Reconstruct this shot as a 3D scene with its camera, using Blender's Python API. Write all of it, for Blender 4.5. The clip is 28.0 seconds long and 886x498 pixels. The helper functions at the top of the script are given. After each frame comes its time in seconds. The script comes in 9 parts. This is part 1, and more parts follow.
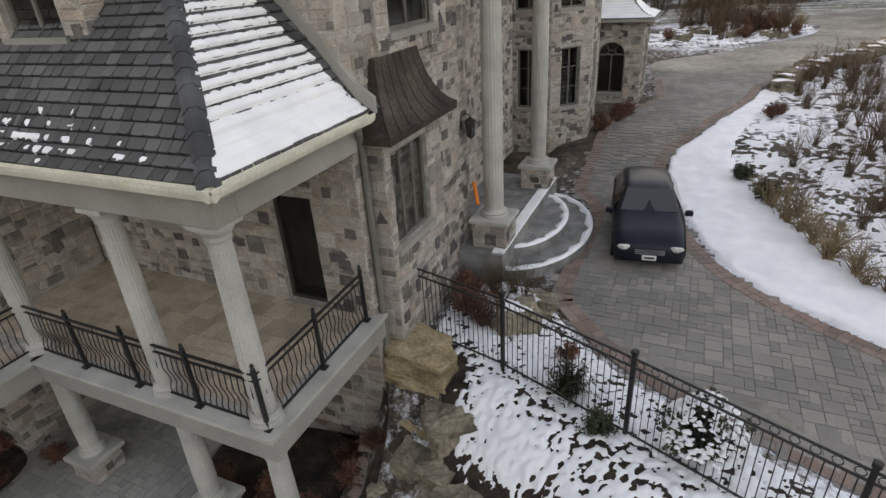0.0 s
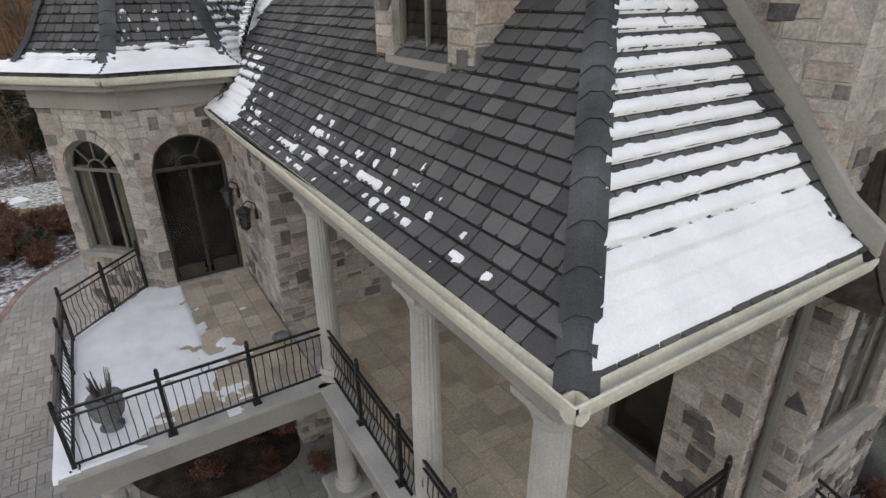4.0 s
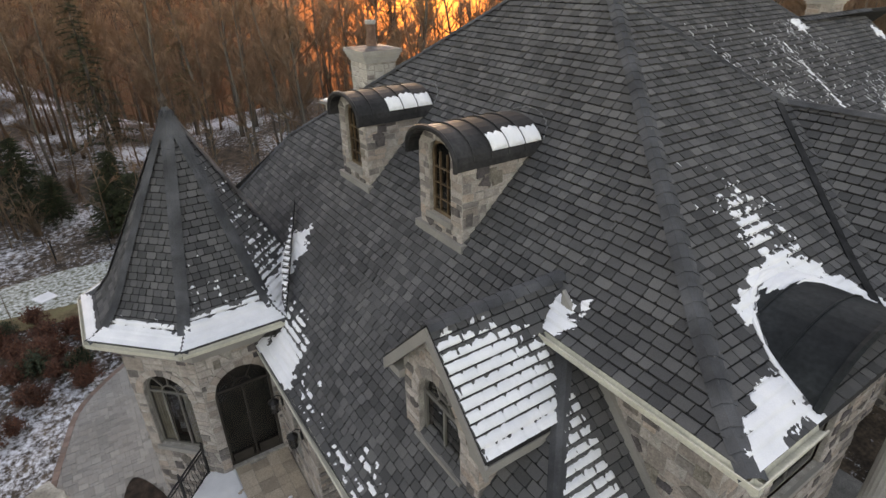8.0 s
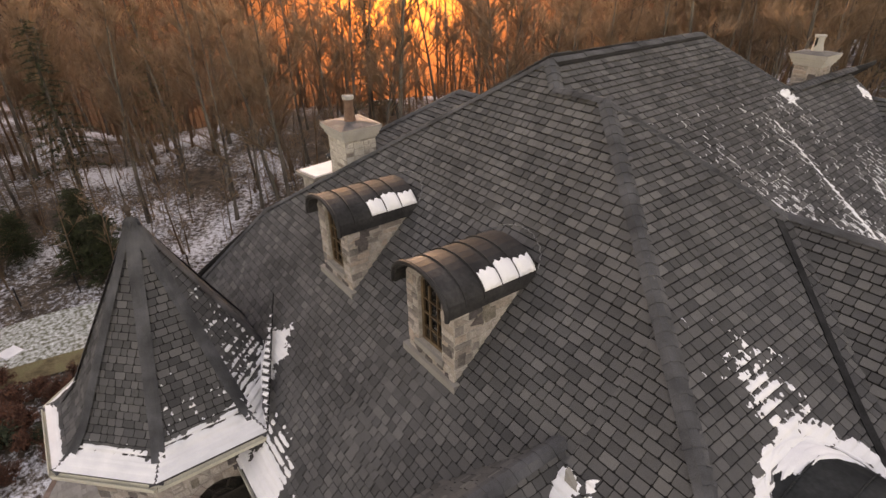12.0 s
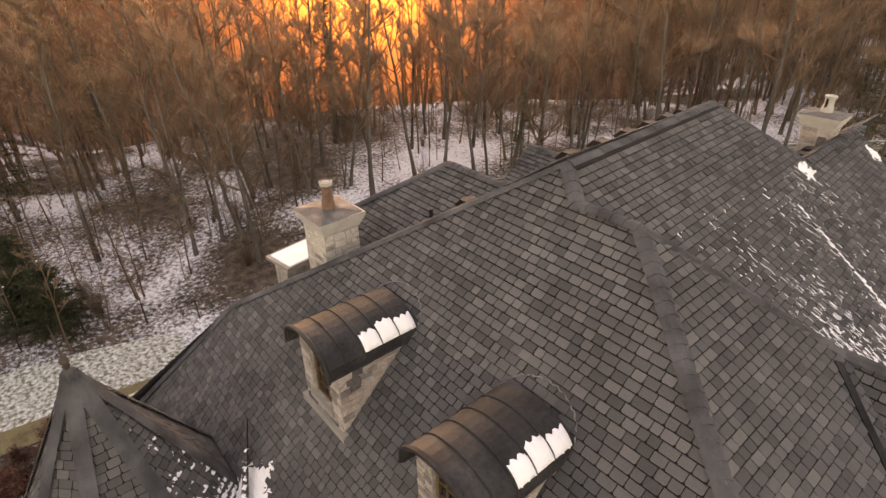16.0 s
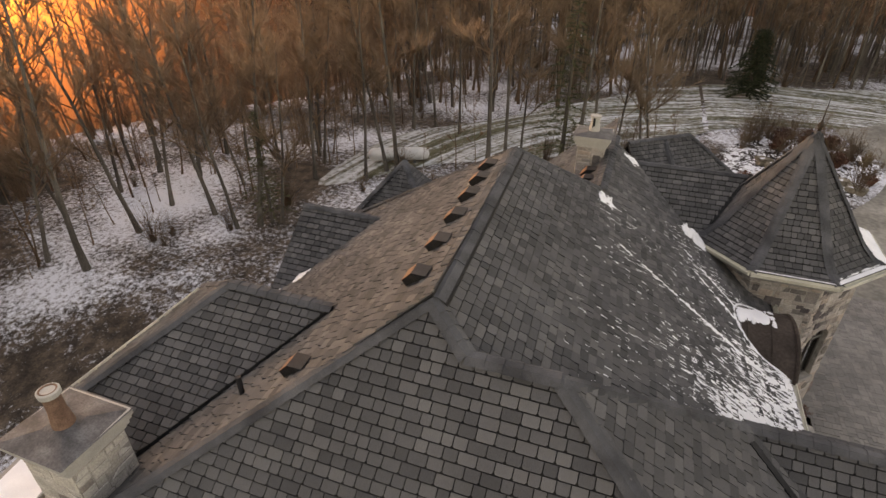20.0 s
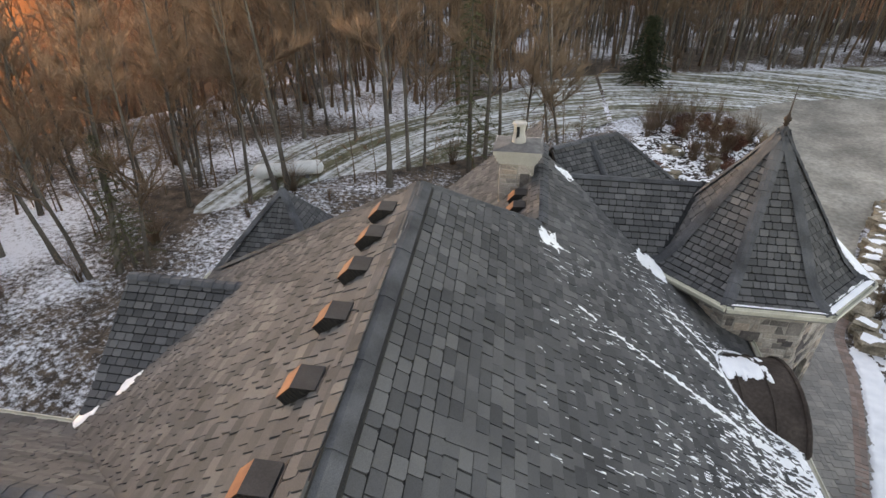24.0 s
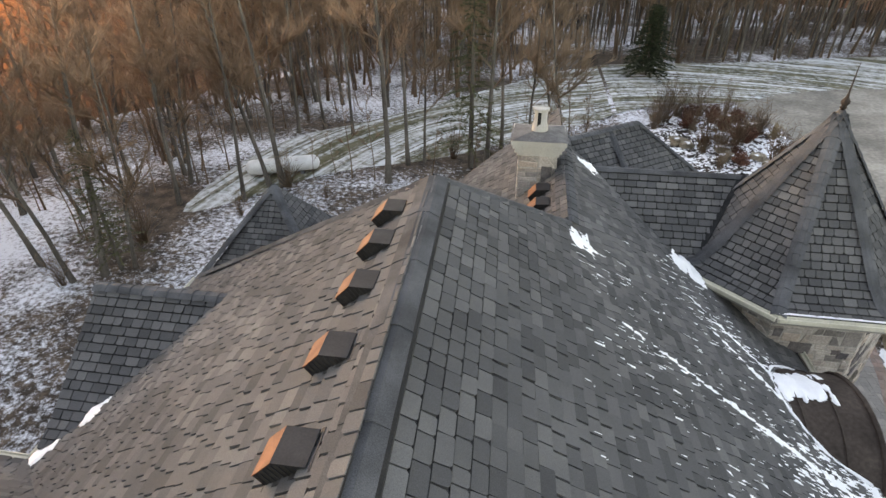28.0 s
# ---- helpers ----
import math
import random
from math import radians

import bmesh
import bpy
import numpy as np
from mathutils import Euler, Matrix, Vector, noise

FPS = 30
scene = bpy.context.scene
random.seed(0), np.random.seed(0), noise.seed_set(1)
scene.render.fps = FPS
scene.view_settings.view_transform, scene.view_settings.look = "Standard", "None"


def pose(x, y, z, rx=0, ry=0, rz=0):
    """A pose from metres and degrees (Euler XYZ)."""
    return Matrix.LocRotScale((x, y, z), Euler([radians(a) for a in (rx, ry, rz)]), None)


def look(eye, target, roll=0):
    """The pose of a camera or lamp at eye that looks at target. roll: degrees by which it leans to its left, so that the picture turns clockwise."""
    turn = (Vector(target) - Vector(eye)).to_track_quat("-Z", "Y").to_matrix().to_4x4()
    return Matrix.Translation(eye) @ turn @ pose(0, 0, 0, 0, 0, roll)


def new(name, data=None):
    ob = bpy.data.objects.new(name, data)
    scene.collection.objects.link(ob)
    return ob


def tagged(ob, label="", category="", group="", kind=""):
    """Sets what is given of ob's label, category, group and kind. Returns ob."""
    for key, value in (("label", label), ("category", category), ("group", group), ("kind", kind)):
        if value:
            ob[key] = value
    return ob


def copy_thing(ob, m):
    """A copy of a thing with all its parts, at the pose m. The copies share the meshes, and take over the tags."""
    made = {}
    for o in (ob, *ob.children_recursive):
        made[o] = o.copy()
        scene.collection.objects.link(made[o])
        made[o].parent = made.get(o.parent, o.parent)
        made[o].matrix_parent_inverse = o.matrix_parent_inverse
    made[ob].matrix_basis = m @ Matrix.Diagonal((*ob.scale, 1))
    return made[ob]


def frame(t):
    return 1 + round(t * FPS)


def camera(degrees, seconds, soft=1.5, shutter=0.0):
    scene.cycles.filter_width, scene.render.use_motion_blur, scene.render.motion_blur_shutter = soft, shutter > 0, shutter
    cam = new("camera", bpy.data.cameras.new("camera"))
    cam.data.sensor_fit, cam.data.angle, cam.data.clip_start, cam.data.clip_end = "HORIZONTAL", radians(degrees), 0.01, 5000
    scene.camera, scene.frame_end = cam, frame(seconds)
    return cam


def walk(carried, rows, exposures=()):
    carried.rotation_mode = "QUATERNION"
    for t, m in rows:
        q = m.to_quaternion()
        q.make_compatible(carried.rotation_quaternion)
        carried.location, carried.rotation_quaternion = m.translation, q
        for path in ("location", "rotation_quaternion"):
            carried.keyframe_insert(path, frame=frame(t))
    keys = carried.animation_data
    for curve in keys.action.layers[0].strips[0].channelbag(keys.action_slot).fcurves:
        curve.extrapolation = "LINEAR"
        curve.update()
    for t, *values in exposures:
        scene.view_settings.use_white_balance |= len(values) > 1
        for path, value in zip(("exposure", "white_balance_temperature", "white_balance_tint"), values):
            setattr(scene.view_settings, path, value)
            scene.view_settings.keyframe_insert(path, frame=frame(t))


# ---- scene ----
cam = camera(77.8, 28.0)
PATH = [
    (0, (0.057, -0.014, 8.915), (-0.704, 1.597, 8.005), -3.8),
    (0.5, (-0.036, 0.09, 8.868), (-1.164, 1.48, 7.978), -2.9),
    (1, (-0.116, 0.104, 8.835), (-1.506, 1.244, 7.959), -2.1),
    (1.5, (-0.153, 0.137, 8.795), (-1.611, 1.188, 7.918), -1.7),
    (2, (-0.807, 0.56, 8.76), (-2.302, 1.56, 7.885), -1.6),
    (2.5, (-1.985, 1.302, 8.773), (-3.506, 2.263, 7.899), -2.1),
    (4.5, (-2.703, 1.979, 9.363), (-4.257, 2.924, 8.531), -0.4),
    (5, (-2.679, 1.881, 10.39), (-4.227, 2.827, 9.547), -0.3),
    (5.5, (-2.675, 1.718, 11.48), (-4.206, 2.674, 10.617), -0.3),
    (6, (-2.693, 1.656, 12.399), (-4.213, 2.608, 11.515), -0.5),
    (6.5, (-2.698, 1.61, 13.13), (-4.213, 2.568, 12.242), -0.5),
    (7, (-2.704, 1.592, 13.854), (-4.212, 2.554, 12.959), -0.7),
    (7.5, (-2.691, 1.57, 14.654), (-4.19, 2.54, 13.752), -0.9),
    (8, (-2.691, 1.606, 15.54), (-4.183, 2.577, 14.628), -1.0),
    (8.5, (-2.693, 1.624, 16.41), (-4.176, 2.601, 15.49), -1.1),
    (9, (-2.678, 1.628, 17.265), (-4.149, 2.614, 16.337), -1.0),
    (9.5, (-2.646, 1.65, 17.683), (-4.113, 2.641, 16.752), -1.0),
    (10, (-2.9, 1.824, 17.722), (-4.362, 2.818, 16.786), -1.1),
    (10.5, (-3.364, 2.083, 17.752), (-4.821, 3.08, 16.813), -1.1),
    (11, (-3.514, 2.115, 17.852), (-4.958, 3.129, 16.91), -1.1),
    (11.5, (-3.663, 2.137, 17.8), (-5.102, 3.155, 16.855), -1.1),
    (12, (-4.302, 2.521, 17.705), (-5.737, 3.543, 16.757), -1.2),
    (12.5, (-5.281, 3.159, 17.631), (-6.711, 4.181, 16.676), -1.4),
    (14.5, (-7.036, 3.77, 18.013), (-8.405, 4.862, 17.048), -1.1),
    (15, (-7.091, 3.739, 18.473), (-8.448, 4.839, 17.5), -1.1),
    (15.5, (-7.136, 3.725, 19.183), (-8.481, 4.831, 18.2), -1.0),
    (16, (-7.136, 3.676, 19.391), (-8.476, 4.792, 18.411), -0.8),
    (16.5, (-7.484, 3.877, 19.468), (-8.811, 4.998, 18.476), -0.8),
    (17, (-8.321, 4.468, 19.406), (-9.639, 5.593, 18.407), -0.7),
    (17.5, (-9.591, 5.334, 19.663), (-10.894, 6.463, 18.651), -0.7),
    (18, (-10.493, 5.904, 20.126), (-11.793, 7.035, 19.11), -0.9),
    (18.5, (-10.811, 5.976, 20.357), (-12.101, 7.11, 19.333), -0.7),
    (19, (-11.028, 6.048, 20.407), (-12.263, 7.237, 19.376), -0.4),
    (19.5, (-11.174, 6.108, 20.423), (-12.163, 7.503, 19.386), 0.1),
    (20, (-11.093, 6.01, 20.426), (-11.677, 7.617, 19.389), 0.2),
    (20.5, (-11.088, 5.983, 20.417), (-11.538, 7.631, 19.377), 0.4),
    (21, (-11.13, 6.177, 20.458), (-11.515, 7.842, 19.418), 0.3),
    (21.5, (-11.301, 6.973, 20.385), (-11.645, 8.647, 19.347), 0.3),
    (22, (-11.523, 8.037, 20.331), (-11.841, 9.716, 19.291), 0.3),
    (22.5, (-11.767, 9.258, 20.175), (-12.069, 10.941, 19.136), 0.3),
    (24.5, (-12.075, 10.447, 19.246), (-12.345, 12.133, 18.205), 0.0),
    (25, (-12.075, 10.422, 19.195), (-12.337, 12.109, 18.153), 0.0),
    (25.5, (-12.107, 10.697, 19.115), (-12.369, 12.381, 18.068), -0.0),
    (26, (-12.229, 11.255, 19.077), (-12.492, 12.937, 18.028), -0.0),
    (26.5, (-12.345, 11.577, 18.916), (-12.609, 13.26, 17.867), -0.0),
    (27, (-12.381, 11.631, 18.74), (-12.646, 13.312, 17.688), -0.2),
    (27.5, (-12.505, 11.787, 18.713), (-12.773, 13.467, 17.662), -0.2),
    (28, (-12.598, 11.779, 18.732), (-12.866, 13.458, 17.677), -0.2),
]
EXPOSURES = [(0, 2.60, 10200, 32), (2, 2.70, 9900, 33), (5, 2.70, 10000, 32), (6, 2.52, 10000, 31), (8, 2.46, 9900, 31), (9.2, 2.50, 12000, 39), (12, 2.52, 12400, 41), (16.5, 2.82, 14600, 44), (18.5, 2.58, 15000, 45), (20, 2.34, 12200, 37), (21, 2.68, 9700, 29), (25, 2.74, 9400, 29), (28, 2.93, 9300, 28)]
walk(cam, [(t, look(eye, target, roll)) for t, eye, target, roll in PATH], EXPOSURES)

# ---- light ----
SUN_DIR = Vector((-0.885, 0.465, 0.0)).normalized()
SUN_ELEV = radians(7.0)
world = bpy.data.worlds.new("world")
scene.world = world
world.use_nodes = True
wn = world.node_tree.nodes
sky = wn.new("ShaderNodeTexSky")
sky.sky_type, sky.sun_disc = "NISHITA", False
sky.sun_elevation, sky.sun_rotation = SUN_ELEV, math.atan2(SUN_DIR.x, SUN_DIR.y)
sky.air_density, sky.dust_density, sky.ozone_density = 1.0, 0.7, 1.0
wn["Background"].inputs["Strength"].default_value = 0.15
world.node_tree.links.new(sky.outputs[0], wn["Background"].inputs["Color"])
sun_data = bpy.data.lights.new("sun", "SUN")
sun_data.energy, sun_data.angle, sun_data.color = 0.19, radians(3), (0.84, 0.92, 1.0)
sun = new("sun", sun_data)
sun.matrix_world = look(SUN_DIR * 100 * math.cos(SUN_ELEV) + Vector((0, 0, 100 * math.sin(SUN_ELEV))), (0, 0, 0))


# ---- materials ----
def material(name, ramp, rough=0.85, scale=3.0, fine=40.0, bump=0.3, metal=0.0, pick=False, grain=0.35, stretch=(1, 1, 1), height=0.01, specular=0.4):
    """A surface with colours from a ramp. pick: one colour of the ramp for each piece; else the ramp follows broad noise. Fine grain and relief go over it."""
    m = bpy.data.materials.new(name)
    m.use_nodes = True
    nt = m.node_tree
    n, link = nt.nodes, nt.links.new
    bsdf = n["Principled BSDF"]
    mapping = n.new("ShaderNodeMapping")
    mapping.inputs["Scale"].default_value = stretch
    geo = n.new("ShaderNodeNewGeometry")
    info = n.new("ShaderNodeObjectInfo")
    link(geo.outputs["Position"], mapping.inputs["Vector"])
    broad, small = n.new("ShaderNodeTexNoise"), n.new("ShaderNodeTexNoise")
    for tex, s, d in ((broad, scale, 4.0), (small, fine, 5.0)):
        tex.inputs["Scale"].default_value, tex.inputs["Detail"].default_value = s, d
        link(mapping.outputs["Vector"], tex.inputs["Vector"])
    cr = n.new("ShaderNodeValToRGB")
    e = cr.color_ramp.elements
    while len(e) < len(ramp):
        e.new(0.5)
    for k, (p, c) in enumerate(ramp):
        e[k].position, e[k].color = p, (*c, 1)
    if pick:
        cr.color_ramp.interpolation = "CONSTANT"
        add = n.new("ShaderNodeMath")
        add.operation = "ADD"
        link(geo.outputs["Random Per Island"], add.inputs[0])
        link(info.outputs["Random"], add.inputs[1])
        fr = n.new("ShaderNodeMath")
        fr.operation = "FRACT"
        link(add.outputs[0], fr.inputs[0])
        link(fr.outputs[0], cr.inputs["Fac"])
    else:
        link(broad.outputs["Fac"], cr.inputs["Fac"])
    vals = []
    for tex, amount in ((small, grain), (broad, grain * 0.8)):
        mr = n.new("ShaderNodeMapRange")
        mr.inputs["From Min"].default_value, mr.inputs["From Max"].default_value = 0.3, 0.7
        mr.inputs["To Min"].default_value, mr.inputs["To Max"].default_value = 1 - amount, 1 + amount * 0.6
        link(tex.outputs["Fac"], mr.inputs["Value"])
        vals.append(mr)
    mul = n.new("ShaderNodeMath")
    mul.operation = "MULTIPLY"
    link(vals[0].outputs[0], mul.inputs[0])
    link(vals[1].outputs[0], mul.inputs[1])
    mix = n.new("ShaderNodeVectorMath")
    mix.operation = "SCALE"
    link(cr.outputs["Color"], mix.inputs[0])
    link(mul.outputs[0], mix.inputs["Scale"])
    link(mix.outputs["Vector"], bsdf.inputs["Base Color"])
    bsdf.inputs["Roughness"].default_value, bsdf.inputs["Metallic"].default_value = rough, metal
    bsdf.inputs["Specular IOR Level"].default_value = specular
    bp = n.new("ShaderNodeBump")
    bp.inputs["Strength"].default_value, bp.inputs["Distance"].default_value = bump, height
    link(small.outputs["Fac"], bp.inputs["Height"])
    link(bp.outputs["Normal"], bsdf.inputs["Normal"])
    return m


MAT_SHINGLE = material("shingle", [(0, (0.076, 0.077, 0.079)), (0.15, (0.092, 0.093, 0.095)), (0.4, (0.104, 0.105, 0.106)), (0.65, (0.116, 0.116, 0.117)), (0.85, (0.136, 0.136, 0.136))], 0.95, 0.6, 120, 0.5, pick=True, grain=0.25, specular=0.1)
MAT_CAP = material("ridge_cap", [(0.3, (0.070, 0.073, 0.078)), (0.7, (0.105, 0.109, 0.115))], 0.95, 1.5, 120, 0.5, specular=0.1)
# Near-black deck: where it shows, its colour stands in for shadow.
MAT_DECK_SHADE = material("roof_deck", [(0, (0.014, 0.014, 0.015)), (1, (0.022, 0.022, 0.023))], 0.95, 2, 60, 0.3)
STONE_RAMP = [(0, (0.349, 0.297, 0.258)), (0.15, (0.400, 0.348, 0.310)), (0.33, (0.443, 0.396, 0.361)), (0.5, (0.383, 0.344, 0.314)), (0.63, (0.285, 0.246, 0.219)), (0.76, (0.245, 0.222, 0.206)), (0.85, (0.426, 0.344, 0.291)), (0.92, (0.175, 0.158, 0.150))]
MAT_STONE = material("wall_stone", STONE_RAMP, 0.9, 4, 30, 0.6, pick=True, grain=0.3, height=0.02)
MAT_DARKSTONE = material("dark_stone", [(0, (0.135, 0.121, 0.115)), (0.25, (0.19, 0.168, 0.148)), (0.45, (0.092, 0.083, 0.086)), (0.65, (0.115, 0.100, 0.098)), (0.8, (0.22, 0.196, 0.165)), (0.92, (0.105, 0.092, 0.092))], 0.85, 9, 45, 0.7, pick=True, grain=0.4, height=0.015)
MAT_PALESTONE = material("washed_stone", [(0, (0.50, 0.47, 0.42)), (0.2, (0.56, 0.53, 0.48)), (0.45, (0.52, 0.49, 0.44)), (0.7, (0.47, 0.43, 0.38)), (0.88, (0.26, 0.225, 0.20)), (0.94, (0.54, 0.50, 0.45))], 0.9, 4, 30, 0.5, pick=True, grain=0.25, height=0.02)
MAT_VALLEY = material("valley_metal", [(0.3, (0.016, 0.017, 0.018)), (0.7, (0.026, 0.027, 0.029))], 0.7, 3, 40, 0.1, specular=0.15)
MAT_MORTAR = material("mortar", [(0.3, (0.33, 0.305, 0.275)), (0.7, (0.40, 0.375, 0.34))], 0.95, 5, 60, 0.4)
MAT_TRIM = material("painted_trim", [(0.3, (0.25, 0.238, 0.22)), (0.7, (0.30, 0.287, 0.265))], 0.6, 1.0, 30, 0.1, grain=0.1)
MAT_GUTTER = material("gutter_paint", [(0.3, (0.55, 0.53, 0.44)), (0.7, (0.62, 0.60, 0.50))], 0.35, 2, 30, 0.1, grain=0.15)
MAT_COLUMN = material("column_paint", [(0.3, (0.37, 0.36, 0.335)), (0.7, (0.44, 0.43, 0.40))], 0.7, 1.5, 50, 0.15, grain=0.15)
MAT_IRON = material("black_iron", [(0.3, (0.010, 0.010, 0.011)), (0.7, (0.018, 0.018, 0.019))], 0.45, 5, 80, 0.2, grain=0.2)
MAT_LEAD = material("grey_metal", [(0.3, (0.15, 0.155, 0.16)), (0.7, (0.24, 0.245, 0.25))], 0.7, 2.5, 30, 0.1, grain=0.3, specular=0.2)
MAT_COPPER = material("brown_copper", [(0.3, (0.046, 0.036, 0.031)), (0.55, (0.063, 0.049, 0.042)), (0.75, (0.088, 0.070, 0.060))], 0.65, 1.2, 14, 0.08, specular=0.08, grain=0.3)
MAT_DARKCOPPER = material("dark_copper", [(0.3, (0.015, 0.018, 0.020)), (0.55, (0.021, 0.025, 0.027)), (0.75, (0.030, 0.034, 0.036))], 0.62, 1.2, 14, 0.08, specular=0.12, grain=0.3)
MAT_DORMER = material("dormer_metal", [(0.3, (0.028, 0.028, 0.029)), (0.55, (0.040, 0.040, 0.041)), (0.75, (0.056, 0.055, 0.055))], 0.58, 1.2, 14, 0.08, specular=0.16, grain=0.3)
MAT_FRAME = material("window_frame", [(0.3, (0.13, 0.125, 0.11)), (0.7, (0.17, 0.162, 0.145))], 0.5, 2, 40, 0.1, grain=0.1)
MAT_DOOR = material("dark_door", [(0.3, (0.035, 0.030, 0.026)), (0.7, (0.055, 0.047, 0.040))], 0.45, 3, 40, 0.1, grain=0.2)
MAT_SNOW = material("snow", [(0.3, (0.80, 0.82, 0.85)), (0.7, (0.88, 0.89, 0.91))], 0.7, 2, 60, 0.5, grain=0.05, height=0.02)
MAT_PAVER = material("paver", [(0, (0.222, 0.208, 0.192)), (0.2, (0.246, 0.229, 0.210)), (0.4, (0.268, 0.250, 0.228)), (0.6, (0.232, 0.215, 0.198)), (0.75, (0.285, 0.262, 0.236)), (0.9, (0.205, 0.192, 0.180))], 0.85, 0.5, 50, 0.4, pick=True, grain=0.3)
MAT_TILE = material("travertine_tile", [(0, (0.44, 0.355, 0.275)), (0.3, (0.50, 0.405, 0.315)), (0.6, (0.40, 0.325, 0.255)), (0.8, (0.54, 0.445, 0.355))], 0.6, 2, 30, 0.2, pick=True, grain=0.25)
MAT_ROCK = material("boulder_rock", [(0.25, (0.13, 0.11, 0.085)), (0.5, (0.25, 0.21, 0.155)), (0.75, (0.33, 0.28, 0.21))], 0.9, 1.4, 12, 1.0, grain=0.4, height=0.05)
MAT_PALEROCK = material("pale_flat_rock", [(0.25, (0.30, 0.28, 0.235)), (0.5, (0.40, 0.375, 0.325)), (0.75, (0.48, 0.455, 0.40))], 0.9, 1.6, 14, 0.7, grain=0.3, height=0.02)
MAT_CAR = material("car_paint", [(0.3, (0.008, 0.011, 0.020)), (0.7, (0.012, 0.016, 0.028))], 0.34, 2, 40, 0.02, grain=0.1, specular=0.22)
MAT_BARK = material("bark", [(0.3, (0.080, 0.068, 0.057)), (0.7, (0.155, 0.135, 0.112))], 0.95, 1.5, 25, 0.8, stretch=(1, 1, 0.25), height=0.03)
MAT_NEEDLE = material("pine_needles", [(0.3, (0.020, 0.030, 0.012)), (0.7, (0.045, 0.058, 0.022))], 0.8, 2, 20, 0.2)


def glass(name, tint):
    m = bpy.data.materials.new(name)
    m.use_nodes = True
    b = m.node_tree.nodes["Principled BSDF"]
    b.inputs["Base Color"].default_value = (*tint, 1)
    b.inputs["Roughness"].default_value, b.inputs["Transmission Weight"].default_value, b.inputs["IOR"].default_value = 0.03, 1.0, 1.5
    return m


MAT_GLASS = glass("window_glass", (0.75, 0.8, 0.8))


# ---- mesh tools ----
class Mesh:
    """Collects vertices and faces for one mesh."""

    def __init__(self):
        self.v, self.f = [], []

    def add(self, verts, faces):
        o = len(self.v)
        self.v += [tuple(p) for p in verts]
        self.f += [tuple(i + o for i in f) for f in faces]
        return self

    def weld(self):
        """Joins corners that lie on one another."""
        seen, back, keep = {}, [], []
        for p in self.v:
            k = (round(p[0], 3), round(p[1], 3), round(p[2], 3))
            if k not in seen:
                seen[k] = len(keep)
                keep.append(p)
            back.append(seen[k])
        faces, done = [], set()
        for f in self.f:
            g = []
            for i in f:
                if back[i] not in g:
                    g.append(back[i])
            if len(g) > 2 and frozenset(g) not in done:
                done.add(frozenset(g))
                faces.append(tuple(g))
        self.v, self.f = keep, faces
        return self

    def data(self, name, mat, smooth=False):
        me = bpy.data.meshes.new(name)
        me.from_pydata(self.v, [], self.f)
        me.materials.append(mat)
        if smooth:
            me.shade_smooth()
        me.update()
        return me


def thing(name, label, category, kind="", group="", at=(0, 0, 0)):
    ob = new(name)
    ob.location = at
    ob.empty_display_size = 0.2
    return tagged(ob, label, category, group, kind)


def part(name, mesh, mat, parent=None, label="", kind="", smooth=False):
    """One mesh object, in world metres, under a thing or a part that stands at the origin."""
    ob = new(name, mesh.data(name, mat, smooth) if isinstance(mesh, Mesh) else mesh)
    ob.parent = parent
    if parent is not None:
        ob.matrix_parent_inverse = Matrix.Translation(-root_place(parent))
    return tagged(ob, label, kind=kind)


def root_place(ob):
    p = Vector((0, 0, 0))
    while ob is not None:
        p += ob.location
        ob = ob.parent
    return p


def box(m, x0, x1, y0, y1, z0, z1):
    v = [(x, y, z) for z in (z0, z1) for y in (y0, y1) for x in (x0, x1)]
    return m.add(v, [(0, 2, 3, 1), (4, 5, 7, 6), (0, 1, 5, 4), (2, 6, 7, 3), (0, 4, 6, 2), (1, 3, 7, 5)])


def obox(m, c, size, turn=0.0, bevel=0.0):
    """A box centred at c, turned about z, with its upright and top edges chamfered."""
    sx, sy, sz = (s / 2 for s in size)
    b = min(bevel, sx * 0.45, sy * 0.45, sz * 0.45)
    ca, sa = math.cos(turn), math.sin(turn)
    rings = [(0, -sz), (0, sz - b), (b, sz)] if b else [(0, -sz), (0, sz)]
    v, f = [], []
    for inset, z in rings:
        x, y = sx - inset, sy - inset
        pts = [(-x + b, -y), (x - b, -y), (x, -y + b), (x, y - b), (x - b, y), (-x + b, y), (-x, y - b), (-x, -y + b)] if b else [(-x, -y), (x, -y), (x, y), (-x, y)]
        v += [(c[0] + px * ca - py * sa, c[1] + px * sa + py * ca, c[2] + z) for px, py in pts]
    n = 8 if b else 4
    for k in range(len(rings) - 1):
        f += [(k * n + i, k * n + (i + 1) % n, (k + 1) * n + (i + 1) % n, (k + 1) * n + i) for i in range(n)]
    f += [tuple(range(n))[::-1], tuple((len(rings) - 1) * n + i for i in range(n))]
    return m.add(v, f)


def prism(m, poly, z0, z1):
    """poly: plan corners, anticlockwise. z1 may be a list of heights, one for each corner."""
    n = len(poly)
    tops = z1 if isinstance(z1, (list, tuple)) else [z1] * n
    v = [(x, y, z0) for x, y in poly] + [(x, y, z) for (x, y), z in zip(poly, tops)]
    f = [tuple(range(n))[::-1], tuple(range(n, 2 * n))]
    f += [(i, (i + 1) % n, n + (i + 1) % n, n + i) for i in range(n)]
    return m.add(v, f)


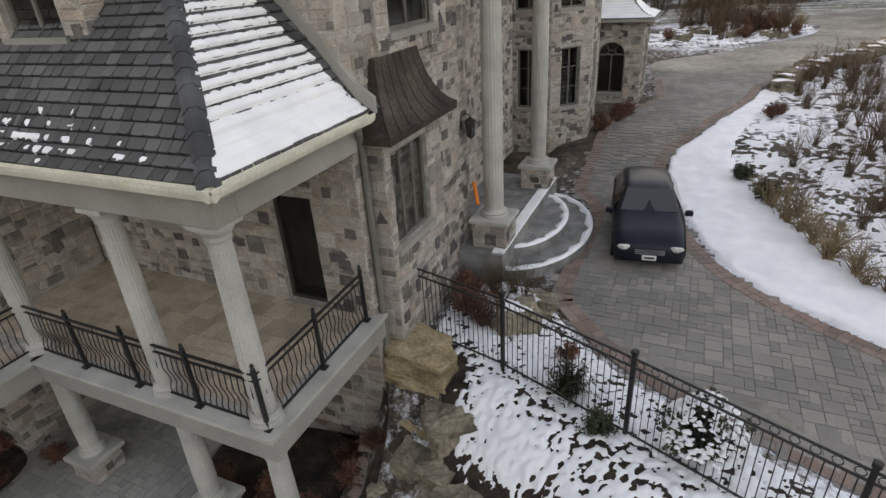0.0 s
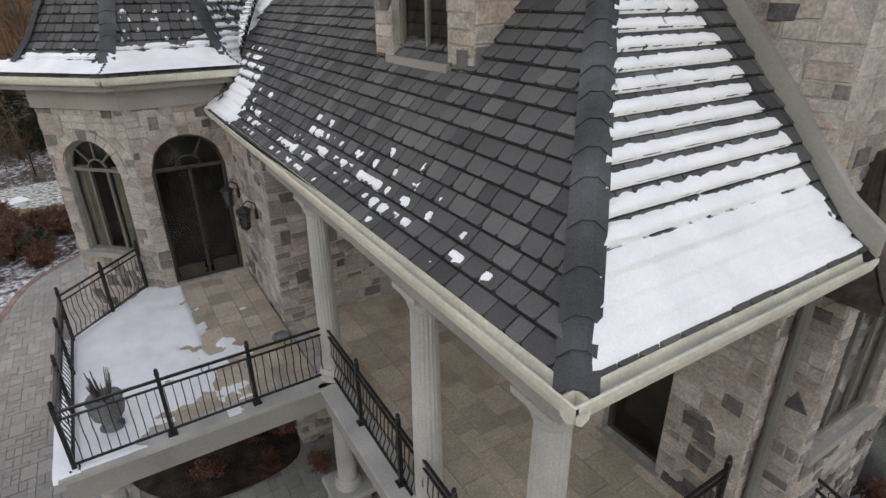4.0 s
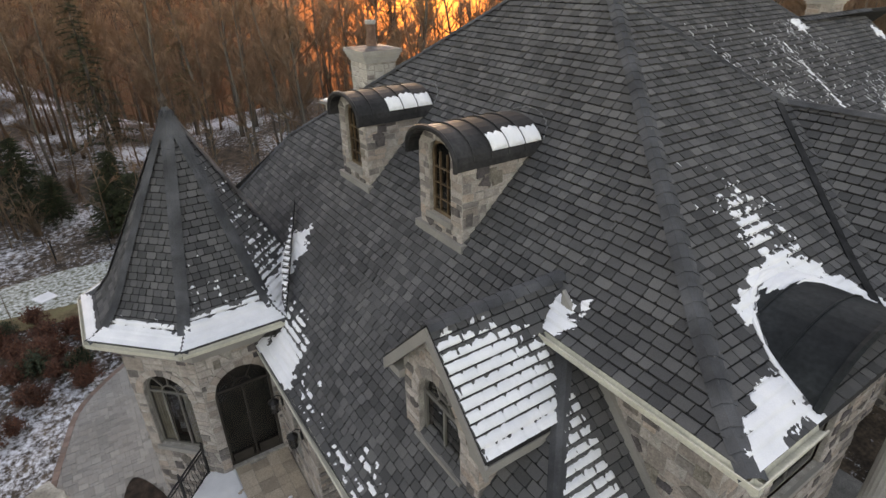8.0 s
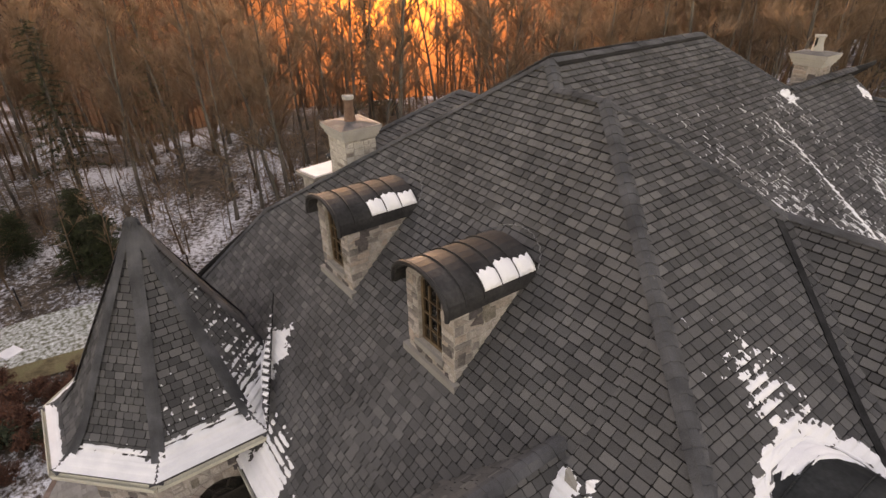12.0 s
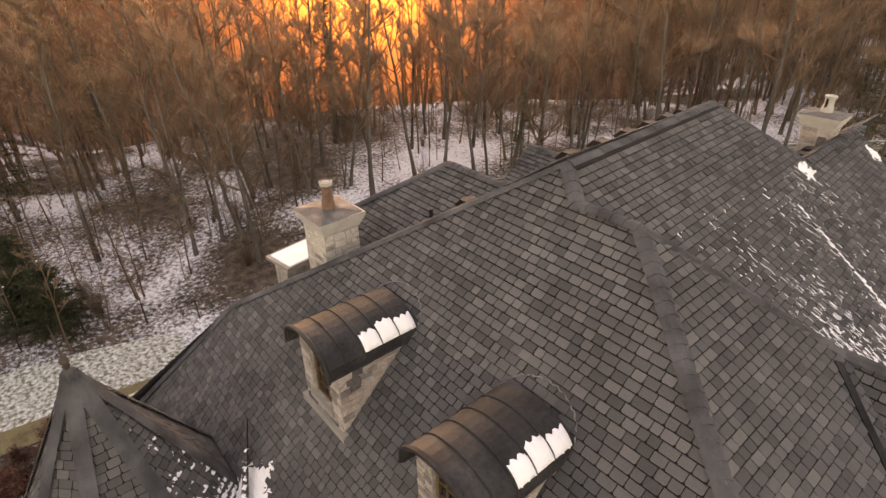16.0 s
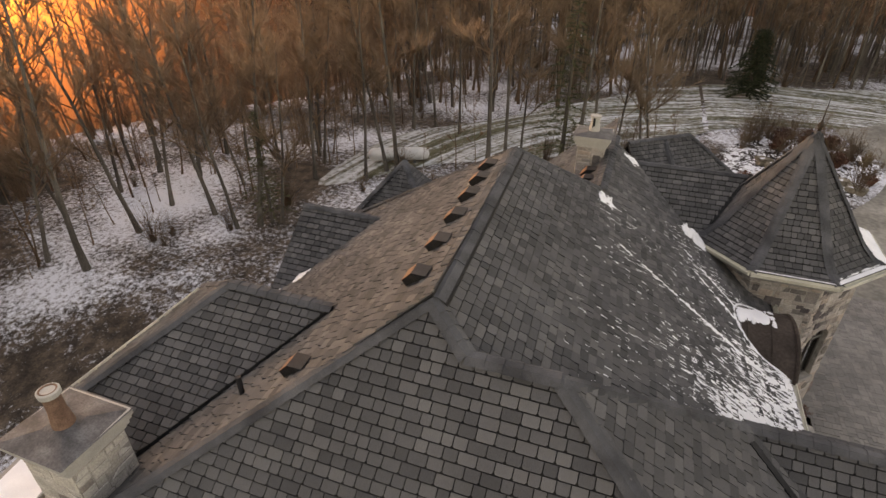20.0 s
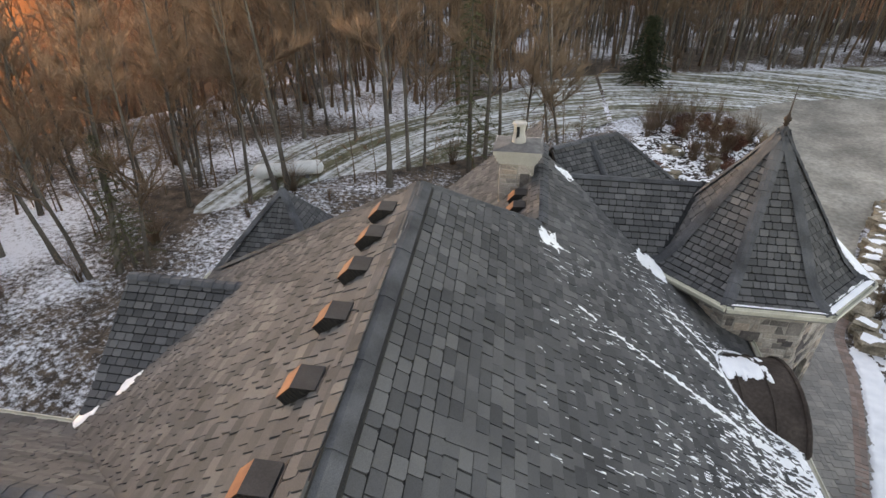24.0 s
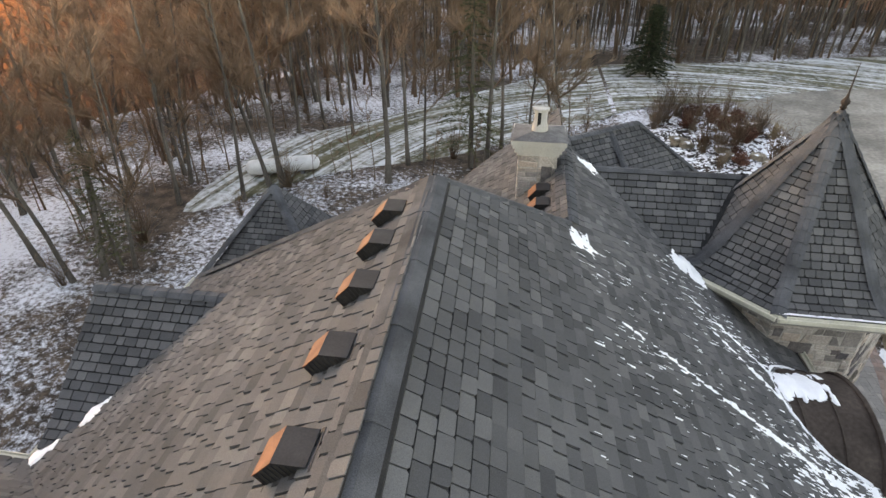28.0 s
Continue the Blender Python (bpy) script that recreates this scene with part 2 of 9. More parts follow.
def tube(m, p0, p1, r0, r1, n=8, caps=True):
    p0, p1 = Vector(p0), Vector(p1)
    w = (p1 - p0).normalized()
    u = w.orthogonal().normalized()
    t = w.cross(u)
    v = []
    for p, r in ((p0, r0), (p1, r1)):
        v += [p + (u * math.cos(a) + t * math.sin(a)) * r for a in (2 * math.pi * k / n for k in range(n))]
    f = [(i, (i + 1) % n, n + (i + 1) % n, n + i) for i in range(n)]
    if caps:
        f += [tuple(range(n))[::-1], tuple(range(n, 2 * n))]
    return m.add(v, f)


def path_tube(m, pts, radii, n=6):
    """A tube along points."""
    pts = [Vector(p) for p in pts]
    v, f = [], []
    u = None
    for k, p in enumerate(pts):
        w = (pts[min(k + 1, len(pts) - 1)] - pts[max(k - 1, 0)]).normalized()
        u = w.orthogonal().normalized() if u is None else (u - w * u.dot(w)).normalized()
        t = w.cross(u)
        r = radii[k] if isinstance(radii, (list, tuple)) else radii
        v += [p + (u * math.cos(a) + t * math.sin(a)) * r for a in (2 * math.pi * j / n for j in range(n))]
    for k in range(len(pts) - 1):
        f += [(k * n + i, k * n + (i + 1) % n, (k + 1) * n + (i + 1) % n, (k + 1) * n + i) for i in range(n)]
    f += [tuple(range(n))[::-1], tuple((len(pts) - 1) * n + i for i in range(n))]
    return m.add(v, f)


def lathe(m, profile, c, n=24, flute=0.0):
    """A turned body: profile of (radius, height) upwards about the axis at c. flute: depth of grooves on every other vertex."""
    v, f = [], []
    for r, z in profile:
        for k in range(n):
            a = 2 * math.pi * k / n
            q = r - (flute if flute and k % 2 else 0.0)
            v.append((c[0] + q * math.cos(a), c[1] + q * math.sin(a), c[2] + z))
    for k in range(len(profile) - 1):
        f += [(k * n + i, k * n + (i + 1) % n, (k + 1) * n + (i + 1) % n, (k + 1) * n + i) for i in range(n)]
    f += [tuple(range(n))[::-1], tuple((len(profile) - 1) * n + i for i in range(n))]
    return m.add(v, f)


def clip(poly, a, b, c):
    """The part of a plan polygon where a*x + b*y <= c."""
    out = []
    for i, p in enumerate(poly):
        q = poly[(i + 1) % len(poly)]
        dp, dq = a * p[0] + b * p[1] - c, a * q[0] + b * q[1] - c
        if dp <= 0:
            out.append(p)
        if (dp < 0 < dq) or (dq < 0 < dp):
            s = dp / (dp - dq)
            out.append((p[0] + (q[0] - p[0]) * s, p[1] + (q[1] - p[1]) * s))
    return out


def area(poly):
    return 0.5 * sum(p[0] * q[1] - q[0] * p[1] for p, q in zip(poly, poly[1:] + poly[:1]))


# ---- roof ----
class Facet:
    """A roof slope over a convex plan polygon: its height depends on the distance from the eave line alone."""

    def __init__(self, plan, eave, inward, profile):
        self.plan = plan if area(plan) > 0 else plan[::-1]
        self.o, self.n = Vector(eave), Vector(inward).normalized()
        self.u = Vector((self.n.y, -self.n.x))
        self.prof = profile

    def d(self, x, y):
        return (x - self.o.x) * self.n.x + (y - self.o.y) * self.n.y

    def height(self, d):
        p = self.prof
        for (d0, z0), (d1, z1) in zip(p, p[1:]):
            if d <= d1:
                break
        return z0 + (z1 - z0) * (d - d0) / (d1 - d0)

    def z(self, x, y):
        return self.height(self.d(x, y))

    def slope(self, d):
        return (self.height(d + 0.02) - self.height(d - 0.02)) / 0.04

    def point(self, x, y, lift=0.0):
        d = self.d(x, y)
        s = self.slope(d)
        k = lift / math.sqrt(1 + s * s)
        return (x - self.n.x * s * k, y - self.n.y * s * k, self.height(d) + k)

    def strip(self, d0, d1, u0=None, u1=None):
        """The plan polygon between two distances from the eave, and between two places along it."""
        n, u, o = self.n, self.u, self.o
        base = o.x * n.x + o.y * n.y
        p = clip(self.plan, n.x, n.y, base + d1)
        p = clip(p, -n.x, -n.y, -(base + d0)) if p else p
        if p and u0 is not None:
            b = o.x * u.x + o.y * u.y
            p = clip(p, u.x, u.y, b + u1)
            p = clip(p, -u.x, -u.y, -(b + u0)) if p else p
        return p

    def span(self):
        ds = [self.d(x, y) for x, y in self.plan]
        us = [(x - self.o.x) * self.u.x + (y - self.o.y) * self.u.y for x, y in self.plan]
        return min(ds), max(ds), min(us), max(us)

    def courses(self, exposure):
        """Distances from the eave at which the courses begin, even along the slope."""
        d0, d1, _, _ = self.span()
        out, d = [d0], d0
        while d < d1:
            s = self.slope(d + 0.03)
            d += exposure / math.sqrt(1 + s * s)
            out.append(d)
        return out


def deck(m, facet, thick=0.12):
    """The slope's board, with an underside."""
    breaks = [d for d, _ in facet.prof]
    d0, d1, _, _ = facet.span()
    cuts = [d0] + [d for d in breaks if d0 + 1e-4 < d < d1 - 1e-4] + [d1]
    for a, b in zip(cuts, cuts[1:]):
        p = facet.strip(a, b)
        if len(p) < 3 or abs(area(p)) < 1e-5:
            continue
        n = len(p)
        top = [(x, y, facet.z(x, y) - 0.006) for x, y in p]
        low = [(x, y, z - thick) for x, y, z in top]
        f = [tuple(range(n)), tuple(range(n, 2 * n))[::-1]] + [(i, n + i, n + (i + 1) % n, (i + 1) % n) for i in range(n)]
        m.add(top + low, f)


def shingles(m, facet, rng, exposure=0.178, width=0.235, singles=None, near=None, gap=0.008, over=0.12):
    """Shingle tabs in courses over a slope. Whole tabs inside near (x0, x1, y0, y1) go to singles as places instead."""
    _, _, u0, u1 = facet.span()
    cuts = facet.courses(exposure)
    for row, (a, b) in enumerate(zip(cuts, cuts[1:])):
        u = u0 - rng.random() * width
        while u < u1:
            w = width * rng.uniform(0.7, 1.3)
            # strip of dark deck left bare, painting the next course's butt shadow
            lap = (b - a) * over
            p = facet.strip(a, b - lap, u + gap, u + w - gap)
            u += w
            if len(p) < 3 or abs(area(p)) < 0.0012:
                continue
            proud = rng.choice((0.018, 0.024, 0.034))
            n = len(p)
            if singles is not None and len(singles) < 300 and n == 4 and near[0] < p[0][0] < near[1] and near[2] < p[0][1] < near[3] and abs(area(p)) > 0.98 * (w - 2 * gap) * (b - a - lap):
                singles.append((facet, a, b - lap, u - w + gap, u - gap, proud))
                continue
            if n == 4 and abs(area(p)) > 0.9 * (w - 2 * gap) * (b - a - lap):
                cut, uu, nn = 0.022, facet.u, facet.n
                us = (u - w + gap, u - gap)
                q = [(us[0] + cut, a), (us[1] - cut, a), (us[1], a + cut * 0.8), (us[1], b - lap), (us[0], b - lap), (us[0], a + cut * 0.8)]
                p = [(facet.o.x + nn.x * d_ + uu.x * u_, facet.o.y + nn.y * d_ + uu.y * u_) for u_, d_ in q]
                p = p if area(p) > 0 else p[::-1]
                n = 6
            top = []
            for x, y in p:
                k = min(max((facet.d(x, y) - a) / (b - a), 0), 1)
                top.append(facet.point(x, y, 0.006 + proud * (1 - k)))
            low = [facet.point(x, y, -0.002) for x, y in p]
            f = [tuple(range(n))] + [(i, n + i, n + (i + 1) % n, (i + 1) % n) for i in range(n)]
            m.add(top + low, f)


def hip_cap(m, p0, p1, width=0.17, drop=0.10, rng=random, step=0.24, bow=None):
    """Overlapping bent cap shingles along a hip or ridge from p0 up to p1. bow: heights added along the way."""
    p0, p1 = Vector(p0), Vector(p1)
    n = max(2, int((p1 - p0).length / step))
    pts = [p0.lerp(p1, k / n) + Vector((0, 0, bow(k / n) if bow else 0)) for k in range(n + 1)]
    for a, b in zip(pts, pts[1:]):
        w = (b - a).normalized()
        side = w.cross(Vector((0, 0, 1))).normalized()
        up = side.cross(w)
        v = []
        for p, lift in ((a - w * 0.01, 0.058 + rng.uniform(0, 0.006)), (b + w * 0.01, 0.046)):
            c = p + up * lift
            v += [c - side * width - Vector((0, 0, drop)), c - side * width * 0.35 - Vector((0, 0, drop * 0.25)), c + side * width * 0.35 - Vector((0, 0, drop * 0.25)), c + side * width - Vector((0, 0, drop))]
        v += [q - up * 0.012 for q in v[:4]]
        m.add(v, [(0, 1, 5, 4), (1, 2, 6, 5), (2, 3, 7, 6), (8, 9, 1, 0), (9, 10, 2, 1), (10, 11, 3, 2)])


def gutter(m, p0, p1, out, fascia=0.22, size=0.13):
    """A gutter with a rounded face and the board behind it, along the eave from p0 to p1. out: outward way in plan."""
    p0, p1 = Vector(p0), Vector(p1)
    o = Vector((*out, 0)).normalized()
    prof = [(0.0, 0.02), (0.02, -0.09), (0.07, -0.115), (0.11, -0.09), (size, -0.02), (size, 0.025), (size - 0.02, 0.025), (size - 0.03, -0.02), (0.03, -0.05)]
    v = [p + o * a + Vector((0, 0, h)) for p in (p0, p1) for a, h in prof]
    n = len(prof)
    m.add(v, [(i, (i + 1) % n, n + (i + 1) % n, n + i) for i in range(n)] + [tuple(range(n)), tuple(range(n, 2 * n))[::-1]])


def snow_on(m, facet, depth, mask, cell=0.07, level=0.0):
    """A skin of snow on a slope where mask(x, y, d, u, j, t) is above 0: j counts the courses, t is the place within one. Its value sets how thick it lies."""
    d0, d1, u0, u1 = facet.span()
    cuts = facet.courses(0.178)
    rows = []
    for j, (a, b) in enumerate(zip(cuts, cuts[1:])):
        rows += [(a + (b - a) * t, j, t) for t in (0.03, 0.27, 0.52, 0.76, 0.93)]
    nu = int((u1 - u0) / cell) + 1
    idx, v, f = {}, [], []

    def vert(i, k):
        if (i, k) not in idx:
            d, j, t = rows[i]
            u = u0 + k * cell
            x, y = facet.o.x + facet.n.x * d + facet.u.x * u, facet.o.y + facet.n.y * d + facet.u.y * u
            q = mask(x, y, d, u, j, t)
            idx[i, k] = len(v)
            v.append((facet.point(x, y, 0.010 + 0.026 * (1 - t) + level + (depth * min(q, 1.0) + 0.004 if q > 0 else max(0.12 * q, -0.06))), q, (x, y)))
        return idx[i, k]

    def inside(p):
        q = facet.plan
        return all((b[0] - a[0]) * (p[1] - a[1]) - (b[1] - a[1]) * (p[0] - a[0]) >= -0.02 for a, b in zip(q, q[1:] + q[:1]))

    for i in range(len(rows) - 1):
        for k in range(nu):
            c = [vert(i, k), vert(i, k + 1), vert(i + 1, k + 1), vert(i + 1, k)]
            if max(v[q][1] for q in c) > 0 and sum(inside(v[q][2]) for q in c) >= 3:
                f.append(tuple(c))
    used = sorted({q for face in f for q in face})
    back = {q: k for k, q in enumerate(used)}
    m.add([v[q][0] for q in used], [tuple(back[q] for q in face) for face in f])


def chance(j, u, seed=0.0, width=0.26):
    """A number from 0 to 1 for each tab of a course."""
    s = math.sin(j * 12.9898 + math.floor(u / width + 0.37 * j) * 78.233 + seed * 3.71) * 43758.5453
    return s - math.floor(s)


def sy(y):
    """Height of the south slope above the low eave, by its place in plan."""
    return 10.68 + 0.961 * (y - 7.17)


house = thing("house", "large stone house with steep dark shingled roofs and turrets", "house")
HTOP, QX, RNEAR, RFAR = (-11.45, 11.72), (-12.79, 11.72), (-13.50, 12.217), (-13.84, 18.80)
TURN = (0.9986, 0.0528)  # the long ridge stands a little askew of the eaves to its south
JW, WCOR = (-20.45, 7.20), (-22.35, 3.70)
R2 = (-11.75, 20.55)
PS = [(-0.3, 6.88), (0.0, 7.05), (0.3, 7.28), (0.8, 7.92), (2.19, 9.45), (3.32, sy(7.17)), (7.67, sy(11.52)), (8.97, sy(12.82))]
PMS = [(-0.3, 10.36), (0.0, 10.52), (0.5, 10.80), (1.0, sy(7.70)), (5.02, sy(11.72)), (6.0, sy(12.70))]
K = 7.09 / 5.02
PE = [(d * K, z) for d, z in PMS]
PEL = [(d * 1.0, z) for d, z in PS]
E_EAVE = -6.30
PEE = [(-0.3, 10.25), (0.0, 10.42), (0.8, 10.80), (7.54, 15.53), (8.0, 15.85)]
PWW = [(-0.3, 10.2), (0.0, 10.45), (0.7, 10.85), (7.08, 15.57), (8.0, 16.25)]
PW1 = [(0.0, 11.6), (0.6, 11.90), (3.43, 13.83), (4.0, 14.2)]
PW2 = [(0.0, 10.6), (0.5, 10.85), (2.45, 12.45), (3.0, 12.9)]
P3 = [(0.0, 8.3), (0.5, 8.6), (2.6, 11.4), (3.0, 11.9)]
PNW = [(0.0, 10.6), (4.0, 14.06), (5.0, 14.9)]
PL = [(0.0, 11.2), (0.5, 11.45), (2.4, 13.2), (3.0, 13.75)]
PP = [(0.0, 10.55), (0.5, 10.80), (2.6, 12.98), (3.2, 13.6)]
PG = [(0.0, 6.6), (0.6, 6.95), (5.0, 10.1), (6.0, 10.8)]
PV = [(0.0, 6.3), (0.5, 6.5), (0.9, 6.85), (1.8, 8.1), (2.2, 8.6)]
GD, GDY = -8.22, 4.90  # gabled wall dormer: its middle and front
PGD = [(0.0, 9.62), (0.25, 9.85), (1.42, 11.05), (1.7, 11.35)]
# name: plan, a point on the eave line, inward way, profile
SLOPES = {
    "south": ([(-7.95, 3.85), (-7.95, 9.242), HTOP, QX, RNEAR, JW, WCOR], (0, 3.85), (0, 1), PS),
    "south_low": ([(-4.38, 3.85), (-7.95, 7.42), (-7.95, 3.85)], (0, 3.85), (0, 1), PS),
    "south_main": ([(-4.36, 6.70), (-7.95, 9.242), (-7.95, 6.70)], (0, 6.70), (0, 1), PMS),
    "east_hip": ([(-4.36, 6.70), (-4.36, 16.74), HTOP], (-4.36, 0), (-1, 0), PE),
    "north_wing": ([HTOP, (-4.36, 16.74), (-9.0, 16.74), QX], (0, 16.74), (0, -1), PMS),
    "east_low": ([(-4.38, 3.85), (-4.38, 7.42), (-7.95, 7.42)], (-4.38, 0), (-1, 0), PEL),
    "east_main": ([(E_EAVE, 15.0), (E_EAVE, 22.3), (-9.0, 22.9), (-11.1, 25.0), (-11.75, 25.0), R2, RFAR, RNEAR, QX], (E_EAVE, 18.8), (-TURN[0], -TURN[1]), PEE),
    "west_main": ([RNEAR, RFAR, (-20.84, 22.6), (-20.84, 16.8), JW], (-20.84, 18.8), (0.9997, 0.026), PWW),
    "west_low": ([JW, (-22.9, 9.5), (-22.9, 3.70), WCOR], (-22.9, 0), (1, 0), [(0.0, 7.3), (0.55, 7.42), (2.45, 10.71), (4.0, 13.0)]),
    "north_main": ([RFAR, R2, (-11.75, 22.6), (-20.84, 22.6)], (0, 22.6), (0, -1), [(0.0, 10.45), (3.8, 15.53), (5, 17.1)]),
    "wing_south": ([(-16.1, 13.43), (-18.55, 13.43), (-21.6, 10.0), (-19.2, 10.0)], (0, 10.0), (0, 1), PW1),
    "wing_west": ([(-18.55, 13.43), (-21.6, 15.5), (-21.6, 10.0)], (-21.6, 0), (1, 0), [(d * 3.05 / 3.43, z) for d, z in PW1]),
    "wing_north": ([(-18.55, 13.43), (-16.1, 13.43), (-20.8, 16.8), (-23.0, 16.8)], (0, 16.8), (0, -1), [(0.0, 10.5), (0.5, 10.8), (3.37, 13.83), (4, 14.5)]),
    "gable_south": ([(-17.9, 19.45), (-20.75, 19.45), (-20.75, 17.0), (-20.6, 17.0)], (0, 17.0), (0, 1), PW2),
    "gable_north": ([(-17.9, 19.45), (-20.6, 21.9), (-20.75, 21.9), (-20.75, 19.45)], (0, 21.9), (0, -1), PW2),
    "link_south": ([(-11.1, 25.0), (-7.2, 25.0), (-7.8, 22.6), (-8.9, 22.6)], (0, 22.6), (0, 1), PL),
    "link_north": ([(-11.75, 25.0), (-11.75, 27.4), (-7.2, 27.4), (-7.2, 25.0)], (0, 27.4), (0, -1), PL),
    "north_wing_west": ([R2, (-11.75, 27.0), (-15.75, 27.0), (-15.75, 24.5)], (-15.75, 0), (1, 0), PNW),
    "portico_south": ([(-8.42, 13.92), (-5.85, 13.92), (-3.5, 11.32), (-4.6, 11.32)], (0, 11.32), (0, 1), PP),
    "portico_east": ([(-5.85, 13.92), (-3.5, 16.52), (-3.5, 11.32)], (-3.5, 0), (-1, 0), [(d * 2.35 / 2.6, z) for d, z in PP]),
    "portico_north": ([(-8.42, 13.92), (-7.0, 16.52), (-3.5, 16.52), (-5.85, 13.92)], (0, 16.52), (0, -1), PP),
    "dormer_east": ([(GD, GDY), (GD, 7.55), (GD + 1.42, 6.25), (GD + 1.42, GDY)], (GD + 1.42, 0), (-1, 0), PGD),
    "dormer_west": ([(GD, GDY), (GD, 7.55), (GD - 1.42, 6.25), (GD - 1.42, GDY)], (GD - 1.42, 0), (1, 0), PGD),
    "garage_south": ([(-14.5, 31.2), (-3.8, 31.2), (-8.2, 36.2), (-10.2, 36.2)], (0, 31.2), (0, 1), PG),
    "garage_east": ([(-3.8, 31.2), (-3.8, 41.2), (-8.2, 36.2)], (-3.8, 0), (-1, 0), [(d * 4.4 / 5.0, z) for d, z in PG]),
    "garage_west": ([(-14.5, 31.2), (-10.2, 36.2), (-14.5, 41.2)], (-14.5, 0), (1, 0), [(d * 4.3 / 5.0, z) for d, z in PG]),
    "far_wing_south": ([(-11.31, 28.5), (-9.82, 26.6), (-4.7, 30.6), (-8.97, 30.4)], (-9.82, 26.6), (-0.616, 0.788), [(0.0, 9.5), (3.5, 13.98)]),
    "far_wing_north": ([(-8.97, 30.4), (-7.82, 34.52), (-12.83, 30.45), (-11.31, 28.5)], (-12.83, 30.45), (0.616, -0.788), [(0.0, 9.5), (3.5, 13.98)]),
    "far_wing_east": ([(-4.7, 30.6), (-7.82, 34.52), (-8.97, 30.4)], (-4.7, 30.6), (-0.776, -0.63), [(0.0, 9.5), (3.44, 12.64), (4.0, 13.15)]),
    "cricket": ([(-17.2, 6.05), (-14.2, 4.5), (-15.4, 4.9)], (-14.2, 4.5), (-0.6, 0.8), [(-1, 7.2), (0.0, 8.13), (3.0, 9.75)]),
}
for k, (cx, cy, h) in {"annex": (-20.3, 26.4, 2.6), "pavilion": (-3.85, 30.1, 1.8)}.items():
    pr = P3 if k == "annex" else PV
    for j, (nx, ny) in enumerate(((0, 1), (-1, 0), (0, -1), (1, 0))):
        ex, ey = cx - nx * h, cy - ny * h
        SLOPES[f"{k}_{j}"] = ([(cx, cy), (ex - ny * h, ey + nx * h), (ex + ny * h, ey - nx * h)], (ex, ey), (nx, ny), pr)
FACETS = {k: Facet(*v) for k, v in SLOPES.items()}


def octagon(c, apothem):
    r = apothem / math.cos(math.pi / 8)
    return [(c[0] + r * math.cos(math.pi / 8 + k * math.pi / 4), c[1] + r * math.sin(math.pi / 8 + k * math.pi / 4)) for k in range(8)]


TA, TB = (-17.45, 3.32), (-6.12, 24.22)
PTA = [(-0.2, 7.68), (0.0, 7.76), (0.40, 7.92), (0.80, 8.42), (2.98, 12.62)]
PTB = [(-0.2, 11.57), (0.0, 11.65), (0.40, 11.80), (0.74, 12.14), (2.68, 15.06)]
TURRETS = {}
for key, c, ap, pr in (("a", TA, 2.98, PTA), ("b", TB, 2.68, PTB)):
    o = octagon(c, ap)
    for k in range(8):
        a, b = o[k], o[(k + 1) % 8]
        mid = ((a[0] + b[0]) / 2, (a[1] + b[1]) / 2)
        TURRETS[key, k] = Facet([a, b, c], mid, (c[0] - mid[0], c[1] - mid[1]), pr)

rng = random.Random(4)
SINGLE = []  # whole tabs on the slopes that the flight passes nearest
NEAR = {"east_main": (-13.2, -10.2, 13.6, 17.6), "west_main": (-15.4, -14.0, 13.0, 17.5), "south": (-12.6, -10.6, 5.4, 11.6)}
LOW_PITCH = ("west_main",)
for name, fc in FACETS.items():
    m = Mesh()
    deck(m, fc)
    slope = part("roof_slope", m.weld(), MAT_DECK_SHADE, house)
    m = Mesh()
    mine = [] if name in NEAR else None
    shingles(m, fc, rng, singles=mine, near=NEAR.get(name), **({"gap": 0.011, "over": 0.13} if name in LOW_PITCH else {}))
    SINGLE.append((slope, mine or []))
    part("shingle_field", m, MAT_SHINGLE, slope, kind="stuff")
for key, c in (("a", TA), ("b", TB)):
    m, s = Mesh(), Mesh()
    for k in range(8):
        deck(m, TURRETS[key, k])
        shingles(s, TURRETS[key, k], rng, width=0.215)
    spire = part("turret_roof", m.weld(), MAT_DECK_SHADE, house)
    part("shingle_field", s, MAT_SHINGLE, spire, kind="stuff")
    m = Mesh()
    o = octagon(c, 2.98 if key == "a" else 2.68)
    fs = TURRETS[key, 0]
    for k in range(8):
        pts = [(d, z) for d, z in fs.prof if d >= 0]
        ap = 2.98 if key == "a" else 2.68
        P = [(o[k][0] + (c[0] - o[k][0]) * d / ap, o[k][1] + (c[1] - o[k][1]) * d / ap, z) for d, z in pts]
        for a, b in zip(P, P[1:]):
            hip_cap(m, a, b, 0.15, 0.05, rng)
    part("hip_cap", m, MAT_CAP, spire, kind="stuff")
    m = Mesh()
    zt = fs.prof[-1][1]
    lathe(m, [(0.37, -0.56), (0.36, -0.52), (0.07, 0.06), (0.03, 0.08)], (*c, zt), 16)
    part("cap", m, MAT_CAP, spire, "dark metal cone")
    m = Mesh()
    lathe(m, [(0.05, 0.05), (0.045, 0.10), (0.075, 0.12), (0.045, 0.15), (0.085, 0.21), (0.085, 0.26), (0.035, 0.33), (0.018, 0.42), (0.013, 0.75), (0.005, 1.05)], (*c, zt), 12)
    part("finial", m, MAT_COPPER, spire, "dark copper finial", smooth=True)


def on(fx, x, y):
    return (x, y, FACETS[fx].z(x, y))


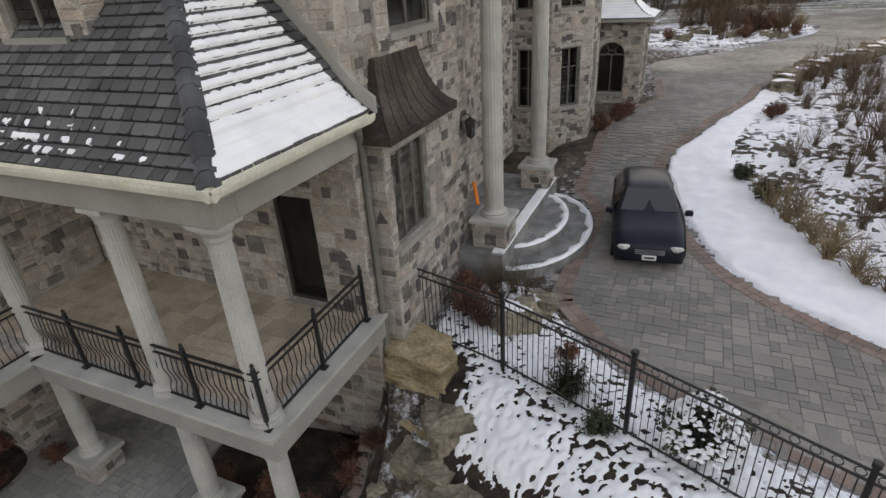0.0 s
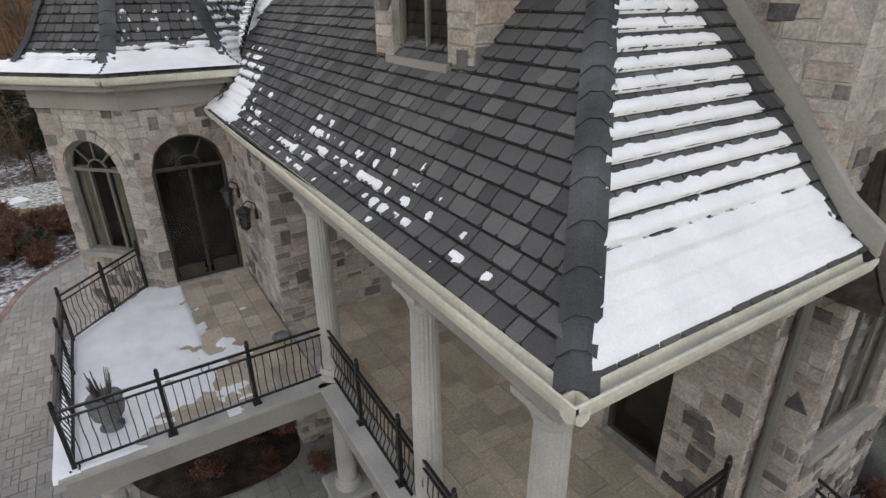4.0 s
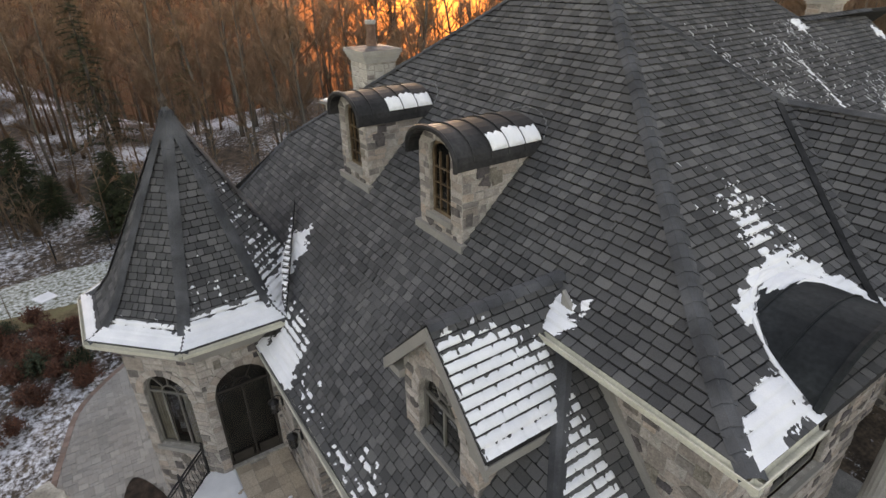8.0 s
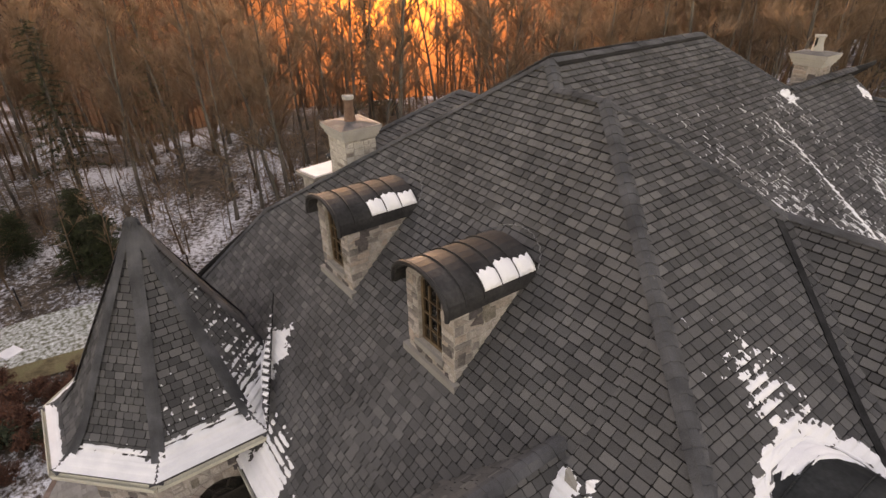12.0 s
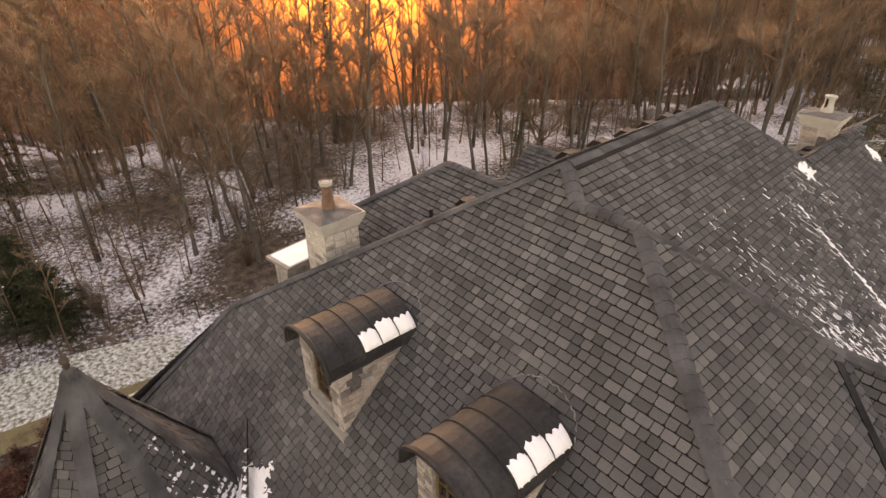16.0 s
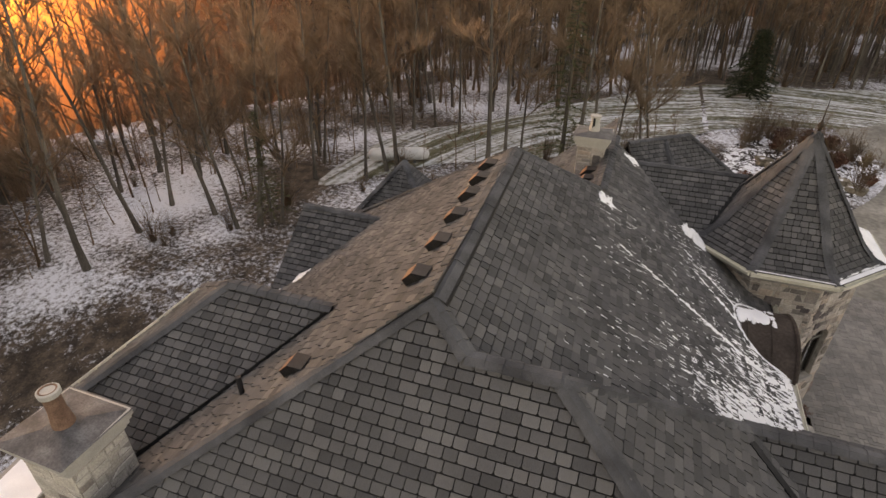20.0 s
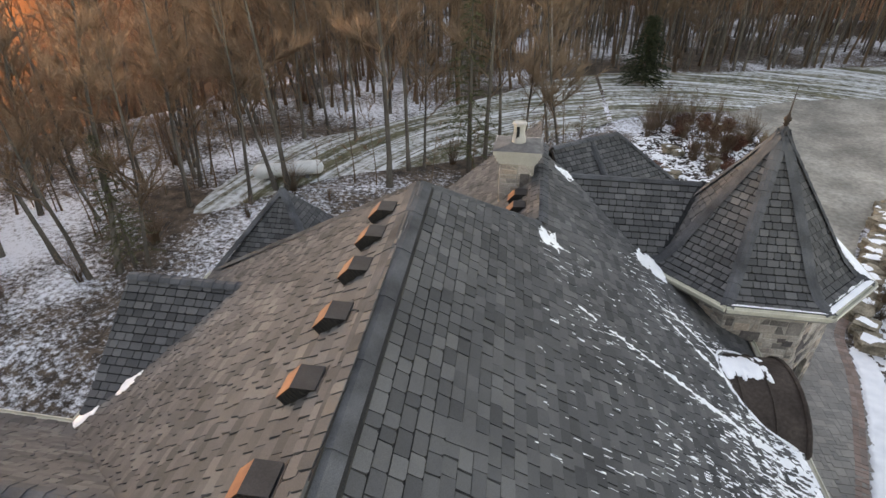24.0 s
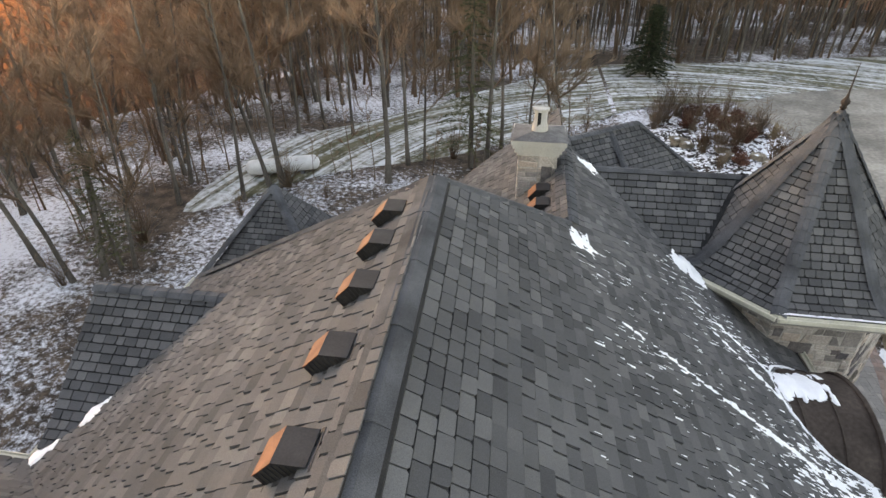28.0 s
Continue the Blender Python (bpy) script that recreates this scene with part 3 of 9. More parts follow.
CAPS = [
    (on("south", *RNEAR), on("west_main", *RFAR), 0.20), (on("south", *JW), on("south", *RNEAR), 0.16), (on("south", *WCOR), on("south", *JW), 0.16),
    (on("south", *QX), on("south", *RNEAR), 0.17), (on("south", *HTOP), on("south", *QX), 0.17),
    (on("east_main", *R2), on("east_main", *RFAR), 0.12), (on("east_main", *R2), (-11.75, 25.0, 14.06), 0.2), (on("west_main", -20.84, 22.6), on("west_main", *RFAR), 0.12),
    ((-16.1, 13.43, 13.83), (-18.55, 13.43, 13.83), 0.17), ((-21.6, 10.0, 11.6), (-18.55, 13.43, 13.83), 0.16), ((-23.0, 16.8, 10.5), (-18.55, 13.43, 13.83), 0.16),
    ((-17.9, 19.45, 12.45), (-20.75, 19.45, 12.45), 0.16), ((-11.1, 25.0, 13.2), (-7.2, 25.0, 13.2), 0.12),
    ((-8.42, 13.92, 12.98), (-5.85, 13.92, 12.98), 0.15), ((-3.5, 11.32, 10.55), (-5.85, 13.92, 12.98), 0.15), ((-3.5, 16.52, 10.55), (-5.85, 13.92, 12.98), 0.15),
    ((GD, GDY - 0.02, 11.05), (GD, 7.5, 11.05), 0.16), ((-8.2, 36.2, 10.1), (-10.2, 36.2, 10.1), 0.15), ((-3.8, 31.2, 6.6), (-8.2, 36.2, 10.1), 0.15), ((-14.5, 31.2, 6.6), (-10.2, 36.2, 10.1), 0.15),
    ((-11.31, 28.5, 12.66), (-8.97, 30.4, 12.66), 0.16), ((-4.7, 30.6, 9.5), (-8.97, 30.4, 12.66), 0.14), ((-9.2, 28.6, 11.35), (-9.95, 29.6, 12.62), 0.13),
    ((-22.9, 28.99, 8.3), (-20.3, 26.4, 11.4), 0.15), ((-17.7, 23.8, 8.3), (-20.3, 26.4, 11.4), 0.15), ((-22.9, 23.8, 8.3), (-20.3, 26.4, 11.4), 0.15),
]


def bent_caps(fx, p, q, eave, width):
    """Caps up a hip whose foot is flared: through the profile's bends."""
    f = FACETS[fx]
    bends = sorted({min(max(d / f.d(*q), 0.0), 1.0) for d, _ in f.prof})
    pts = [(p[0] + (q[0] - p[0]) * s, p[1] + (q[1] - p[1]) * s) for s in bends]
    return [((*a, f.z(*a)), (*b, f.z(*b)), width) for a, b in zip(pts, pts[1:])]


CAPS += bent_caps("south_main", (-4.36, 6.70), HTOP, 0, 0.17) + bent_caps("south_low", (-4.38, 3.85), (-7.95, 7.42), 0, 0.13)[:4] + bent_caps("north_wing", (-4.36, 16.74), HTOP, 0, 0.14)
for k, (a, b, w) in enumerate(CAPS):
    m = Mesh()
    hip_cap(m, a, b, w, 0.10, rng, 0.95 if k == 0 else 0.24)
    part("ridge_cap", m, MAT_CAP, house, kind="stuff")

# near-black strip drawn as the shadow along the long ridge cap's east side
m = Mesh()
ra, rb_ = Vector(RNEAR), Vector(RFAR)
side = Vector((TURN[0], TURN[1]))
quad = []
for p in (ra, rb_):
    for e in (0.16, 0.225):
        q = p + side * e
        quad.append((q.x, q.y, FACETS["east_main"].z(q.x, q.y) + 0.058))
m.add(quad + [(x, y, z - 0.06) for x, y, z in quad], [(0, 2, 3, 1), (0, 4, 6, 2), (1, 3, 7, 5), (0, 1, 5, 4), (2, 6, 7, 3)])
part("ridge_joint", m, MAT_DECK_SHADE, house, "dark strip painted as the shadow beside the ridge cap")
m = Mesh()
wa, wb = Vector((-20.80, 16.78)), Vector(JW)
quad = []
for p in (wa, wb):
    for e in (-0.06, 0.06):
        quad.append((p.x + e, p.y, FACETS["west_main"].z(p.x, p.y) + 0.045))
m.add(quad + [(x, y, z - 0.06) for x, y, z in quad], [(0, 2, 3, 1), (0, 4, 6, 2), (1, 3, 7, 5), (0, 1, 5, 4), (2, 6, 7, 3)])
part("valley_flashing", m, MAT_VALLEY, house, "dark metal strip along the west slope's edge")

# gutters and the boards under them
EDGES = [((-4.25, 3.85, 7.03), (-14.6, 3.85, 7.03), (0, -1)), ((-4.38, 7.06, 7.033), (-4.38, 3.722, 7.033), (1, 0)), ((-4.23, 6.70, 10.50), (-7.9, 6.70, 10.50), (0, -1)),
         ((-4.36, 8.1, 10.503), (-4.36, 6.572, 10.503), (1, 0)), ((-4.36, 11.4, 10.5), (-4.36, 10.95, 10.50), (1, 0)), ((E_EAVE, 16.7, 10.4), (E_EAVE, 22.2, 10.4), (1, 0)),
         ((-20.84, 16.9, 10.40), (-20.84, 22.5, 10.48), (-1, 0)), ((-21.6, 10.0, 11.58), (-21.6, 15.4, 11.58), (-1, 0)), ((-20.9, 16.8, 10.48), (-23.0, 16.8, 10.48), (0, 1)),
         ((-22.9, 3.7, 7.3), (-22.9, 9.0, 7.3), (-1, 0)), ((-3.5, 11.32, 10.53), (-3.5, 16.52, 10.53), (1, 0)), ((-4.4, 11.32, 10.53), (-3.5, 11.32, 10.53), (0, -1)),
         ((-22.4, 3.7, 7.3), (-19.6, 3.7, 7.2), (0, -1))]
for a, b, o in EDGES:
    m = Mesh()
    gutter(m, a, b, o)
    part("gutter", m, MAT_GUTTER, house)
for key, c, ap in (("a", TA, 2.98), ("b", TB, 2.68)):
    o = octagon(c, ap)
    z = TURRETS[key, 0].prof[1][1] - 0.02
    for k in range(8):
        a, b = o[k], o[(k + 1) % 8]
        m = Mesh()
        gutter(m, (*a, z), (*b, z), ((a[0] + b[0]) / 2 - c[0], (a[1] + b[1]) / 2 - c[1]))
        part("gutter", m, MAT_GUTTER, house)

# dark metal valley between the hip and the portico roof
m = Mesh()
va, vb = Vector((-8.36, 13.52)), Vector((-4.72, 10.90))
vs = Vector((-(vb - va).y, (vb - va).x)).normalized() * 0.085
for k in range(12):
    quad = []
    for s in (k / 12, (k + 1) / 12):
        c = va.lerp(vb, s)
        for e in (-1, 1):
            q = c + vs * e
            quad.append((q.x, q.y, max(FACETS["east_hip"].z(q.x, q.y), FACETS["portico_south"].z(q.x, q.y) if abs(e) and s < 0.9 else 0) + 0.05))
    low = [(x, y, z - 0.04) for x, y, z in quad]
    m.add(quad + low, [(0, 1, 3, 2), (0, 2, 6, 4), (1, 5, 7, 3)])
part("valley_flashing", m.weld(), MAT_VALLEY, house, "dark metal valley between two slopes")
for p, q, wide in (((-11.08, 24.97, 13.27), (-8.78, 22.95, 11.70), 0.07), ((-7.34, 25.0, 13.27), (-8.34, 23.58, 11.93), 0.065)):
    p, q = Vector(p), Vector(q)
    sd = (q - p).cross(Vector((0, 0, 1))).normalized() * wide
    m = Mesh().add([p - sd, p + sd, q + sd, q - sd] + [v - Vector((0, 0, 0.14)) for v in (p - sd, p + sd, q + sd, q - sd)], [(0, 1, 2, 3), (0, 4, 5, 1), (1, 5, 6, 2), (2, 6, 7, 3), (3, 7, 4, 0)])
    part("valley_flashing", m, MAT_VALLEY, house, "dark metal valley beside the far turret")



# ---- stone walls ----
STONE_COUNT = [0]


def arch_half(o, v):
    """Half the width of an opening at height v, or None past it. o: middle, width, sill, spring, rise."""
    u, w, v0, vs, rise = o
    if v < v0 or v > vs + rise:
        return None
    if v <= vs:
        return w / 2
    return w / 2 * math.sqrt(max(0.0, 1 - ((v - vs) / rise) ** 2))


def wall_panel(p0, p1, z0, z1, openings=(), parent=None, thick=0.28, top=None, singles=0, seed=1, floor=None, name="wall", ring=True, facing=None, darks=1.9):
    """A stone wall from p0 to p1 in plan, seen from its right side: mortar with recessed joints, openings through it, and stones on its face. top, floor: heights by the place along it."""
    r = random.Random(seed)
    a, b = Vector(p0), Vector(p1)
    L = (b - a).length
    w = (b - a) / L
    out = Vector((w.y, -w.x))
    top = top or (lambda u: z1)

    def P(u, v, k):
        q = a + w * u + out * k
        return (q.x, q.y, v)

    m = Mesh()

    def slab(poly):
        n = len(poly)
        m.add([P(u, v, 0) for u, v in poly] + [P(u, v, -thick) for u, v in poly], [tuple(range(n)), tuple(range(n, 2 * n))[::-1]] + [(i, n + i, n + (i + 1) % n, (i + 1) % n) for i in range(n)])

    cuts = sorted({0.004, L - 0.004} | {min(max(o[0] + s * o[1] / 2, 0.004), L - 0.004) for o in openings for s in (-1, 1)} | {L * k / 8 for k in range(1, 8)})
    cuts = [c for c in cuts if not any(abs(c - o[0]) < o[1] / 2 - 1e-6 for o in openings)]
    for u0, u1 in zip(cuts, cuts[1:]):
        o = next((o for o in openings if u0 >= o[0] - o[1] / 2 - 1e-6 and u1 <= o[0] + o[1] / 2 + 1e-6), None)
        if o is None:
            slab([(u0, z0), (u1, z0), (u1, top(u1)), (u0, top(u0))])
            continue
        if o[2] > z0:
            slab([(u0, z0), (u1, z0), (u1, o[2]), (u0, o[2])])
        n = 12 if o[4] > 0.02 else 1
        us = [u0 + (u1 - u0) * k / n for k in range(n + 1)]
        vs = [o[3] + (o[4] * math.sqrt(max(0, 1 - ((u - o[0]) / (o[1] / 2)) ** 2)) if o[4] > 0.02 else o[4]) for u in us]
        for k in range(n):
            slab([(us[k], vs[k]), (us[k + 1], vs[k + 1]), (us[k + 1], top(us[k + 1])), (us[k], top(us[k]))])
    wall = part(name, m.weld(), MAT_MORTAR, parent)

    joined, odd, made = Mesh(), Mesh(), 0

    def stone(u0, u1, v0, v1):
        nonlocal made
        if u1 - u0 < 0.05 or v1 - v0 < 0.04:
            return
        g, k = 0.007, r.uniform(0.008, 0.022)
        j = lambda: r.uniform(-0.006, 0.010)
        base = [(u0 + g + j(), v0 + g + j()), (u1 - g - j(), v0 + g + j()), (u1 - g - j(), v1 - g - j()), (u0 + g + j(), v1 - g - j())]
        if r.random() < 0.2 and u1 - u0 > 0.14:
            base[r.choice((2, 3))] = (base[3][0] * 0.6 + base[2][0] * 0.4, v1 - g)
        cu, cv = sum(p[0] for p in base) / 4, sum(p[1] for p in base) / 4
        s = 1 - 0.022 / max(min(u1 - u0, v1 - v0), 0.06)
        front = [(cu + (u - cu) * s, cv + (v - cv) * s) for u, v in base]
        verts = [P(u, v, -0.002) for u, v in base] + [P(u, v, k + r.uniform(-0.004, 0.004)) for u, v in front]
        faces = [(4, 5, 6, 7), (0, 1, 5, 4), (1, 2, 6, 5), (2, 3, 7, 6), (3, 0, 4, 7)]
        if made < singles:
            one = Mesh().add(verts, faces)
            part("stone", one, facing or MAT_STONE, wall)
            made += 1
            STONE_COUNT[0] += 1
        else:
            joined.add(verts, faces)

    def spans(v0, v1):
        vm = (v0 + v1) / 2
        free = [(0.0, L)]
        for o in openings:
            hs = [arch_half((o[0], o[1], o[2], o[3], max(o[4], 1e-3)), v) for v in (v0 + 0.01, vm, v1 - 0.01)]
            hs = [h for h in hs if h is not None]
            if not hs:
                continue
            h = max(hs) + (0.2 if ring and o[4] > 0.1 and vm > o[3] else 0.0)
            free = [q for s0, s1 in free for q in ((s0, min(s1, o[0] - h)), (max(s0, o[0] + h), s1)) if q[1] - q[0] > 0.05]
        res = []
        for s0, s1 in free:
            n = 12
            ok = [k for k in range(n + 1) if top(s0 + (s1 - s0) * k / n) > v1 - 0.03 and (floor is None or floor(s0 + (s1 - s0) * k / n) < vm)]
            if ok:
                res.append((s0 + (s1 - s0) * ok[0] / n, s0 + (s1 - s0) * ok[-1] / n))
        return res

    v = z0
    tall = max(top(L * k / 10) for k in range(11))
    while v < tall - 0.05:
        band = min(r.uniform(0.26, 0.44), tall - v)
        mid = v + band * r.uniform(0.4, 0.6)
        lo, hi = spans(v, mid), spans(mid, v + band)
        if lo == hi:
            for s0, s1 in lo:
                u = s0
                while u < s1 - 0.02:
                    e = min(u + r.uniform(0.24, 0.66), s1)
                    if s1 - e < 0.16:
                        e = s1
                    kind = r.random()
                    if kind < 0.16 and e - u < 0.65:
                        stone(u, e, v, v + band)
                    else:
                        cut = [v, mid, v + band] if kind < 0.62 else [v, v + band * 0.32, v + band * 0.66, v + band]
                        for q0, q1 in zip(cut, cut[1:]):
                            if e - u > 0.36 and r.random() < 0.5:
                                c = u + (e - u) * r.uniform(0.3, 0.7)
                                stone(u, c, q0, q1)
                                stone(c, e, q0, q1)
                            else:
                                stone(u, e, q0, q1)
                    u = e
        else:
            for q0, q1, some in ((v, mid, lo), (mid, v + band, hi)):
                for s0, s1 in some:
                    u = s0
                    while u < s1 - 0.02:
                        e = min(u + r.uniform(0.18, 0.5), s1)
                        if s1 - e < 0.1:
                            e = s1
                        stone(u, e, q0, q1)
                        u = e
        v += band
    dark, tries = 0, 0
    while facing is None and dark < darks * L * (tall - z0) and tries < 12 * L * (tall - z0):  # odd-shaped dark fieldstones among the squared ones
        tries += 1
        cu, cv, ru, rv = r.uniform(0.15, max(L - 0.15, 0.16)), r.uniform(z0 + 0.1, tall - 0.15), r.uniform(0.11, 0.24), r.uniform(0.09, 0.21)
        if not all(any(s0 - 0.01 <= cu - ru and cu + ru <= s1 + 0.01 for s0, s1 in spans(q - 0.04, q + 0.04)) for q in (cv - rv, cv, cv + rv)):
            continue
        dark += 1
        n = r.choice((4, 4, 4, 4, 4, 4, 4, 3, 5))
        ph = math.pi / 4 + r.uniform(-0.08, 0.08) if n == 4 else r.uniform(0, 6.28)
        q = [(cu + ru * r.uniform(0.88, 1.08) * math.cos(ph + 6.283 * i / n), cv + rv * r.uniform(0.88, 1.08) * math.sin(ph + 6.283 * i / n)) for i in range(n)]
        kk = r.uniform(0.028, 0.036)
        rim = [(cu + (a_ - cu) * 0.88, cv + (b_ - cv) * 0.88) for a_, b_ in q]
        verts = [P(a_, b_, -0.002) for a_, b_ in q] + [P(a_, b_, kk - 0.008) for a_, b_ in q] + [P(a_, b_, kk) for a_, b_ in rim]
        faces = [tuple(range(2 * n, 3 * n))] + [(i, (i + 1) % n, n + (i + 1) % n, n + i) for i in range(n)] + [(n + i, n + (i + 1) % n, 2 * n + (i + 1) % n, 2 * n + i) for i in range(n)]
        if singles:
            part("stone", Mesh().add(verts, faces), MAT_DARKSTONE, wall, "dark irregular fieldstone")
        else:
            odd.add(verts, faces)
    for o in openings:  # wedge stones round an arch
        if ring and o[4] > 0.1:
            n = 11
            for k in range(n):
                q = []
                for t, far in ((k, 0), (k, 1), (k + 1, 1), (k + 1, 0)):
                    ang = math.pi * (t + (0.03 if t == k else -0.03)) / n
                    ru, rv = o[1] / 2 + 0.19 * far, o[4] + 0.19 * far
                    q.append((o[0] - ru * math.cos(ang), o[3] + rv * math.sin(ang)))
                kk = r.uniform(0.02, 0.035)
                verts, faces = [P(u, vv, -0.002) for u, vv in q] + [P(u, vv, kk) for u, vv in q], [(7, 6, 5, 4), (0, 4, 5, 1), (1, 5, 6, 2), (2, 6, 7, 3), (3, 7, 4, 0)]
                if singles:
                    part("arch_stone", Mesh().add(verts, faces), MAT_STONE, wall)
                else:
                    joined.add(verts, faces)
    if odd.v:
        part("dark_stone_facing", odd, MAT_DARKSTONE, wall, kind="stuff")
    if joined.v:
        part("stone_facing", joined, facing or MAT_STONE, wall, kind="stuff")
    return wall, P, L


MAT_ROOM_SHADE = material("room_dark", [(0.3, (0.030, 0.027, 0.024)), (0.7, (0.050, 0.045, 0.040))], 0.9, 2, 20, 0.1)
MAT_CURTAIN = material("curtain_cloth", [(0.3, (0.42, 0.38, 0.31)), (0.7, (0.52, 0.47, 0.39))], 0.9, 3, 60, 0.2, grain=0.1)


def window(P, o, parent, deep=0.12, columns=2, rows=0, name="window", mat=None, door=False, bar=0.05, curtains=False):
    """Frame, bars and glass in an opening of a wall panel, set back from its face."""
    mat = mat or MAT_FRAME
    u, w, v0, vs, rise = o
    arched = rise > 0.02
    n = 14
    outer = [(u - w / 2, v0), (u + w / 2, v0)] + ([(u + w / 2 * math.cos(math.pi * k / n), vs + rise * math.sin(math.pi * k / n)) for k in range(n + 1)] if arched else [(u + w / 2, vs), (u - w / 2, vs)])
    t = 0.07
    inner = [(u - w / 2 + t, v0 + t), (u + w / 2 - t, v0 + t)] + ([(u + (w / 2 - t) * math.cos(math.pi * k / n), vs + (rise - t) * math.sin(math.pi * k / n)) for k in range(n + 1)] if arched else [(u + w / 2 - t, vs - t), (u - w / 2 + t, vs - t)])
    c = len(outer)
    m = Mesh()
    m.add([P(a, b, -deep) for a, b in outer] + [P(a, b, -deep) for a, b in inner] + [P(a, b, -deep - 0.08) for a, b in outer] + [P(a, b, -deep - 0.08) for a, b in inner],
          [(i, (i + 1) % c, c + (i + 1) % c, c + i) for i in range(c)] + [(c + i, c + (i + 1) % c, 3 * c + (i + 1) % c, 3 * c + i) for i in range(c)] + [(2 * c + i, 3 * c + i, 3 * c + (i + 1) % c, 2 * c + (i + 1) % c) for i in range(c)])
    win = part(name, m, mat, parent)

    def bar_at(a0, b0, a1, b1, wide, label="glazing_bar"):
        d = Vector((a1 - a0, b1 - b0)).normalized()
        s = Vector((-d.y, d.x)) * wide / 2
        q = [(a0 - s.x, b0 - s.y), (a1 - s.x, b1 - s.y), (a1 + s.x, b1 + s.y), (a0 + s.x, b0 + s.y)]
        mm = Mesh().add([P(x, y, -deep - 0.005) for x, y in q] + [P(x, y, -deep - 0.06) for x, y in q], [(0, 1, 2, 3), (4, 7, 6, 5), (0, 4, 5, 1), (1, 5, 6, 2), (2, 6, 7, 3), (3, 7, 4, 0)])
        part(label, mm, mat, win)

    for k in range(1, columns):
        x = u - w / 2 + w * k / columns
        bar_at(x, v0 + t, x, (vs if arched else vs - t), bar)
    if arched and rise > 0.3:
        bar_at(u - w / 2 + t, vs, u + w / 2 - t, vs, 0.07)
        for ang in (60, 120) if columns < 3 else (45, 90, 135):
            ca, sa = math.cos(radians(ang)), math.sin(radians(ang))
            bar_at(u + ca * w * 0.17, vs + sa * rise * 0.34, u + ca * (w / 2 - t), vs + sa * (rise - t), 0.03)
        pts = [(u + w * 0.17 * math.cos(math.pi * k / 8), vs + rise * 0.34 * math.sin(math.pi * k / 8)) for k in range(9)]
        for q0, q1 in zip(pts, pts[1:]):
            bar_at(*q0, *q1, 0.03)
    for k in range(1, rows):
        y = v0 + (vs - v0) * k / rows
        bar_at(u - w / 2 + t, y, u + w / 2 - t, y, 0.025)
    mm = Mesh()
    mm.add([P(a, b, -deep - 0.04) for a, b in inner], [tuple(range(c))])
    part("pane", mm, MAT_GLASS, win).visible_shadow = False
    # Near-black box added behind the glass; its colour supplies the room's shade.
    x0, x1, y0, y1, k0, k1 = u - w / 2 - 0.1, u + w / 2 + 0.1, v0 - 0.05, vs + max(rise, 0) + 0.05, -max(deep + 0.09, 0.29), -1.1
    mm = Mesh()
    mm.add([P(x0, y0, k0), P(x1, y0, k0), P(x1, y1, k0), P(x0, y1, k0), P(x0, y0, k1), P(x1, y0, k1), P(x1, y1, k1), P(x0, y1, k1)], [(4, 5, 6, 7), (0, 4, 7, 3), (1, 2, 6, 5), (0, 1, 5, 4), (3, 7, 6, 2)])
    part("room_lining", mm, MAT_ROOM_SHADE, win, "dark box added behind the glass for the room's shade")
    if curtains:
        for s in (-1, 1):
            n, mm = 24, Mesh()
            q = [(u + s * (w / 2 - 0.02 - w * 0.30 * i / n), 0.035 * math.sin(i * 1.9)) for i in range(n + 1)]
            mm.add([P(a, v0, -0.34 + b) for a, b in q] + [P(a, vs + 0.05, -0.34 + b) for a, b in q], [(i, i + 1, n + 2 + i, n + 1 + i) for i in range(n)])
            part("curtain", mm, MAT_CURTAIN, win, "pale hanging curtain")
    if door:
        for s in (-1, 1):
            q = [(u + s * w / 4 - w / 4 + 0.1, v0 + 0.06), (u + s * w / 4 + w / 4 - 0.1, v0 + 0.06), (u + s * w / 4 + w / 4 - 0.1, v0 + 0.35), (u + s * w / 4 - w / 4 + 0.1, v0 + 0.35)]
            mm = Mesh().add([P(x, y, -deep - 0.01) for x, y in q] + [P(x, y, -deep - 0.05) for x, y in q], [(0, 1, 2, 3), (0, 4, 5, 1), (1, 5, 6, 2), (2, 6, 7, 3), (3, 7, 4, 0)])
            part("door_panel", mm, mat, win)
            hx = u + s * 0.09
            mm = Mesh()
            path_tube(mm, [P(hx, v0 + 0.95, -deep), P(hx, v0 + 0.95, -deep + 0.05), P(hx, v0 + 1.2, -deep + 0.05), P(hx, v0 + 1.2, -deep)], 0.011)
            part("door_handle", mm, MAT_IRON, win)
    else:
        q = [(u - w / 2 - 0.08, v0 - 0.12), (u + w / 2 + 0.08, v0 - 0.12), (u + w / 2 + 0.08, v0 - 0.002), (u - w / 2 - 0.08, v0 - 0.002)]
        mm = Mesh().add([P(x, y, 0.07) for x, y in q] + [P(x, y, -deep) for x, y in q], [(0, 1, 2, 3), (0, 4, 5, 1), (1, 5, 6, 2), (2, 6, 7, 3), (3, 7, 4, 0)])
        part("window_sill", mm, MAT_TRIM, win, "grey stone sill")
    return win


FLOOR = 3.20
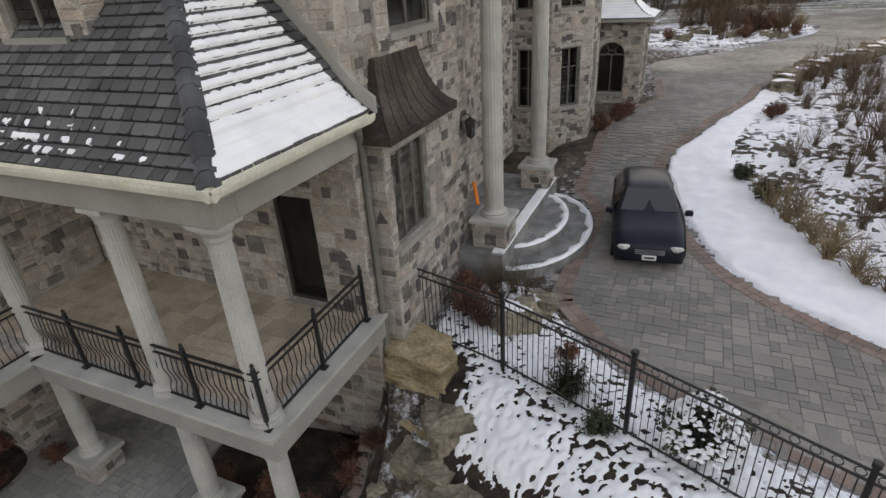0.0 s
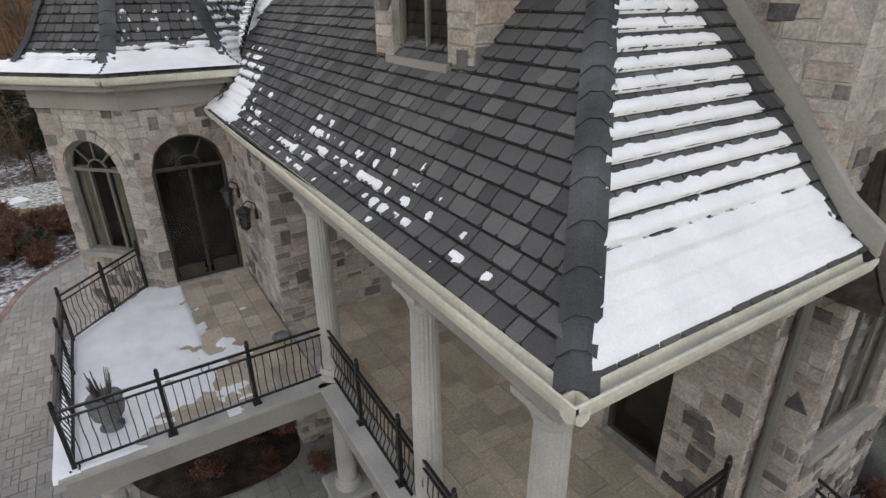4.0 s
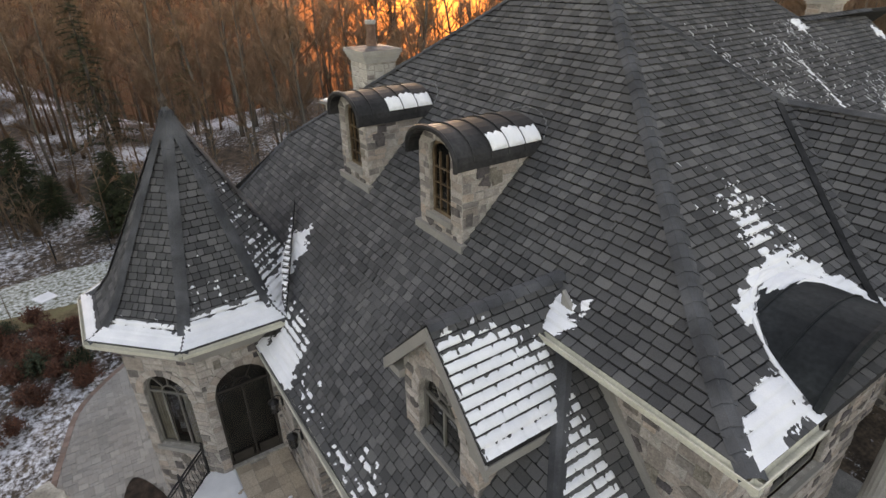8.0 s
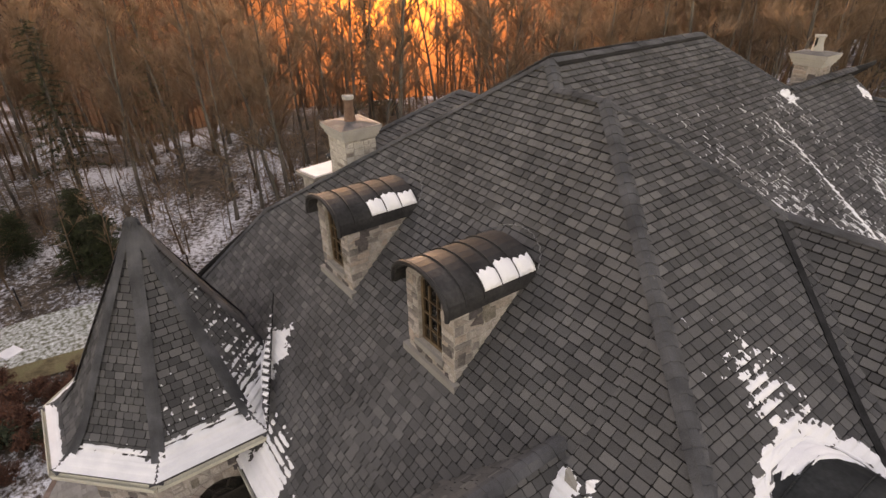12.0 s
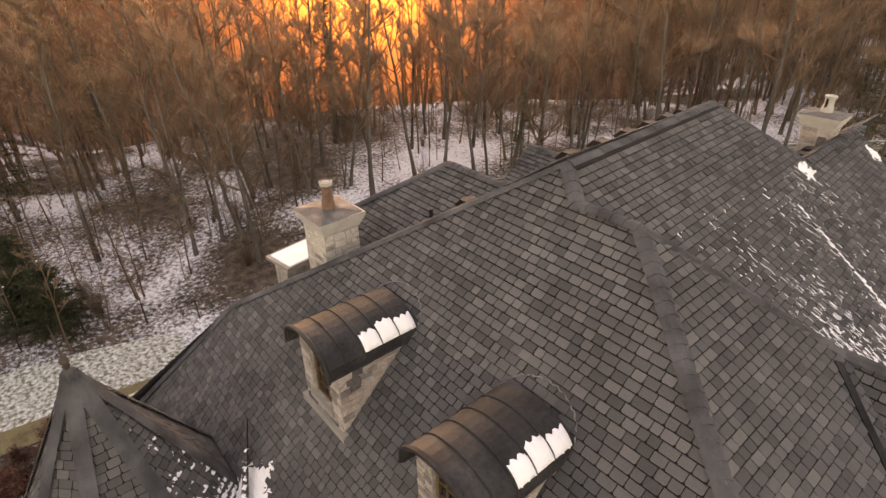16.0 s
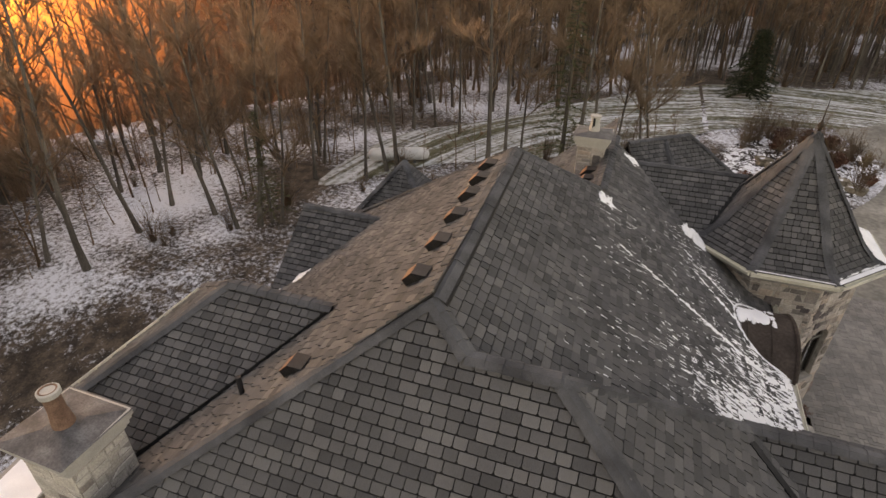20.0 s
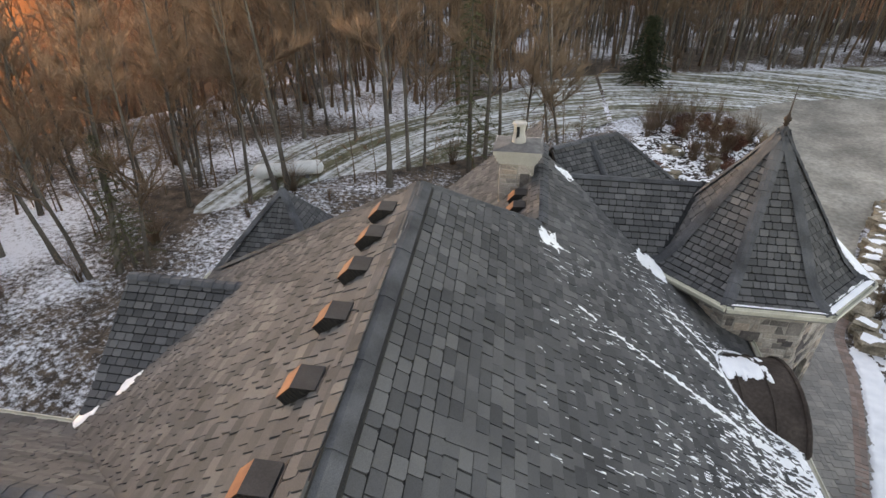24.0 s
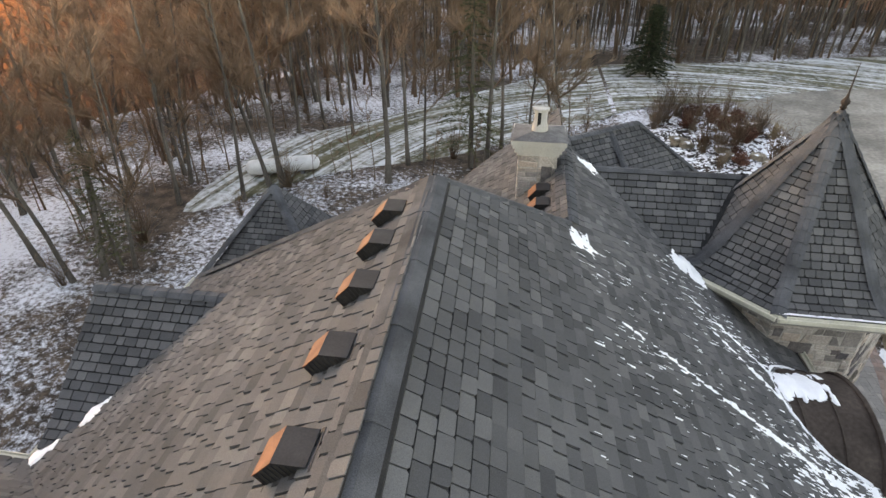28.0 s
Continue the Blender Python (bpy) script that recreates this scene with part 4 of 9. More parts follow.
# main block, seen above and below the porch roof
DOOR_S = (5.85, 0.95, FLOOR, 5.45, 0.0)
WIN_S = (3.0, 1.7, 4.55, 5.75, 0.0)
_, P, _ = wall_panel((-12.2, 7.20), (-4.85, 7.20), -0.3, 10.3, [DOOR_S, WIN_S], house, singles=230, seed=3, darks=2.5)
window(P, DOOR_S, house, columns=1, rows=0, name="porch_door", mat=MAT_DOOR)
window(P, WIN_S, house, columns=3)
WIN_E = (2.35, 1.8, 8.0, 9.9, 0.0)
_, P, _ = wall_panel((-4.85, 7.20), (-4.85, 12.2), -0.3, 10.45, [WIN_E], house, singles=200, seed=5, darks=2.5)
wall_panel((-4.85, 11.1), (-6.2, 11.1), 1.8, 10.3, [], house, seed=6, singles=0)
FRONT_DOOR = (2.6, 1.9, 2.65, 5.2, 0.9)
_, P, _ = wall_panel((-6.0, 11.1), (-6.0, 17.5), 1.5, 10.3, [FRONT_DOOR], house, seed=7, singles=0)
window(P, FRONT_DOOR, house, columns=2, name="front_door", mat=MAT_DOOR, door=True)
wall_panel((-6.9, 17.5), (-6.9, 22.8), 1.5, 10.3, [], house, seed=8)
wall_panel((-6.0, 17.5), (-6.9, 17.5), 1.5, 10.3, [], house, seed=9)
wall_panel((-22.3, 9.0), (-12.2, 9.0), -0.3, 7.0, [], house, seed=10)
m = Mesh()
box(m, -20.2, -7.2, 9.5, 24.0, -0.3, 10.0)
part("inner_core", m, MAT_MORTAR, house)
# terrace wall with a lamp and a narrow window, and the return beside the porch
WIN_T = (1.35, 0.45, 4.3, 6.0, 0.0)
_, P, _ = wall_panel((-15.0, 4.12), (-12.25, 4.12), -0.3, 7.0, [WIN_T], house, singles=140, seed=11)
window(P, WIN_T, house, columns=1)
wall_panel((-12.25, 4.12), (-12.25, 7.20), -0.3, 6.9, [], house, singles=150, seed=12)
wall_panel((-22.3, 4.3), (-19.8, 4.3), -0.3, 7.2, [], house, seed=13)
wall_panel((-22.4, 9.0), (-22.4, 4.3), -0.3, 7.2, [], house, seed=14)
# turrets
for key, c, ap, ztop, z0 in (("a", TA, 2.45, 7.45, -0.3), ("b", TB, 2.22, 11.36, 1.5)):
    o = octagon(c, ap)
    for k in range(8):
        a, b = o[k], o[(k + 1) % 8]
        side = (b[0] - a[0]) ** 2 + (b[1] - a[1]) ** 2
        L = math.sqrt(side)
        ops = []
        if key == "a" and k in (6, 7, 5):
            ops = [(L / 2 - 0.03, 1.46, FLOOR + 0.05, 5.8, 0.72)] if k == 7 else [(L / 2 - 0.06, 1.34, 4.0, 5.82, 0.67)]
        if key == "b":
            low = [(L / 2, 0.85, 3.6, 5.9, 0.0)] if k in (5, 6, 7) else []
            _, P, _ = wall_panel(a, b, z0, 6.6, low, house, seed=120 + k, singles=60 if k in (5, 6) else 0)
            for op in low:
                window(P, op, house, columns=2, rows=3)
            z0_here, ops = 6.604, [(L / 2, 1.05, 7.3, 8.9, 0.5)] if k in (5, 6, 7) else []
        else:
            z0_here = z0
        _, P, _ = wall_panel(a, b, z0_here, ztop, ops, house, seed=20 + k, singles=110 if key == "a" and k in (6, 7) else (70 if key == "b" and k in (5, 6, 7) else 0))
        for op in ops:
            isdoor = key == "a" and k == 7
            window(P, op, house, columns=2 if isdoor or key == "b" else 3, name="arched_door" if isdoor else "arched_window", mat=MAT_DOOR if isdoor else MAT_FRAME, door=isdoor, curtains=key == "a" and not isdoor)
    m = Mesh()  # boards under the eave
    oo, oi = octagon(c, ap + 0.46), octagon(c, ap - 0.05)
    for k in range(8):
        q = [oo[k], oo[(k + 1) % 8], oi[(k + 1) % 8], oi[k]]
        prism(m, q, ztop + 0.06, ztop + 0.18)
    part("soffit", m.weld(), MAT_TRIM, house)
    if key == "a":
        for k in range(8):
            f0, f1 = octagon(c, ap + 0.075), octagon(c, ap - 0.02)
            m = Mesh()
            prism(m, [f0[k], f0[(k + 1) % 8], f1[(k + 1) % 8], f1[k]], 7.10, ztop + 0.055)
            part("frieze_board", m, MAT_TRIM, house)

# dormers
def arched_dormer(cx, width, yf, z0, zs, crown, deep):
    """A stone dormer with a barrel roof of standing-seam copper, on the south slope."""
    h = width / 2
    op = (h, width * 0.5, z0 + 0.30, zs - 0.05, 0.26)
    _, P, _ = wall_panel((cx - h, yf), (cx + h, yf), z0 - 0.5, zs + 0.42, [op], house, singles=40, seed=int(cx * 7) % 97, top=lambda u: zs + 0.42 * math.sqrt(max(0.0, 1 - ((u - h) / h) ** 2)), thick=0.2, name="dormer_wall", ring=False)
    window(P, op, house, columns=3, rows=4, deep=0.08, bar=0.025, mat=MAT_WOODFRAME)
    for p0, p1 in (((cx + h, yf), (cx + h, yf + deep)), ((cx - h, yf + deep), (cx - h, yf))):
        d = deep
        up = p0[1] < p1[1]
        fl = (lambda u: sy(yf + u)) if up else (lambda u: sy(yf + d - u))
        wall_panel(p0, p1, z0 - 0.5, zs, [], house, seed=int(p0[0] * 11) % 89, floor=fl, singles=30, thick=0.15, name="dormer_wall")
    n, e = 14, 0.10
    m = Mesh()
    rows = [yf - 0.22, yf + deep + 0.15]
    R = h + e
    prof = [(cx - R, zs - 0.16)] + [(cx - R * math.cos(math.pi * k / n), zs - 0.02 + crown * math.sin(math.pi * k / n)) for k in range(n + 1)] + [(cx + R, zs - 0.16)]
    inn = [(cx - R + 0.06, zs - 0.16)] + [(cx - (R - 0.06) * math.cos(math.pi * k / n), zs - 0.07 + (crown - 0.02) * math.sin(math.pi * k / n)) for k in range(n + 1)] + [(cx + R - 0.06, zs - 0.16)]
    k = len(prof)
    v = [(x, y, z) for y in rows for x, z in prof] + [(x, y, z) for y in rows for x, z in inn]
    f = [(i, k + i, k + i + 1, i + 1) for i in range(k - 1)] + [(2 * k + i, 2 * k + i + 1, 3 * k + i + 1, 3 * k + i) for i in range(k - 1)]
    f += [(i, i + 1, 2 * k + i + 1, 2 * k + i) for i in range(k - 1)] + [(0, 2 * k, 3 * k, k), (k - 1, 2 * k - 1, 4 * k - 1, 3 * k - 1)]
    m.add(v, f)
    roof = part("barrel_roof", m, MAT_DORMER, house, "dark metal barrel roof with standing seams")
    for j in range(1, 5):
        y = yf - 0.22 + (deep + 0.3) * j / 5
        mm = Mesh()
        path_tube(mm, [(x, y, z + 0.015) for x, z in prof[1:-1]], 0.016, 5)
        part("seam", mm, MAT_DORMER, roof)
    mm = Mesh()
    path_tube(mm, [(x, yf - 0.22, z) for x, z in prof], 0.05, 6)
    part("front_roll", mm, MAT_DORMER, roof)
    line = []
    for k in range(57):  # flashing that wavers along the joint with the shingles
        ang = math.pi * (0.06 + 0.88 * k / 56)
        x, z = cx - R * math.cos(ang), zs - 0.02 + crown * math.sin(ang)
        y = 7.17 + (z - 10.68) / 0.961 + 0.022 * math.sin(k * 1.5) - 0.015
        line.append((x, y, z + 0.012))
    mm = Mesh()
    path_tube(mm, line, 0.014, 5)
    part("joint_flashing", mm, MAT_LEAD, roof, "wavy grey flashing strip")
    mm = Mesh()
    box(mm, cx - h - 0.1, cx + h + 0.1, yf - 0.10, yf + 0.05, z0 - 0.42, z0 - 0.02)
    part("apron", mm, MAT_TRIM, house)
    for j in range(3):  # snow lying on the roof's east side, parted by the seams
        y0 = yf + deep * 0.42 + j * (deep + 0.3) / 5 - 0.1
        mm = Mesh()
        a0, a1, na, ny = 126, 166, 8, 8
        for s in (0,):
            vv = []
            for q in range(ny + 1):
                for p in range(na + 1):
                    ang = radians(a0 + (5, 0, 7)[j] + (a1 - a0 - (5, 0, 7)[j]) * p / na + (3 * math.sin(q * 2 + j) if p < na else 0))
                    edge = min(p, na - p, q, ny - q)
                    rr = (0.0, 0.038, 0.052)[min(edge, 2)]
                    yy = y0 + (deep + 0.3) / 5 * 0.97 * q / ny
                    vv.append((cx - (R + rr) * math.cos(ang), yy, zs - 0.02 + (crown + rr) * math.sin(ang)))
            mm.add(vv, [(q * (na + 1) + p, q * (na + 1) + p + 1, (q + 1) * (na + 1) + p + 1, (q + 1) * (na + 1) + p) for q in range(ny) for p in range(na)])
        part("snow_patch", mm, MAT_SNOW, roof, "white snow patch", smooth=True)


MAT_WOODFRAME = material("brown_frame", [(0.3, (0.10, 0.065, 0.04)), (0.7, (0.15, 0.10, 0.06))], 0.5, 3, 40, 0.1, grain=0.2)
arched_dormer(-15.25, 1.5, 7.15, 10.75, 12.40, 0.52, 1.75)
arched_dormer(-11.28, 1.52, 7.15, 10.75, 12.40, 0.52, 1.75)

# gabled dormer over the porch roof
gh = 1.06
OPG = (gh, 1.2, 8.40, 9.30, 0.58)
_, P, _ = wall_panel((GD - gh, 5.06), (GD + gh, 5.06), 7.7, 10.95, [OPG], house, singles=60, seed=41, top=lambda u: 9.70 + (1 - abs(u - gh) / gh) * 1.12, thick=0.2, name="dormer_wall")
window(P, OPG, house, columns=2, deep=0.1)
wall_panel((GD + gh, 5.06), (GD + gh, 7.2), 7.7, 9.65, [], house, seed=42, singles=40, floor=lambda u: FACETS["south"].z(0, 5.06 + u) - 0.1, thick=0.15, name="dormer_wall")
wall_panel((GD - gh, 7.2), (GD - gh, 5.06), 7.7, 9.65, [], house, seed=43, singles=40, floor=lambda u: FACETS["south"].z(0, 7.2 - u) - 0.1, thick=0.15, name="dormer_wall")
for s in (-1, 1):  # barge boards and eave boards
    m = Mesh()
    a, b = Vector((GD + s * 1.46, GDY - 0.03, 9.52)), Vector((GD, GDY - 0.03, 11.0))
    q = [a, b, b - Vector((0, 0, 0.24)), a - Vector((0, 0, 0.24))]
    m.add(q + [p + Vector((0, 0.06, 0)) for p in q], [(0, 1, 2, 3), (7, 6, 5, 4), (0, 4, 5, 1), (1, 5, 6, 2), (2, 6, 7, 3), (3, 7, 4, 0)])
    part("barge_board", m, MAT_TRIM, house)
    m = Mesh()
    box(m, *sorted((GD + s * 1.0, GD + s * 1.44)), GDY + 0.03, 6.3, 9.36, 9.52)
    part("eave_board", m, MAT_TRIM, house)
# rake flashing where the low roof meets the wall
m = Mesh()
fl = FACETS["east_low"]
for k in range(12):
    x0, x1 = -4.3 - 3.5 * k / 12, -4.3 - 3.5 * (k + 1) / 12
    q = [(x0, 7.13, fl.z(x0, 7.2) + 0.02), (x1, 7.13, fl.z(x1, 7.2) + 0.02), (x1, 7.13, fl.z(x1, 7.2) + 0.26), (x0, 7.13, fl.z(x0, 7.2) + 0.26)]
    m.add(q + [(a, 7.21, c) for a, b, c in q], [(0, 1, 2, 3), (0, 4, 5, 1), (1, 5, 6, 2), (2, 6, 7, 3), (3, 7, 4, 0)])
part("flashing", m.weld(), MAT_TRIM, house)

# beam, soffits and fascias of the porch
m = Mesh()
box(m, -11.9, -4.72, 4.11, 4.47, 6.40, 6.92)
part("porch_beam", m, MAT_TRIM, house)
m = Mesh()
box(m, -5.08, -4.72, 4.474, 7.18, 6.402, 6.92)
part("porch_beam", m, MAT_TRIM, house)
m = Mesh()
box(m, -14.8, -4.40, 3.88, 4.106, 6.86, 6.97)
box(m, -4.716, -4.40, 4.11, 7.18, 6.862, 6.97)
part("soffit", m, MAT_TRIM, house)
m = Mesh()
box(m, -12.2, -5.084, 4.474, 7.18, 6.80, 6.90)
part("porch_ceiling", m, MAT_TRIM, house)
m = Mesh()
box(m, -7.8, -4.40, 6.74, 7.18, 10.28, 10.40)
box(m, -4.83, -4.40, 7.184, 11.3, 10.282, 10.40)
part("soffit", m, MAT_TRIM, house)


def column(x, y, z0, z1, r, pedestal=0.0, name="column"):
    """A fluted column with base and capital, on a stone pedestal if it has one."""
    if pedestal:
        w = r * 1.75
        for p, q in (((x - w, y - w), (x + w, y - w)), ((x + w, y - w), (x + w, y + w)), ((x + w, y + w), (x - w, y + w)), ((x - w, y + w), (x - w, y - w))):
            wall_panel(p, q, z0, z0 + pedestal - 0.08, [], house, thick=0.1, seed=int((p[0] * 13 + p[1] * 7) * 10) % 997, singles=8, name="pedestal")
        m = Mesh()
        obox(m, (x, y, z0 + pedestal - 0.03), (2 * w + 0.16, 2 * w + 0.16, 0.10), 0, 0.02)
        part("pedestal_cap", m, MAT_COLUMN, house)
        z0 += pedestal
    h = z1 - z0
    m = Mesh()
    lathe(m, [(r * 0.97, 0.20), (r, h * 0.35), (r * 0.86, h - 0.24)], (x, y, z0), 40, 0.008)
    col = part(name, m, MAT_COLUMN, house)
    m = Mesh()
    lathe(m, [(r * 1.4, 0.0), (r * 1.4, 0.07), (r * 1.32, 0.10), (r * 1.36, 0.14), (r * 1.12, 0.17), (r * 1.05, 0.21)], (x, y, z0), 28)
    part("base", m, MAT_COLUMN, col)
    m = Mesh()
    lathe(m, [(r * 0.9, h - 0.26), (r * 1.0, h - 0.22), (r * 1.02, h - 0.17), (r * 1.28, h - 0.10), (r * 1.32, h - 0.06)], (x, y, z0), 28)
    obox(m, (x, y, z0 + h - 0.03), (r * 2.75, r * 2.75, 0.06))
    part("capital", m, MAT_COLUMN, col)


for x in (-5.0, -6.95, -10.15):
    column(x, 4.33, FLOOR, 6.396, 0.172)
column(-10.30, 0.85, 0.0, 2.72, 0.185, 0.55)
column(-10.25, 4.40, 0.0, 2.72, 0.185, 0.55)
column(-7.0, 4.40, 0.0, 2.72, 0.185, 0.55)
column(-5.05, 4.35, 0.0, 2.72, 0.185, 0.0)
for y in (12.05, 16.3):
    column(-4.15, y, 2.55, 10.3, 0.245, 0.75, "portico_column")
m = Mesh()
box(m, -4.55, -3.75, 11.55, 16.4, 10.0, 10.5)
box(m, -6.0, -4.55, 11.55, 12.35, 10.0, 10.5)
part("portico_beam", m, MAT_TRIM, house)

# porch and terrace floor
SLAB = [(-10.02, 4.05), (-4.72, 4.05), (-4.72, 7.38), (-10.02, 7.38)]
TERR = [(-13.75, 0.42), (-9.98, 0.42), (-9.98, 7.38), (-12.3, 7.38), (-12.3, 4.1), (-15.0, 4.1), (-15.6, 2.1), (-15.05, 1.75)]
m = Mesh()
prism(m, SLAB, 2.72, 3.14)
part("deck_slab", m, MAT_TRIM, house)
m = Mesh()
prism(m, TERR, 2.72, 3.138)
part("deck_slab", m, MAT_TRIM, house)
m = Mesh()
e = 0.06
for q in ([(-10.02, 4.05 - e), (-4.72 + e, 4.05 - e), (-4.72 + e, 4.42), (-10.02, 4.42)], [(-5.08, 4.42), (-4.72 + e, 4.42), (-4.72 + e, 7.36), (-5.08, 7.36)],
          [(-10.34, 0.42 - e), (-9.98 + e, 0.42 - e), (-9.98 + e, 4.42), (-10.34, 4.42)], [(-13.75, 0.42 - e), (-10.34, 0.42 - e), (-10.34, 0.74), (-13.75, 0.74)]):
    m = Mesh()
    prism(m, q, 3.135, 3.205)
    part("coping", m, MAT_COLUMN, house)


def floor_tiles(x0, x1, y0, y1, z, inside, parent, seed):
    r = random.Random(seed)
    y = y0
    while y < y1:
        h = r.choice((0.3, 0.45, 0.45))
        x = x0 - r.random() * 0.4
        while x < x1:
            w = r.choice((0.3, 0.45, 0.6))
            a, b, c, d = max(x, x0), min(x + w, x1), y, min(y + h, y1)
            x += w
            if b - a > 0.05 and inside((a + b) / 2, (c + d) / 2):
                mm = Mesh()
                obox(mm, ((a + b) / 2, (c + d) / 2, z), (b - a - 0.008, d - c - 0.008, 0.03), 0, 0.004)
                part("tile", mm, MAT_TILE, parent)
        y += h


m = Mesh()
box(m, -12.2, -4.75, 4.1, 7.36, 3.10, 3.165)
porch_floor = part("porch_floor", m, MAT_MORTAR, house)
m = Mesh()
prism(m, [(-13.7, 0.5), (-10.02, 0.5), (-10.02, 4.08), (-15.2, 4.08), (-15.5, 2.2), (-15.0, 1.8)], 3.10, 3.163)
terrace_floor = part("terrace_floor", m, MAT_MORTAR, house)
floor_tiles(-12.2, -5.1, 4.42, 7.36, 3.176, lambda x, y: True, porch_floor, 50)
floor_tiles(-15.2, -10.36, 0.75, 4.08, 3.176, lambda x, y: math.hypot(x + 17.45, y - 3.32) > 2.5 and x + y * 0.9 > -13.1 and y > 0.76, terrace_floor, 51)


# railing
def railing(points, z, label, step=1.3, top=1.0):
    """Black iron railing along plan points: posts with ball tops, rails, wavy balusters and rings between the top rails."""
    rail = thing("railing", label, "railing", at=(points[0][0], points[0][1], z))
    for a, b in zip(points, points[1:]):
        a, b = Vector(a), Vector(b)
        L = (b - a).length
        n = max(1, round(L / step))
        w = (b - a) / L
        for k in range(n + 1):
            if k == 0 and a != Vector(points[0]):
                continue
            p = a + w * L * k / n
            m = Mesh()
            obox(m, (p.x, p.y, z + top / 2 + 0.03), (0.055, 0.055, top + 0.06), math.atan2(w.y, w.x))
            obox(m, (p.x, p.y, z + 0.012), (0.13, 0.13, 0.024), math.atan2(w.y, w.x))
            lathe(m, [(0.02, 0.0), (0.036, 0.02), (0.036, 0.04), (0.02, 0.06), (0.032, 0.085), (0.02, 0.115)], (p.x, p.y, z + top + 0.05), 8)
            part("post", m, MAT_IRON, rail)
        for h, s in ((top - 0.02, 0.022), (top - 0.14, 0.014), (0.09, 0.016)):
            m = Mesh()
            c = (a + b) / 2
            obox(m, (c.x, c.y, z + h), (L, 0.035, s * 1.6), math.atan2(w.y, w.x))
            part("rail", m, MAT_IRON, rail)
        nb = int(L / 0.115)
        for k in range(1, nb):
            p = a + w * L * k / nb
            bow = Vector((w.y, -w.x))
            m = Mesh()
            zs = [0.09, 0.20, 0.32, 0.45, 0.58, top - 0.14]
            off = [0, 0, 0.045, 0.02, -0.02, 0]
            path_tube(m, [(p.x + bow.x * o, p.y + bow.y * o, z + h) for h, o in zip(zs, off)], 0.009, 4)
            part("baluster", m, MAT_IRON, rail)
        for k in range(n):
            p = a + w * L * (k + 0.5) / n
            m = Mesh()
            ring = [(p.x + w.x * 0.055 * math.cos(t), p.y + w.y * 0.055 * math.cos(t), z + top - 0.08 + 0.055 * math.sin(t)) for t in (2 * math.pi * j / 10 for j in range(11))]
            path_tube(m, ring, 0.008, 4)
            part("ring", m, MAT_IRON, rail)
    return rail


railing([(-4.92, 7.02), (-4.86, 4.18), (-10.14, 4.26)], 3.205, "black wrought-iron railing with wavy balusters along the porch edge")
railing([(-10.14, 4.26), (-10.08, 0.56)], 3.205, "black wrought-iron railing with wavy balusters along the terrace side", 1.25)
railing([(-10.08, 0.56), (-13.7, 0.56), (-15.25, 1.95)], 3.205, "black wrought-iron railing round the snowy terrace edge", 1.25)


# chimneys
def chimney(cx, cy, wx, wy, z0, z1, pot_h, pot_mat, label, over=0.16, stone=None):
    for p, q in (((cx - wx, cy - wy), (cx + wx, cy - wy)), ((cx + wx, cy - wy), (cx + wx, cy + wy)), ((cx + wx, cy + wy), (cx - wx, cy + wy)), ((cx - wx, cy + wy), (cx - wx, cy - wy))):
        wall_panel(p, q, z0, z1 - 0.42, [], house, thick=0.1, seed=int(abs(p[0] * 31 + p[1] * 17) * 10) % 991, singles=30, name="chimney_wall", facing=stone or MAT_PALESTONE)
    m = Mesh()
    for k, (e, a, b) in enumerate(((over * 0.25, 0.42, 0.34), (over * 0.55, 0.34, 0.24), (over * 0.8, 0.24, 0.16), (over, 0.16, 0.05))):
        obox(m, (cx, cy, z1 - (a + b) / 2), (2 * wx + 2 * e, 2 * wy + 2 * e, a - b), 0, 0.012)
    cap = part("chimney_cap", m, MAT_COLUMN, house, "pale moulded chimney cap")
    m = Mesh()
    ex, ey = wx + over + 0.02, wy + over + 0.02
    m.add([(cx - ex, cy - ey, z1 - 0.05), (cx + ex, cy - ey, z1 - 0.05), (cx + ex, cy + ey, z1 - 0.06), (cx - ex, cy + ey, z1 - 0.06)] + [(cx + sx * 0.22, cy + sy_ * 0.22, z1 + 0.015) for sx, sy_ in ((-1, -1), (1, -1), (1, 1), (-1, 1))],
          [(0, 1, 5, 4), (1, 2, 6, 5), (2, 3, 7, 6), (3, 0, 4, 7), (4, 5, 6, 7), (3, 2, 1, 0)])
    part("crown", m, MAT_CROWN, cap, "dark grey metal crown")
    m = Mesh()
    lathe(m, [(0.175, 0.0), (0.165, 0.10), (0.135, pot_h * 0.45), (0.135, pot_h), (0.11, pot_h), (0.11, pot_h * 0.7)], (cx, cy, z1), 18)
    pot = part("chimney_pot", m, pot_mat, cap, label, smooth=False)
    m = Mesh()
    lathe(m, [(0.137, pot_h * 0.84), (0.165, pot_h * 0.86), (0.17, pot_h * 0.98), (0.14, pot_h + 0.004), (0.137, pot_h * 0.98)], (cx, cy, z1), 18)
    part("pot_rim", m, MAT_COLUMN, pot, "white rim")


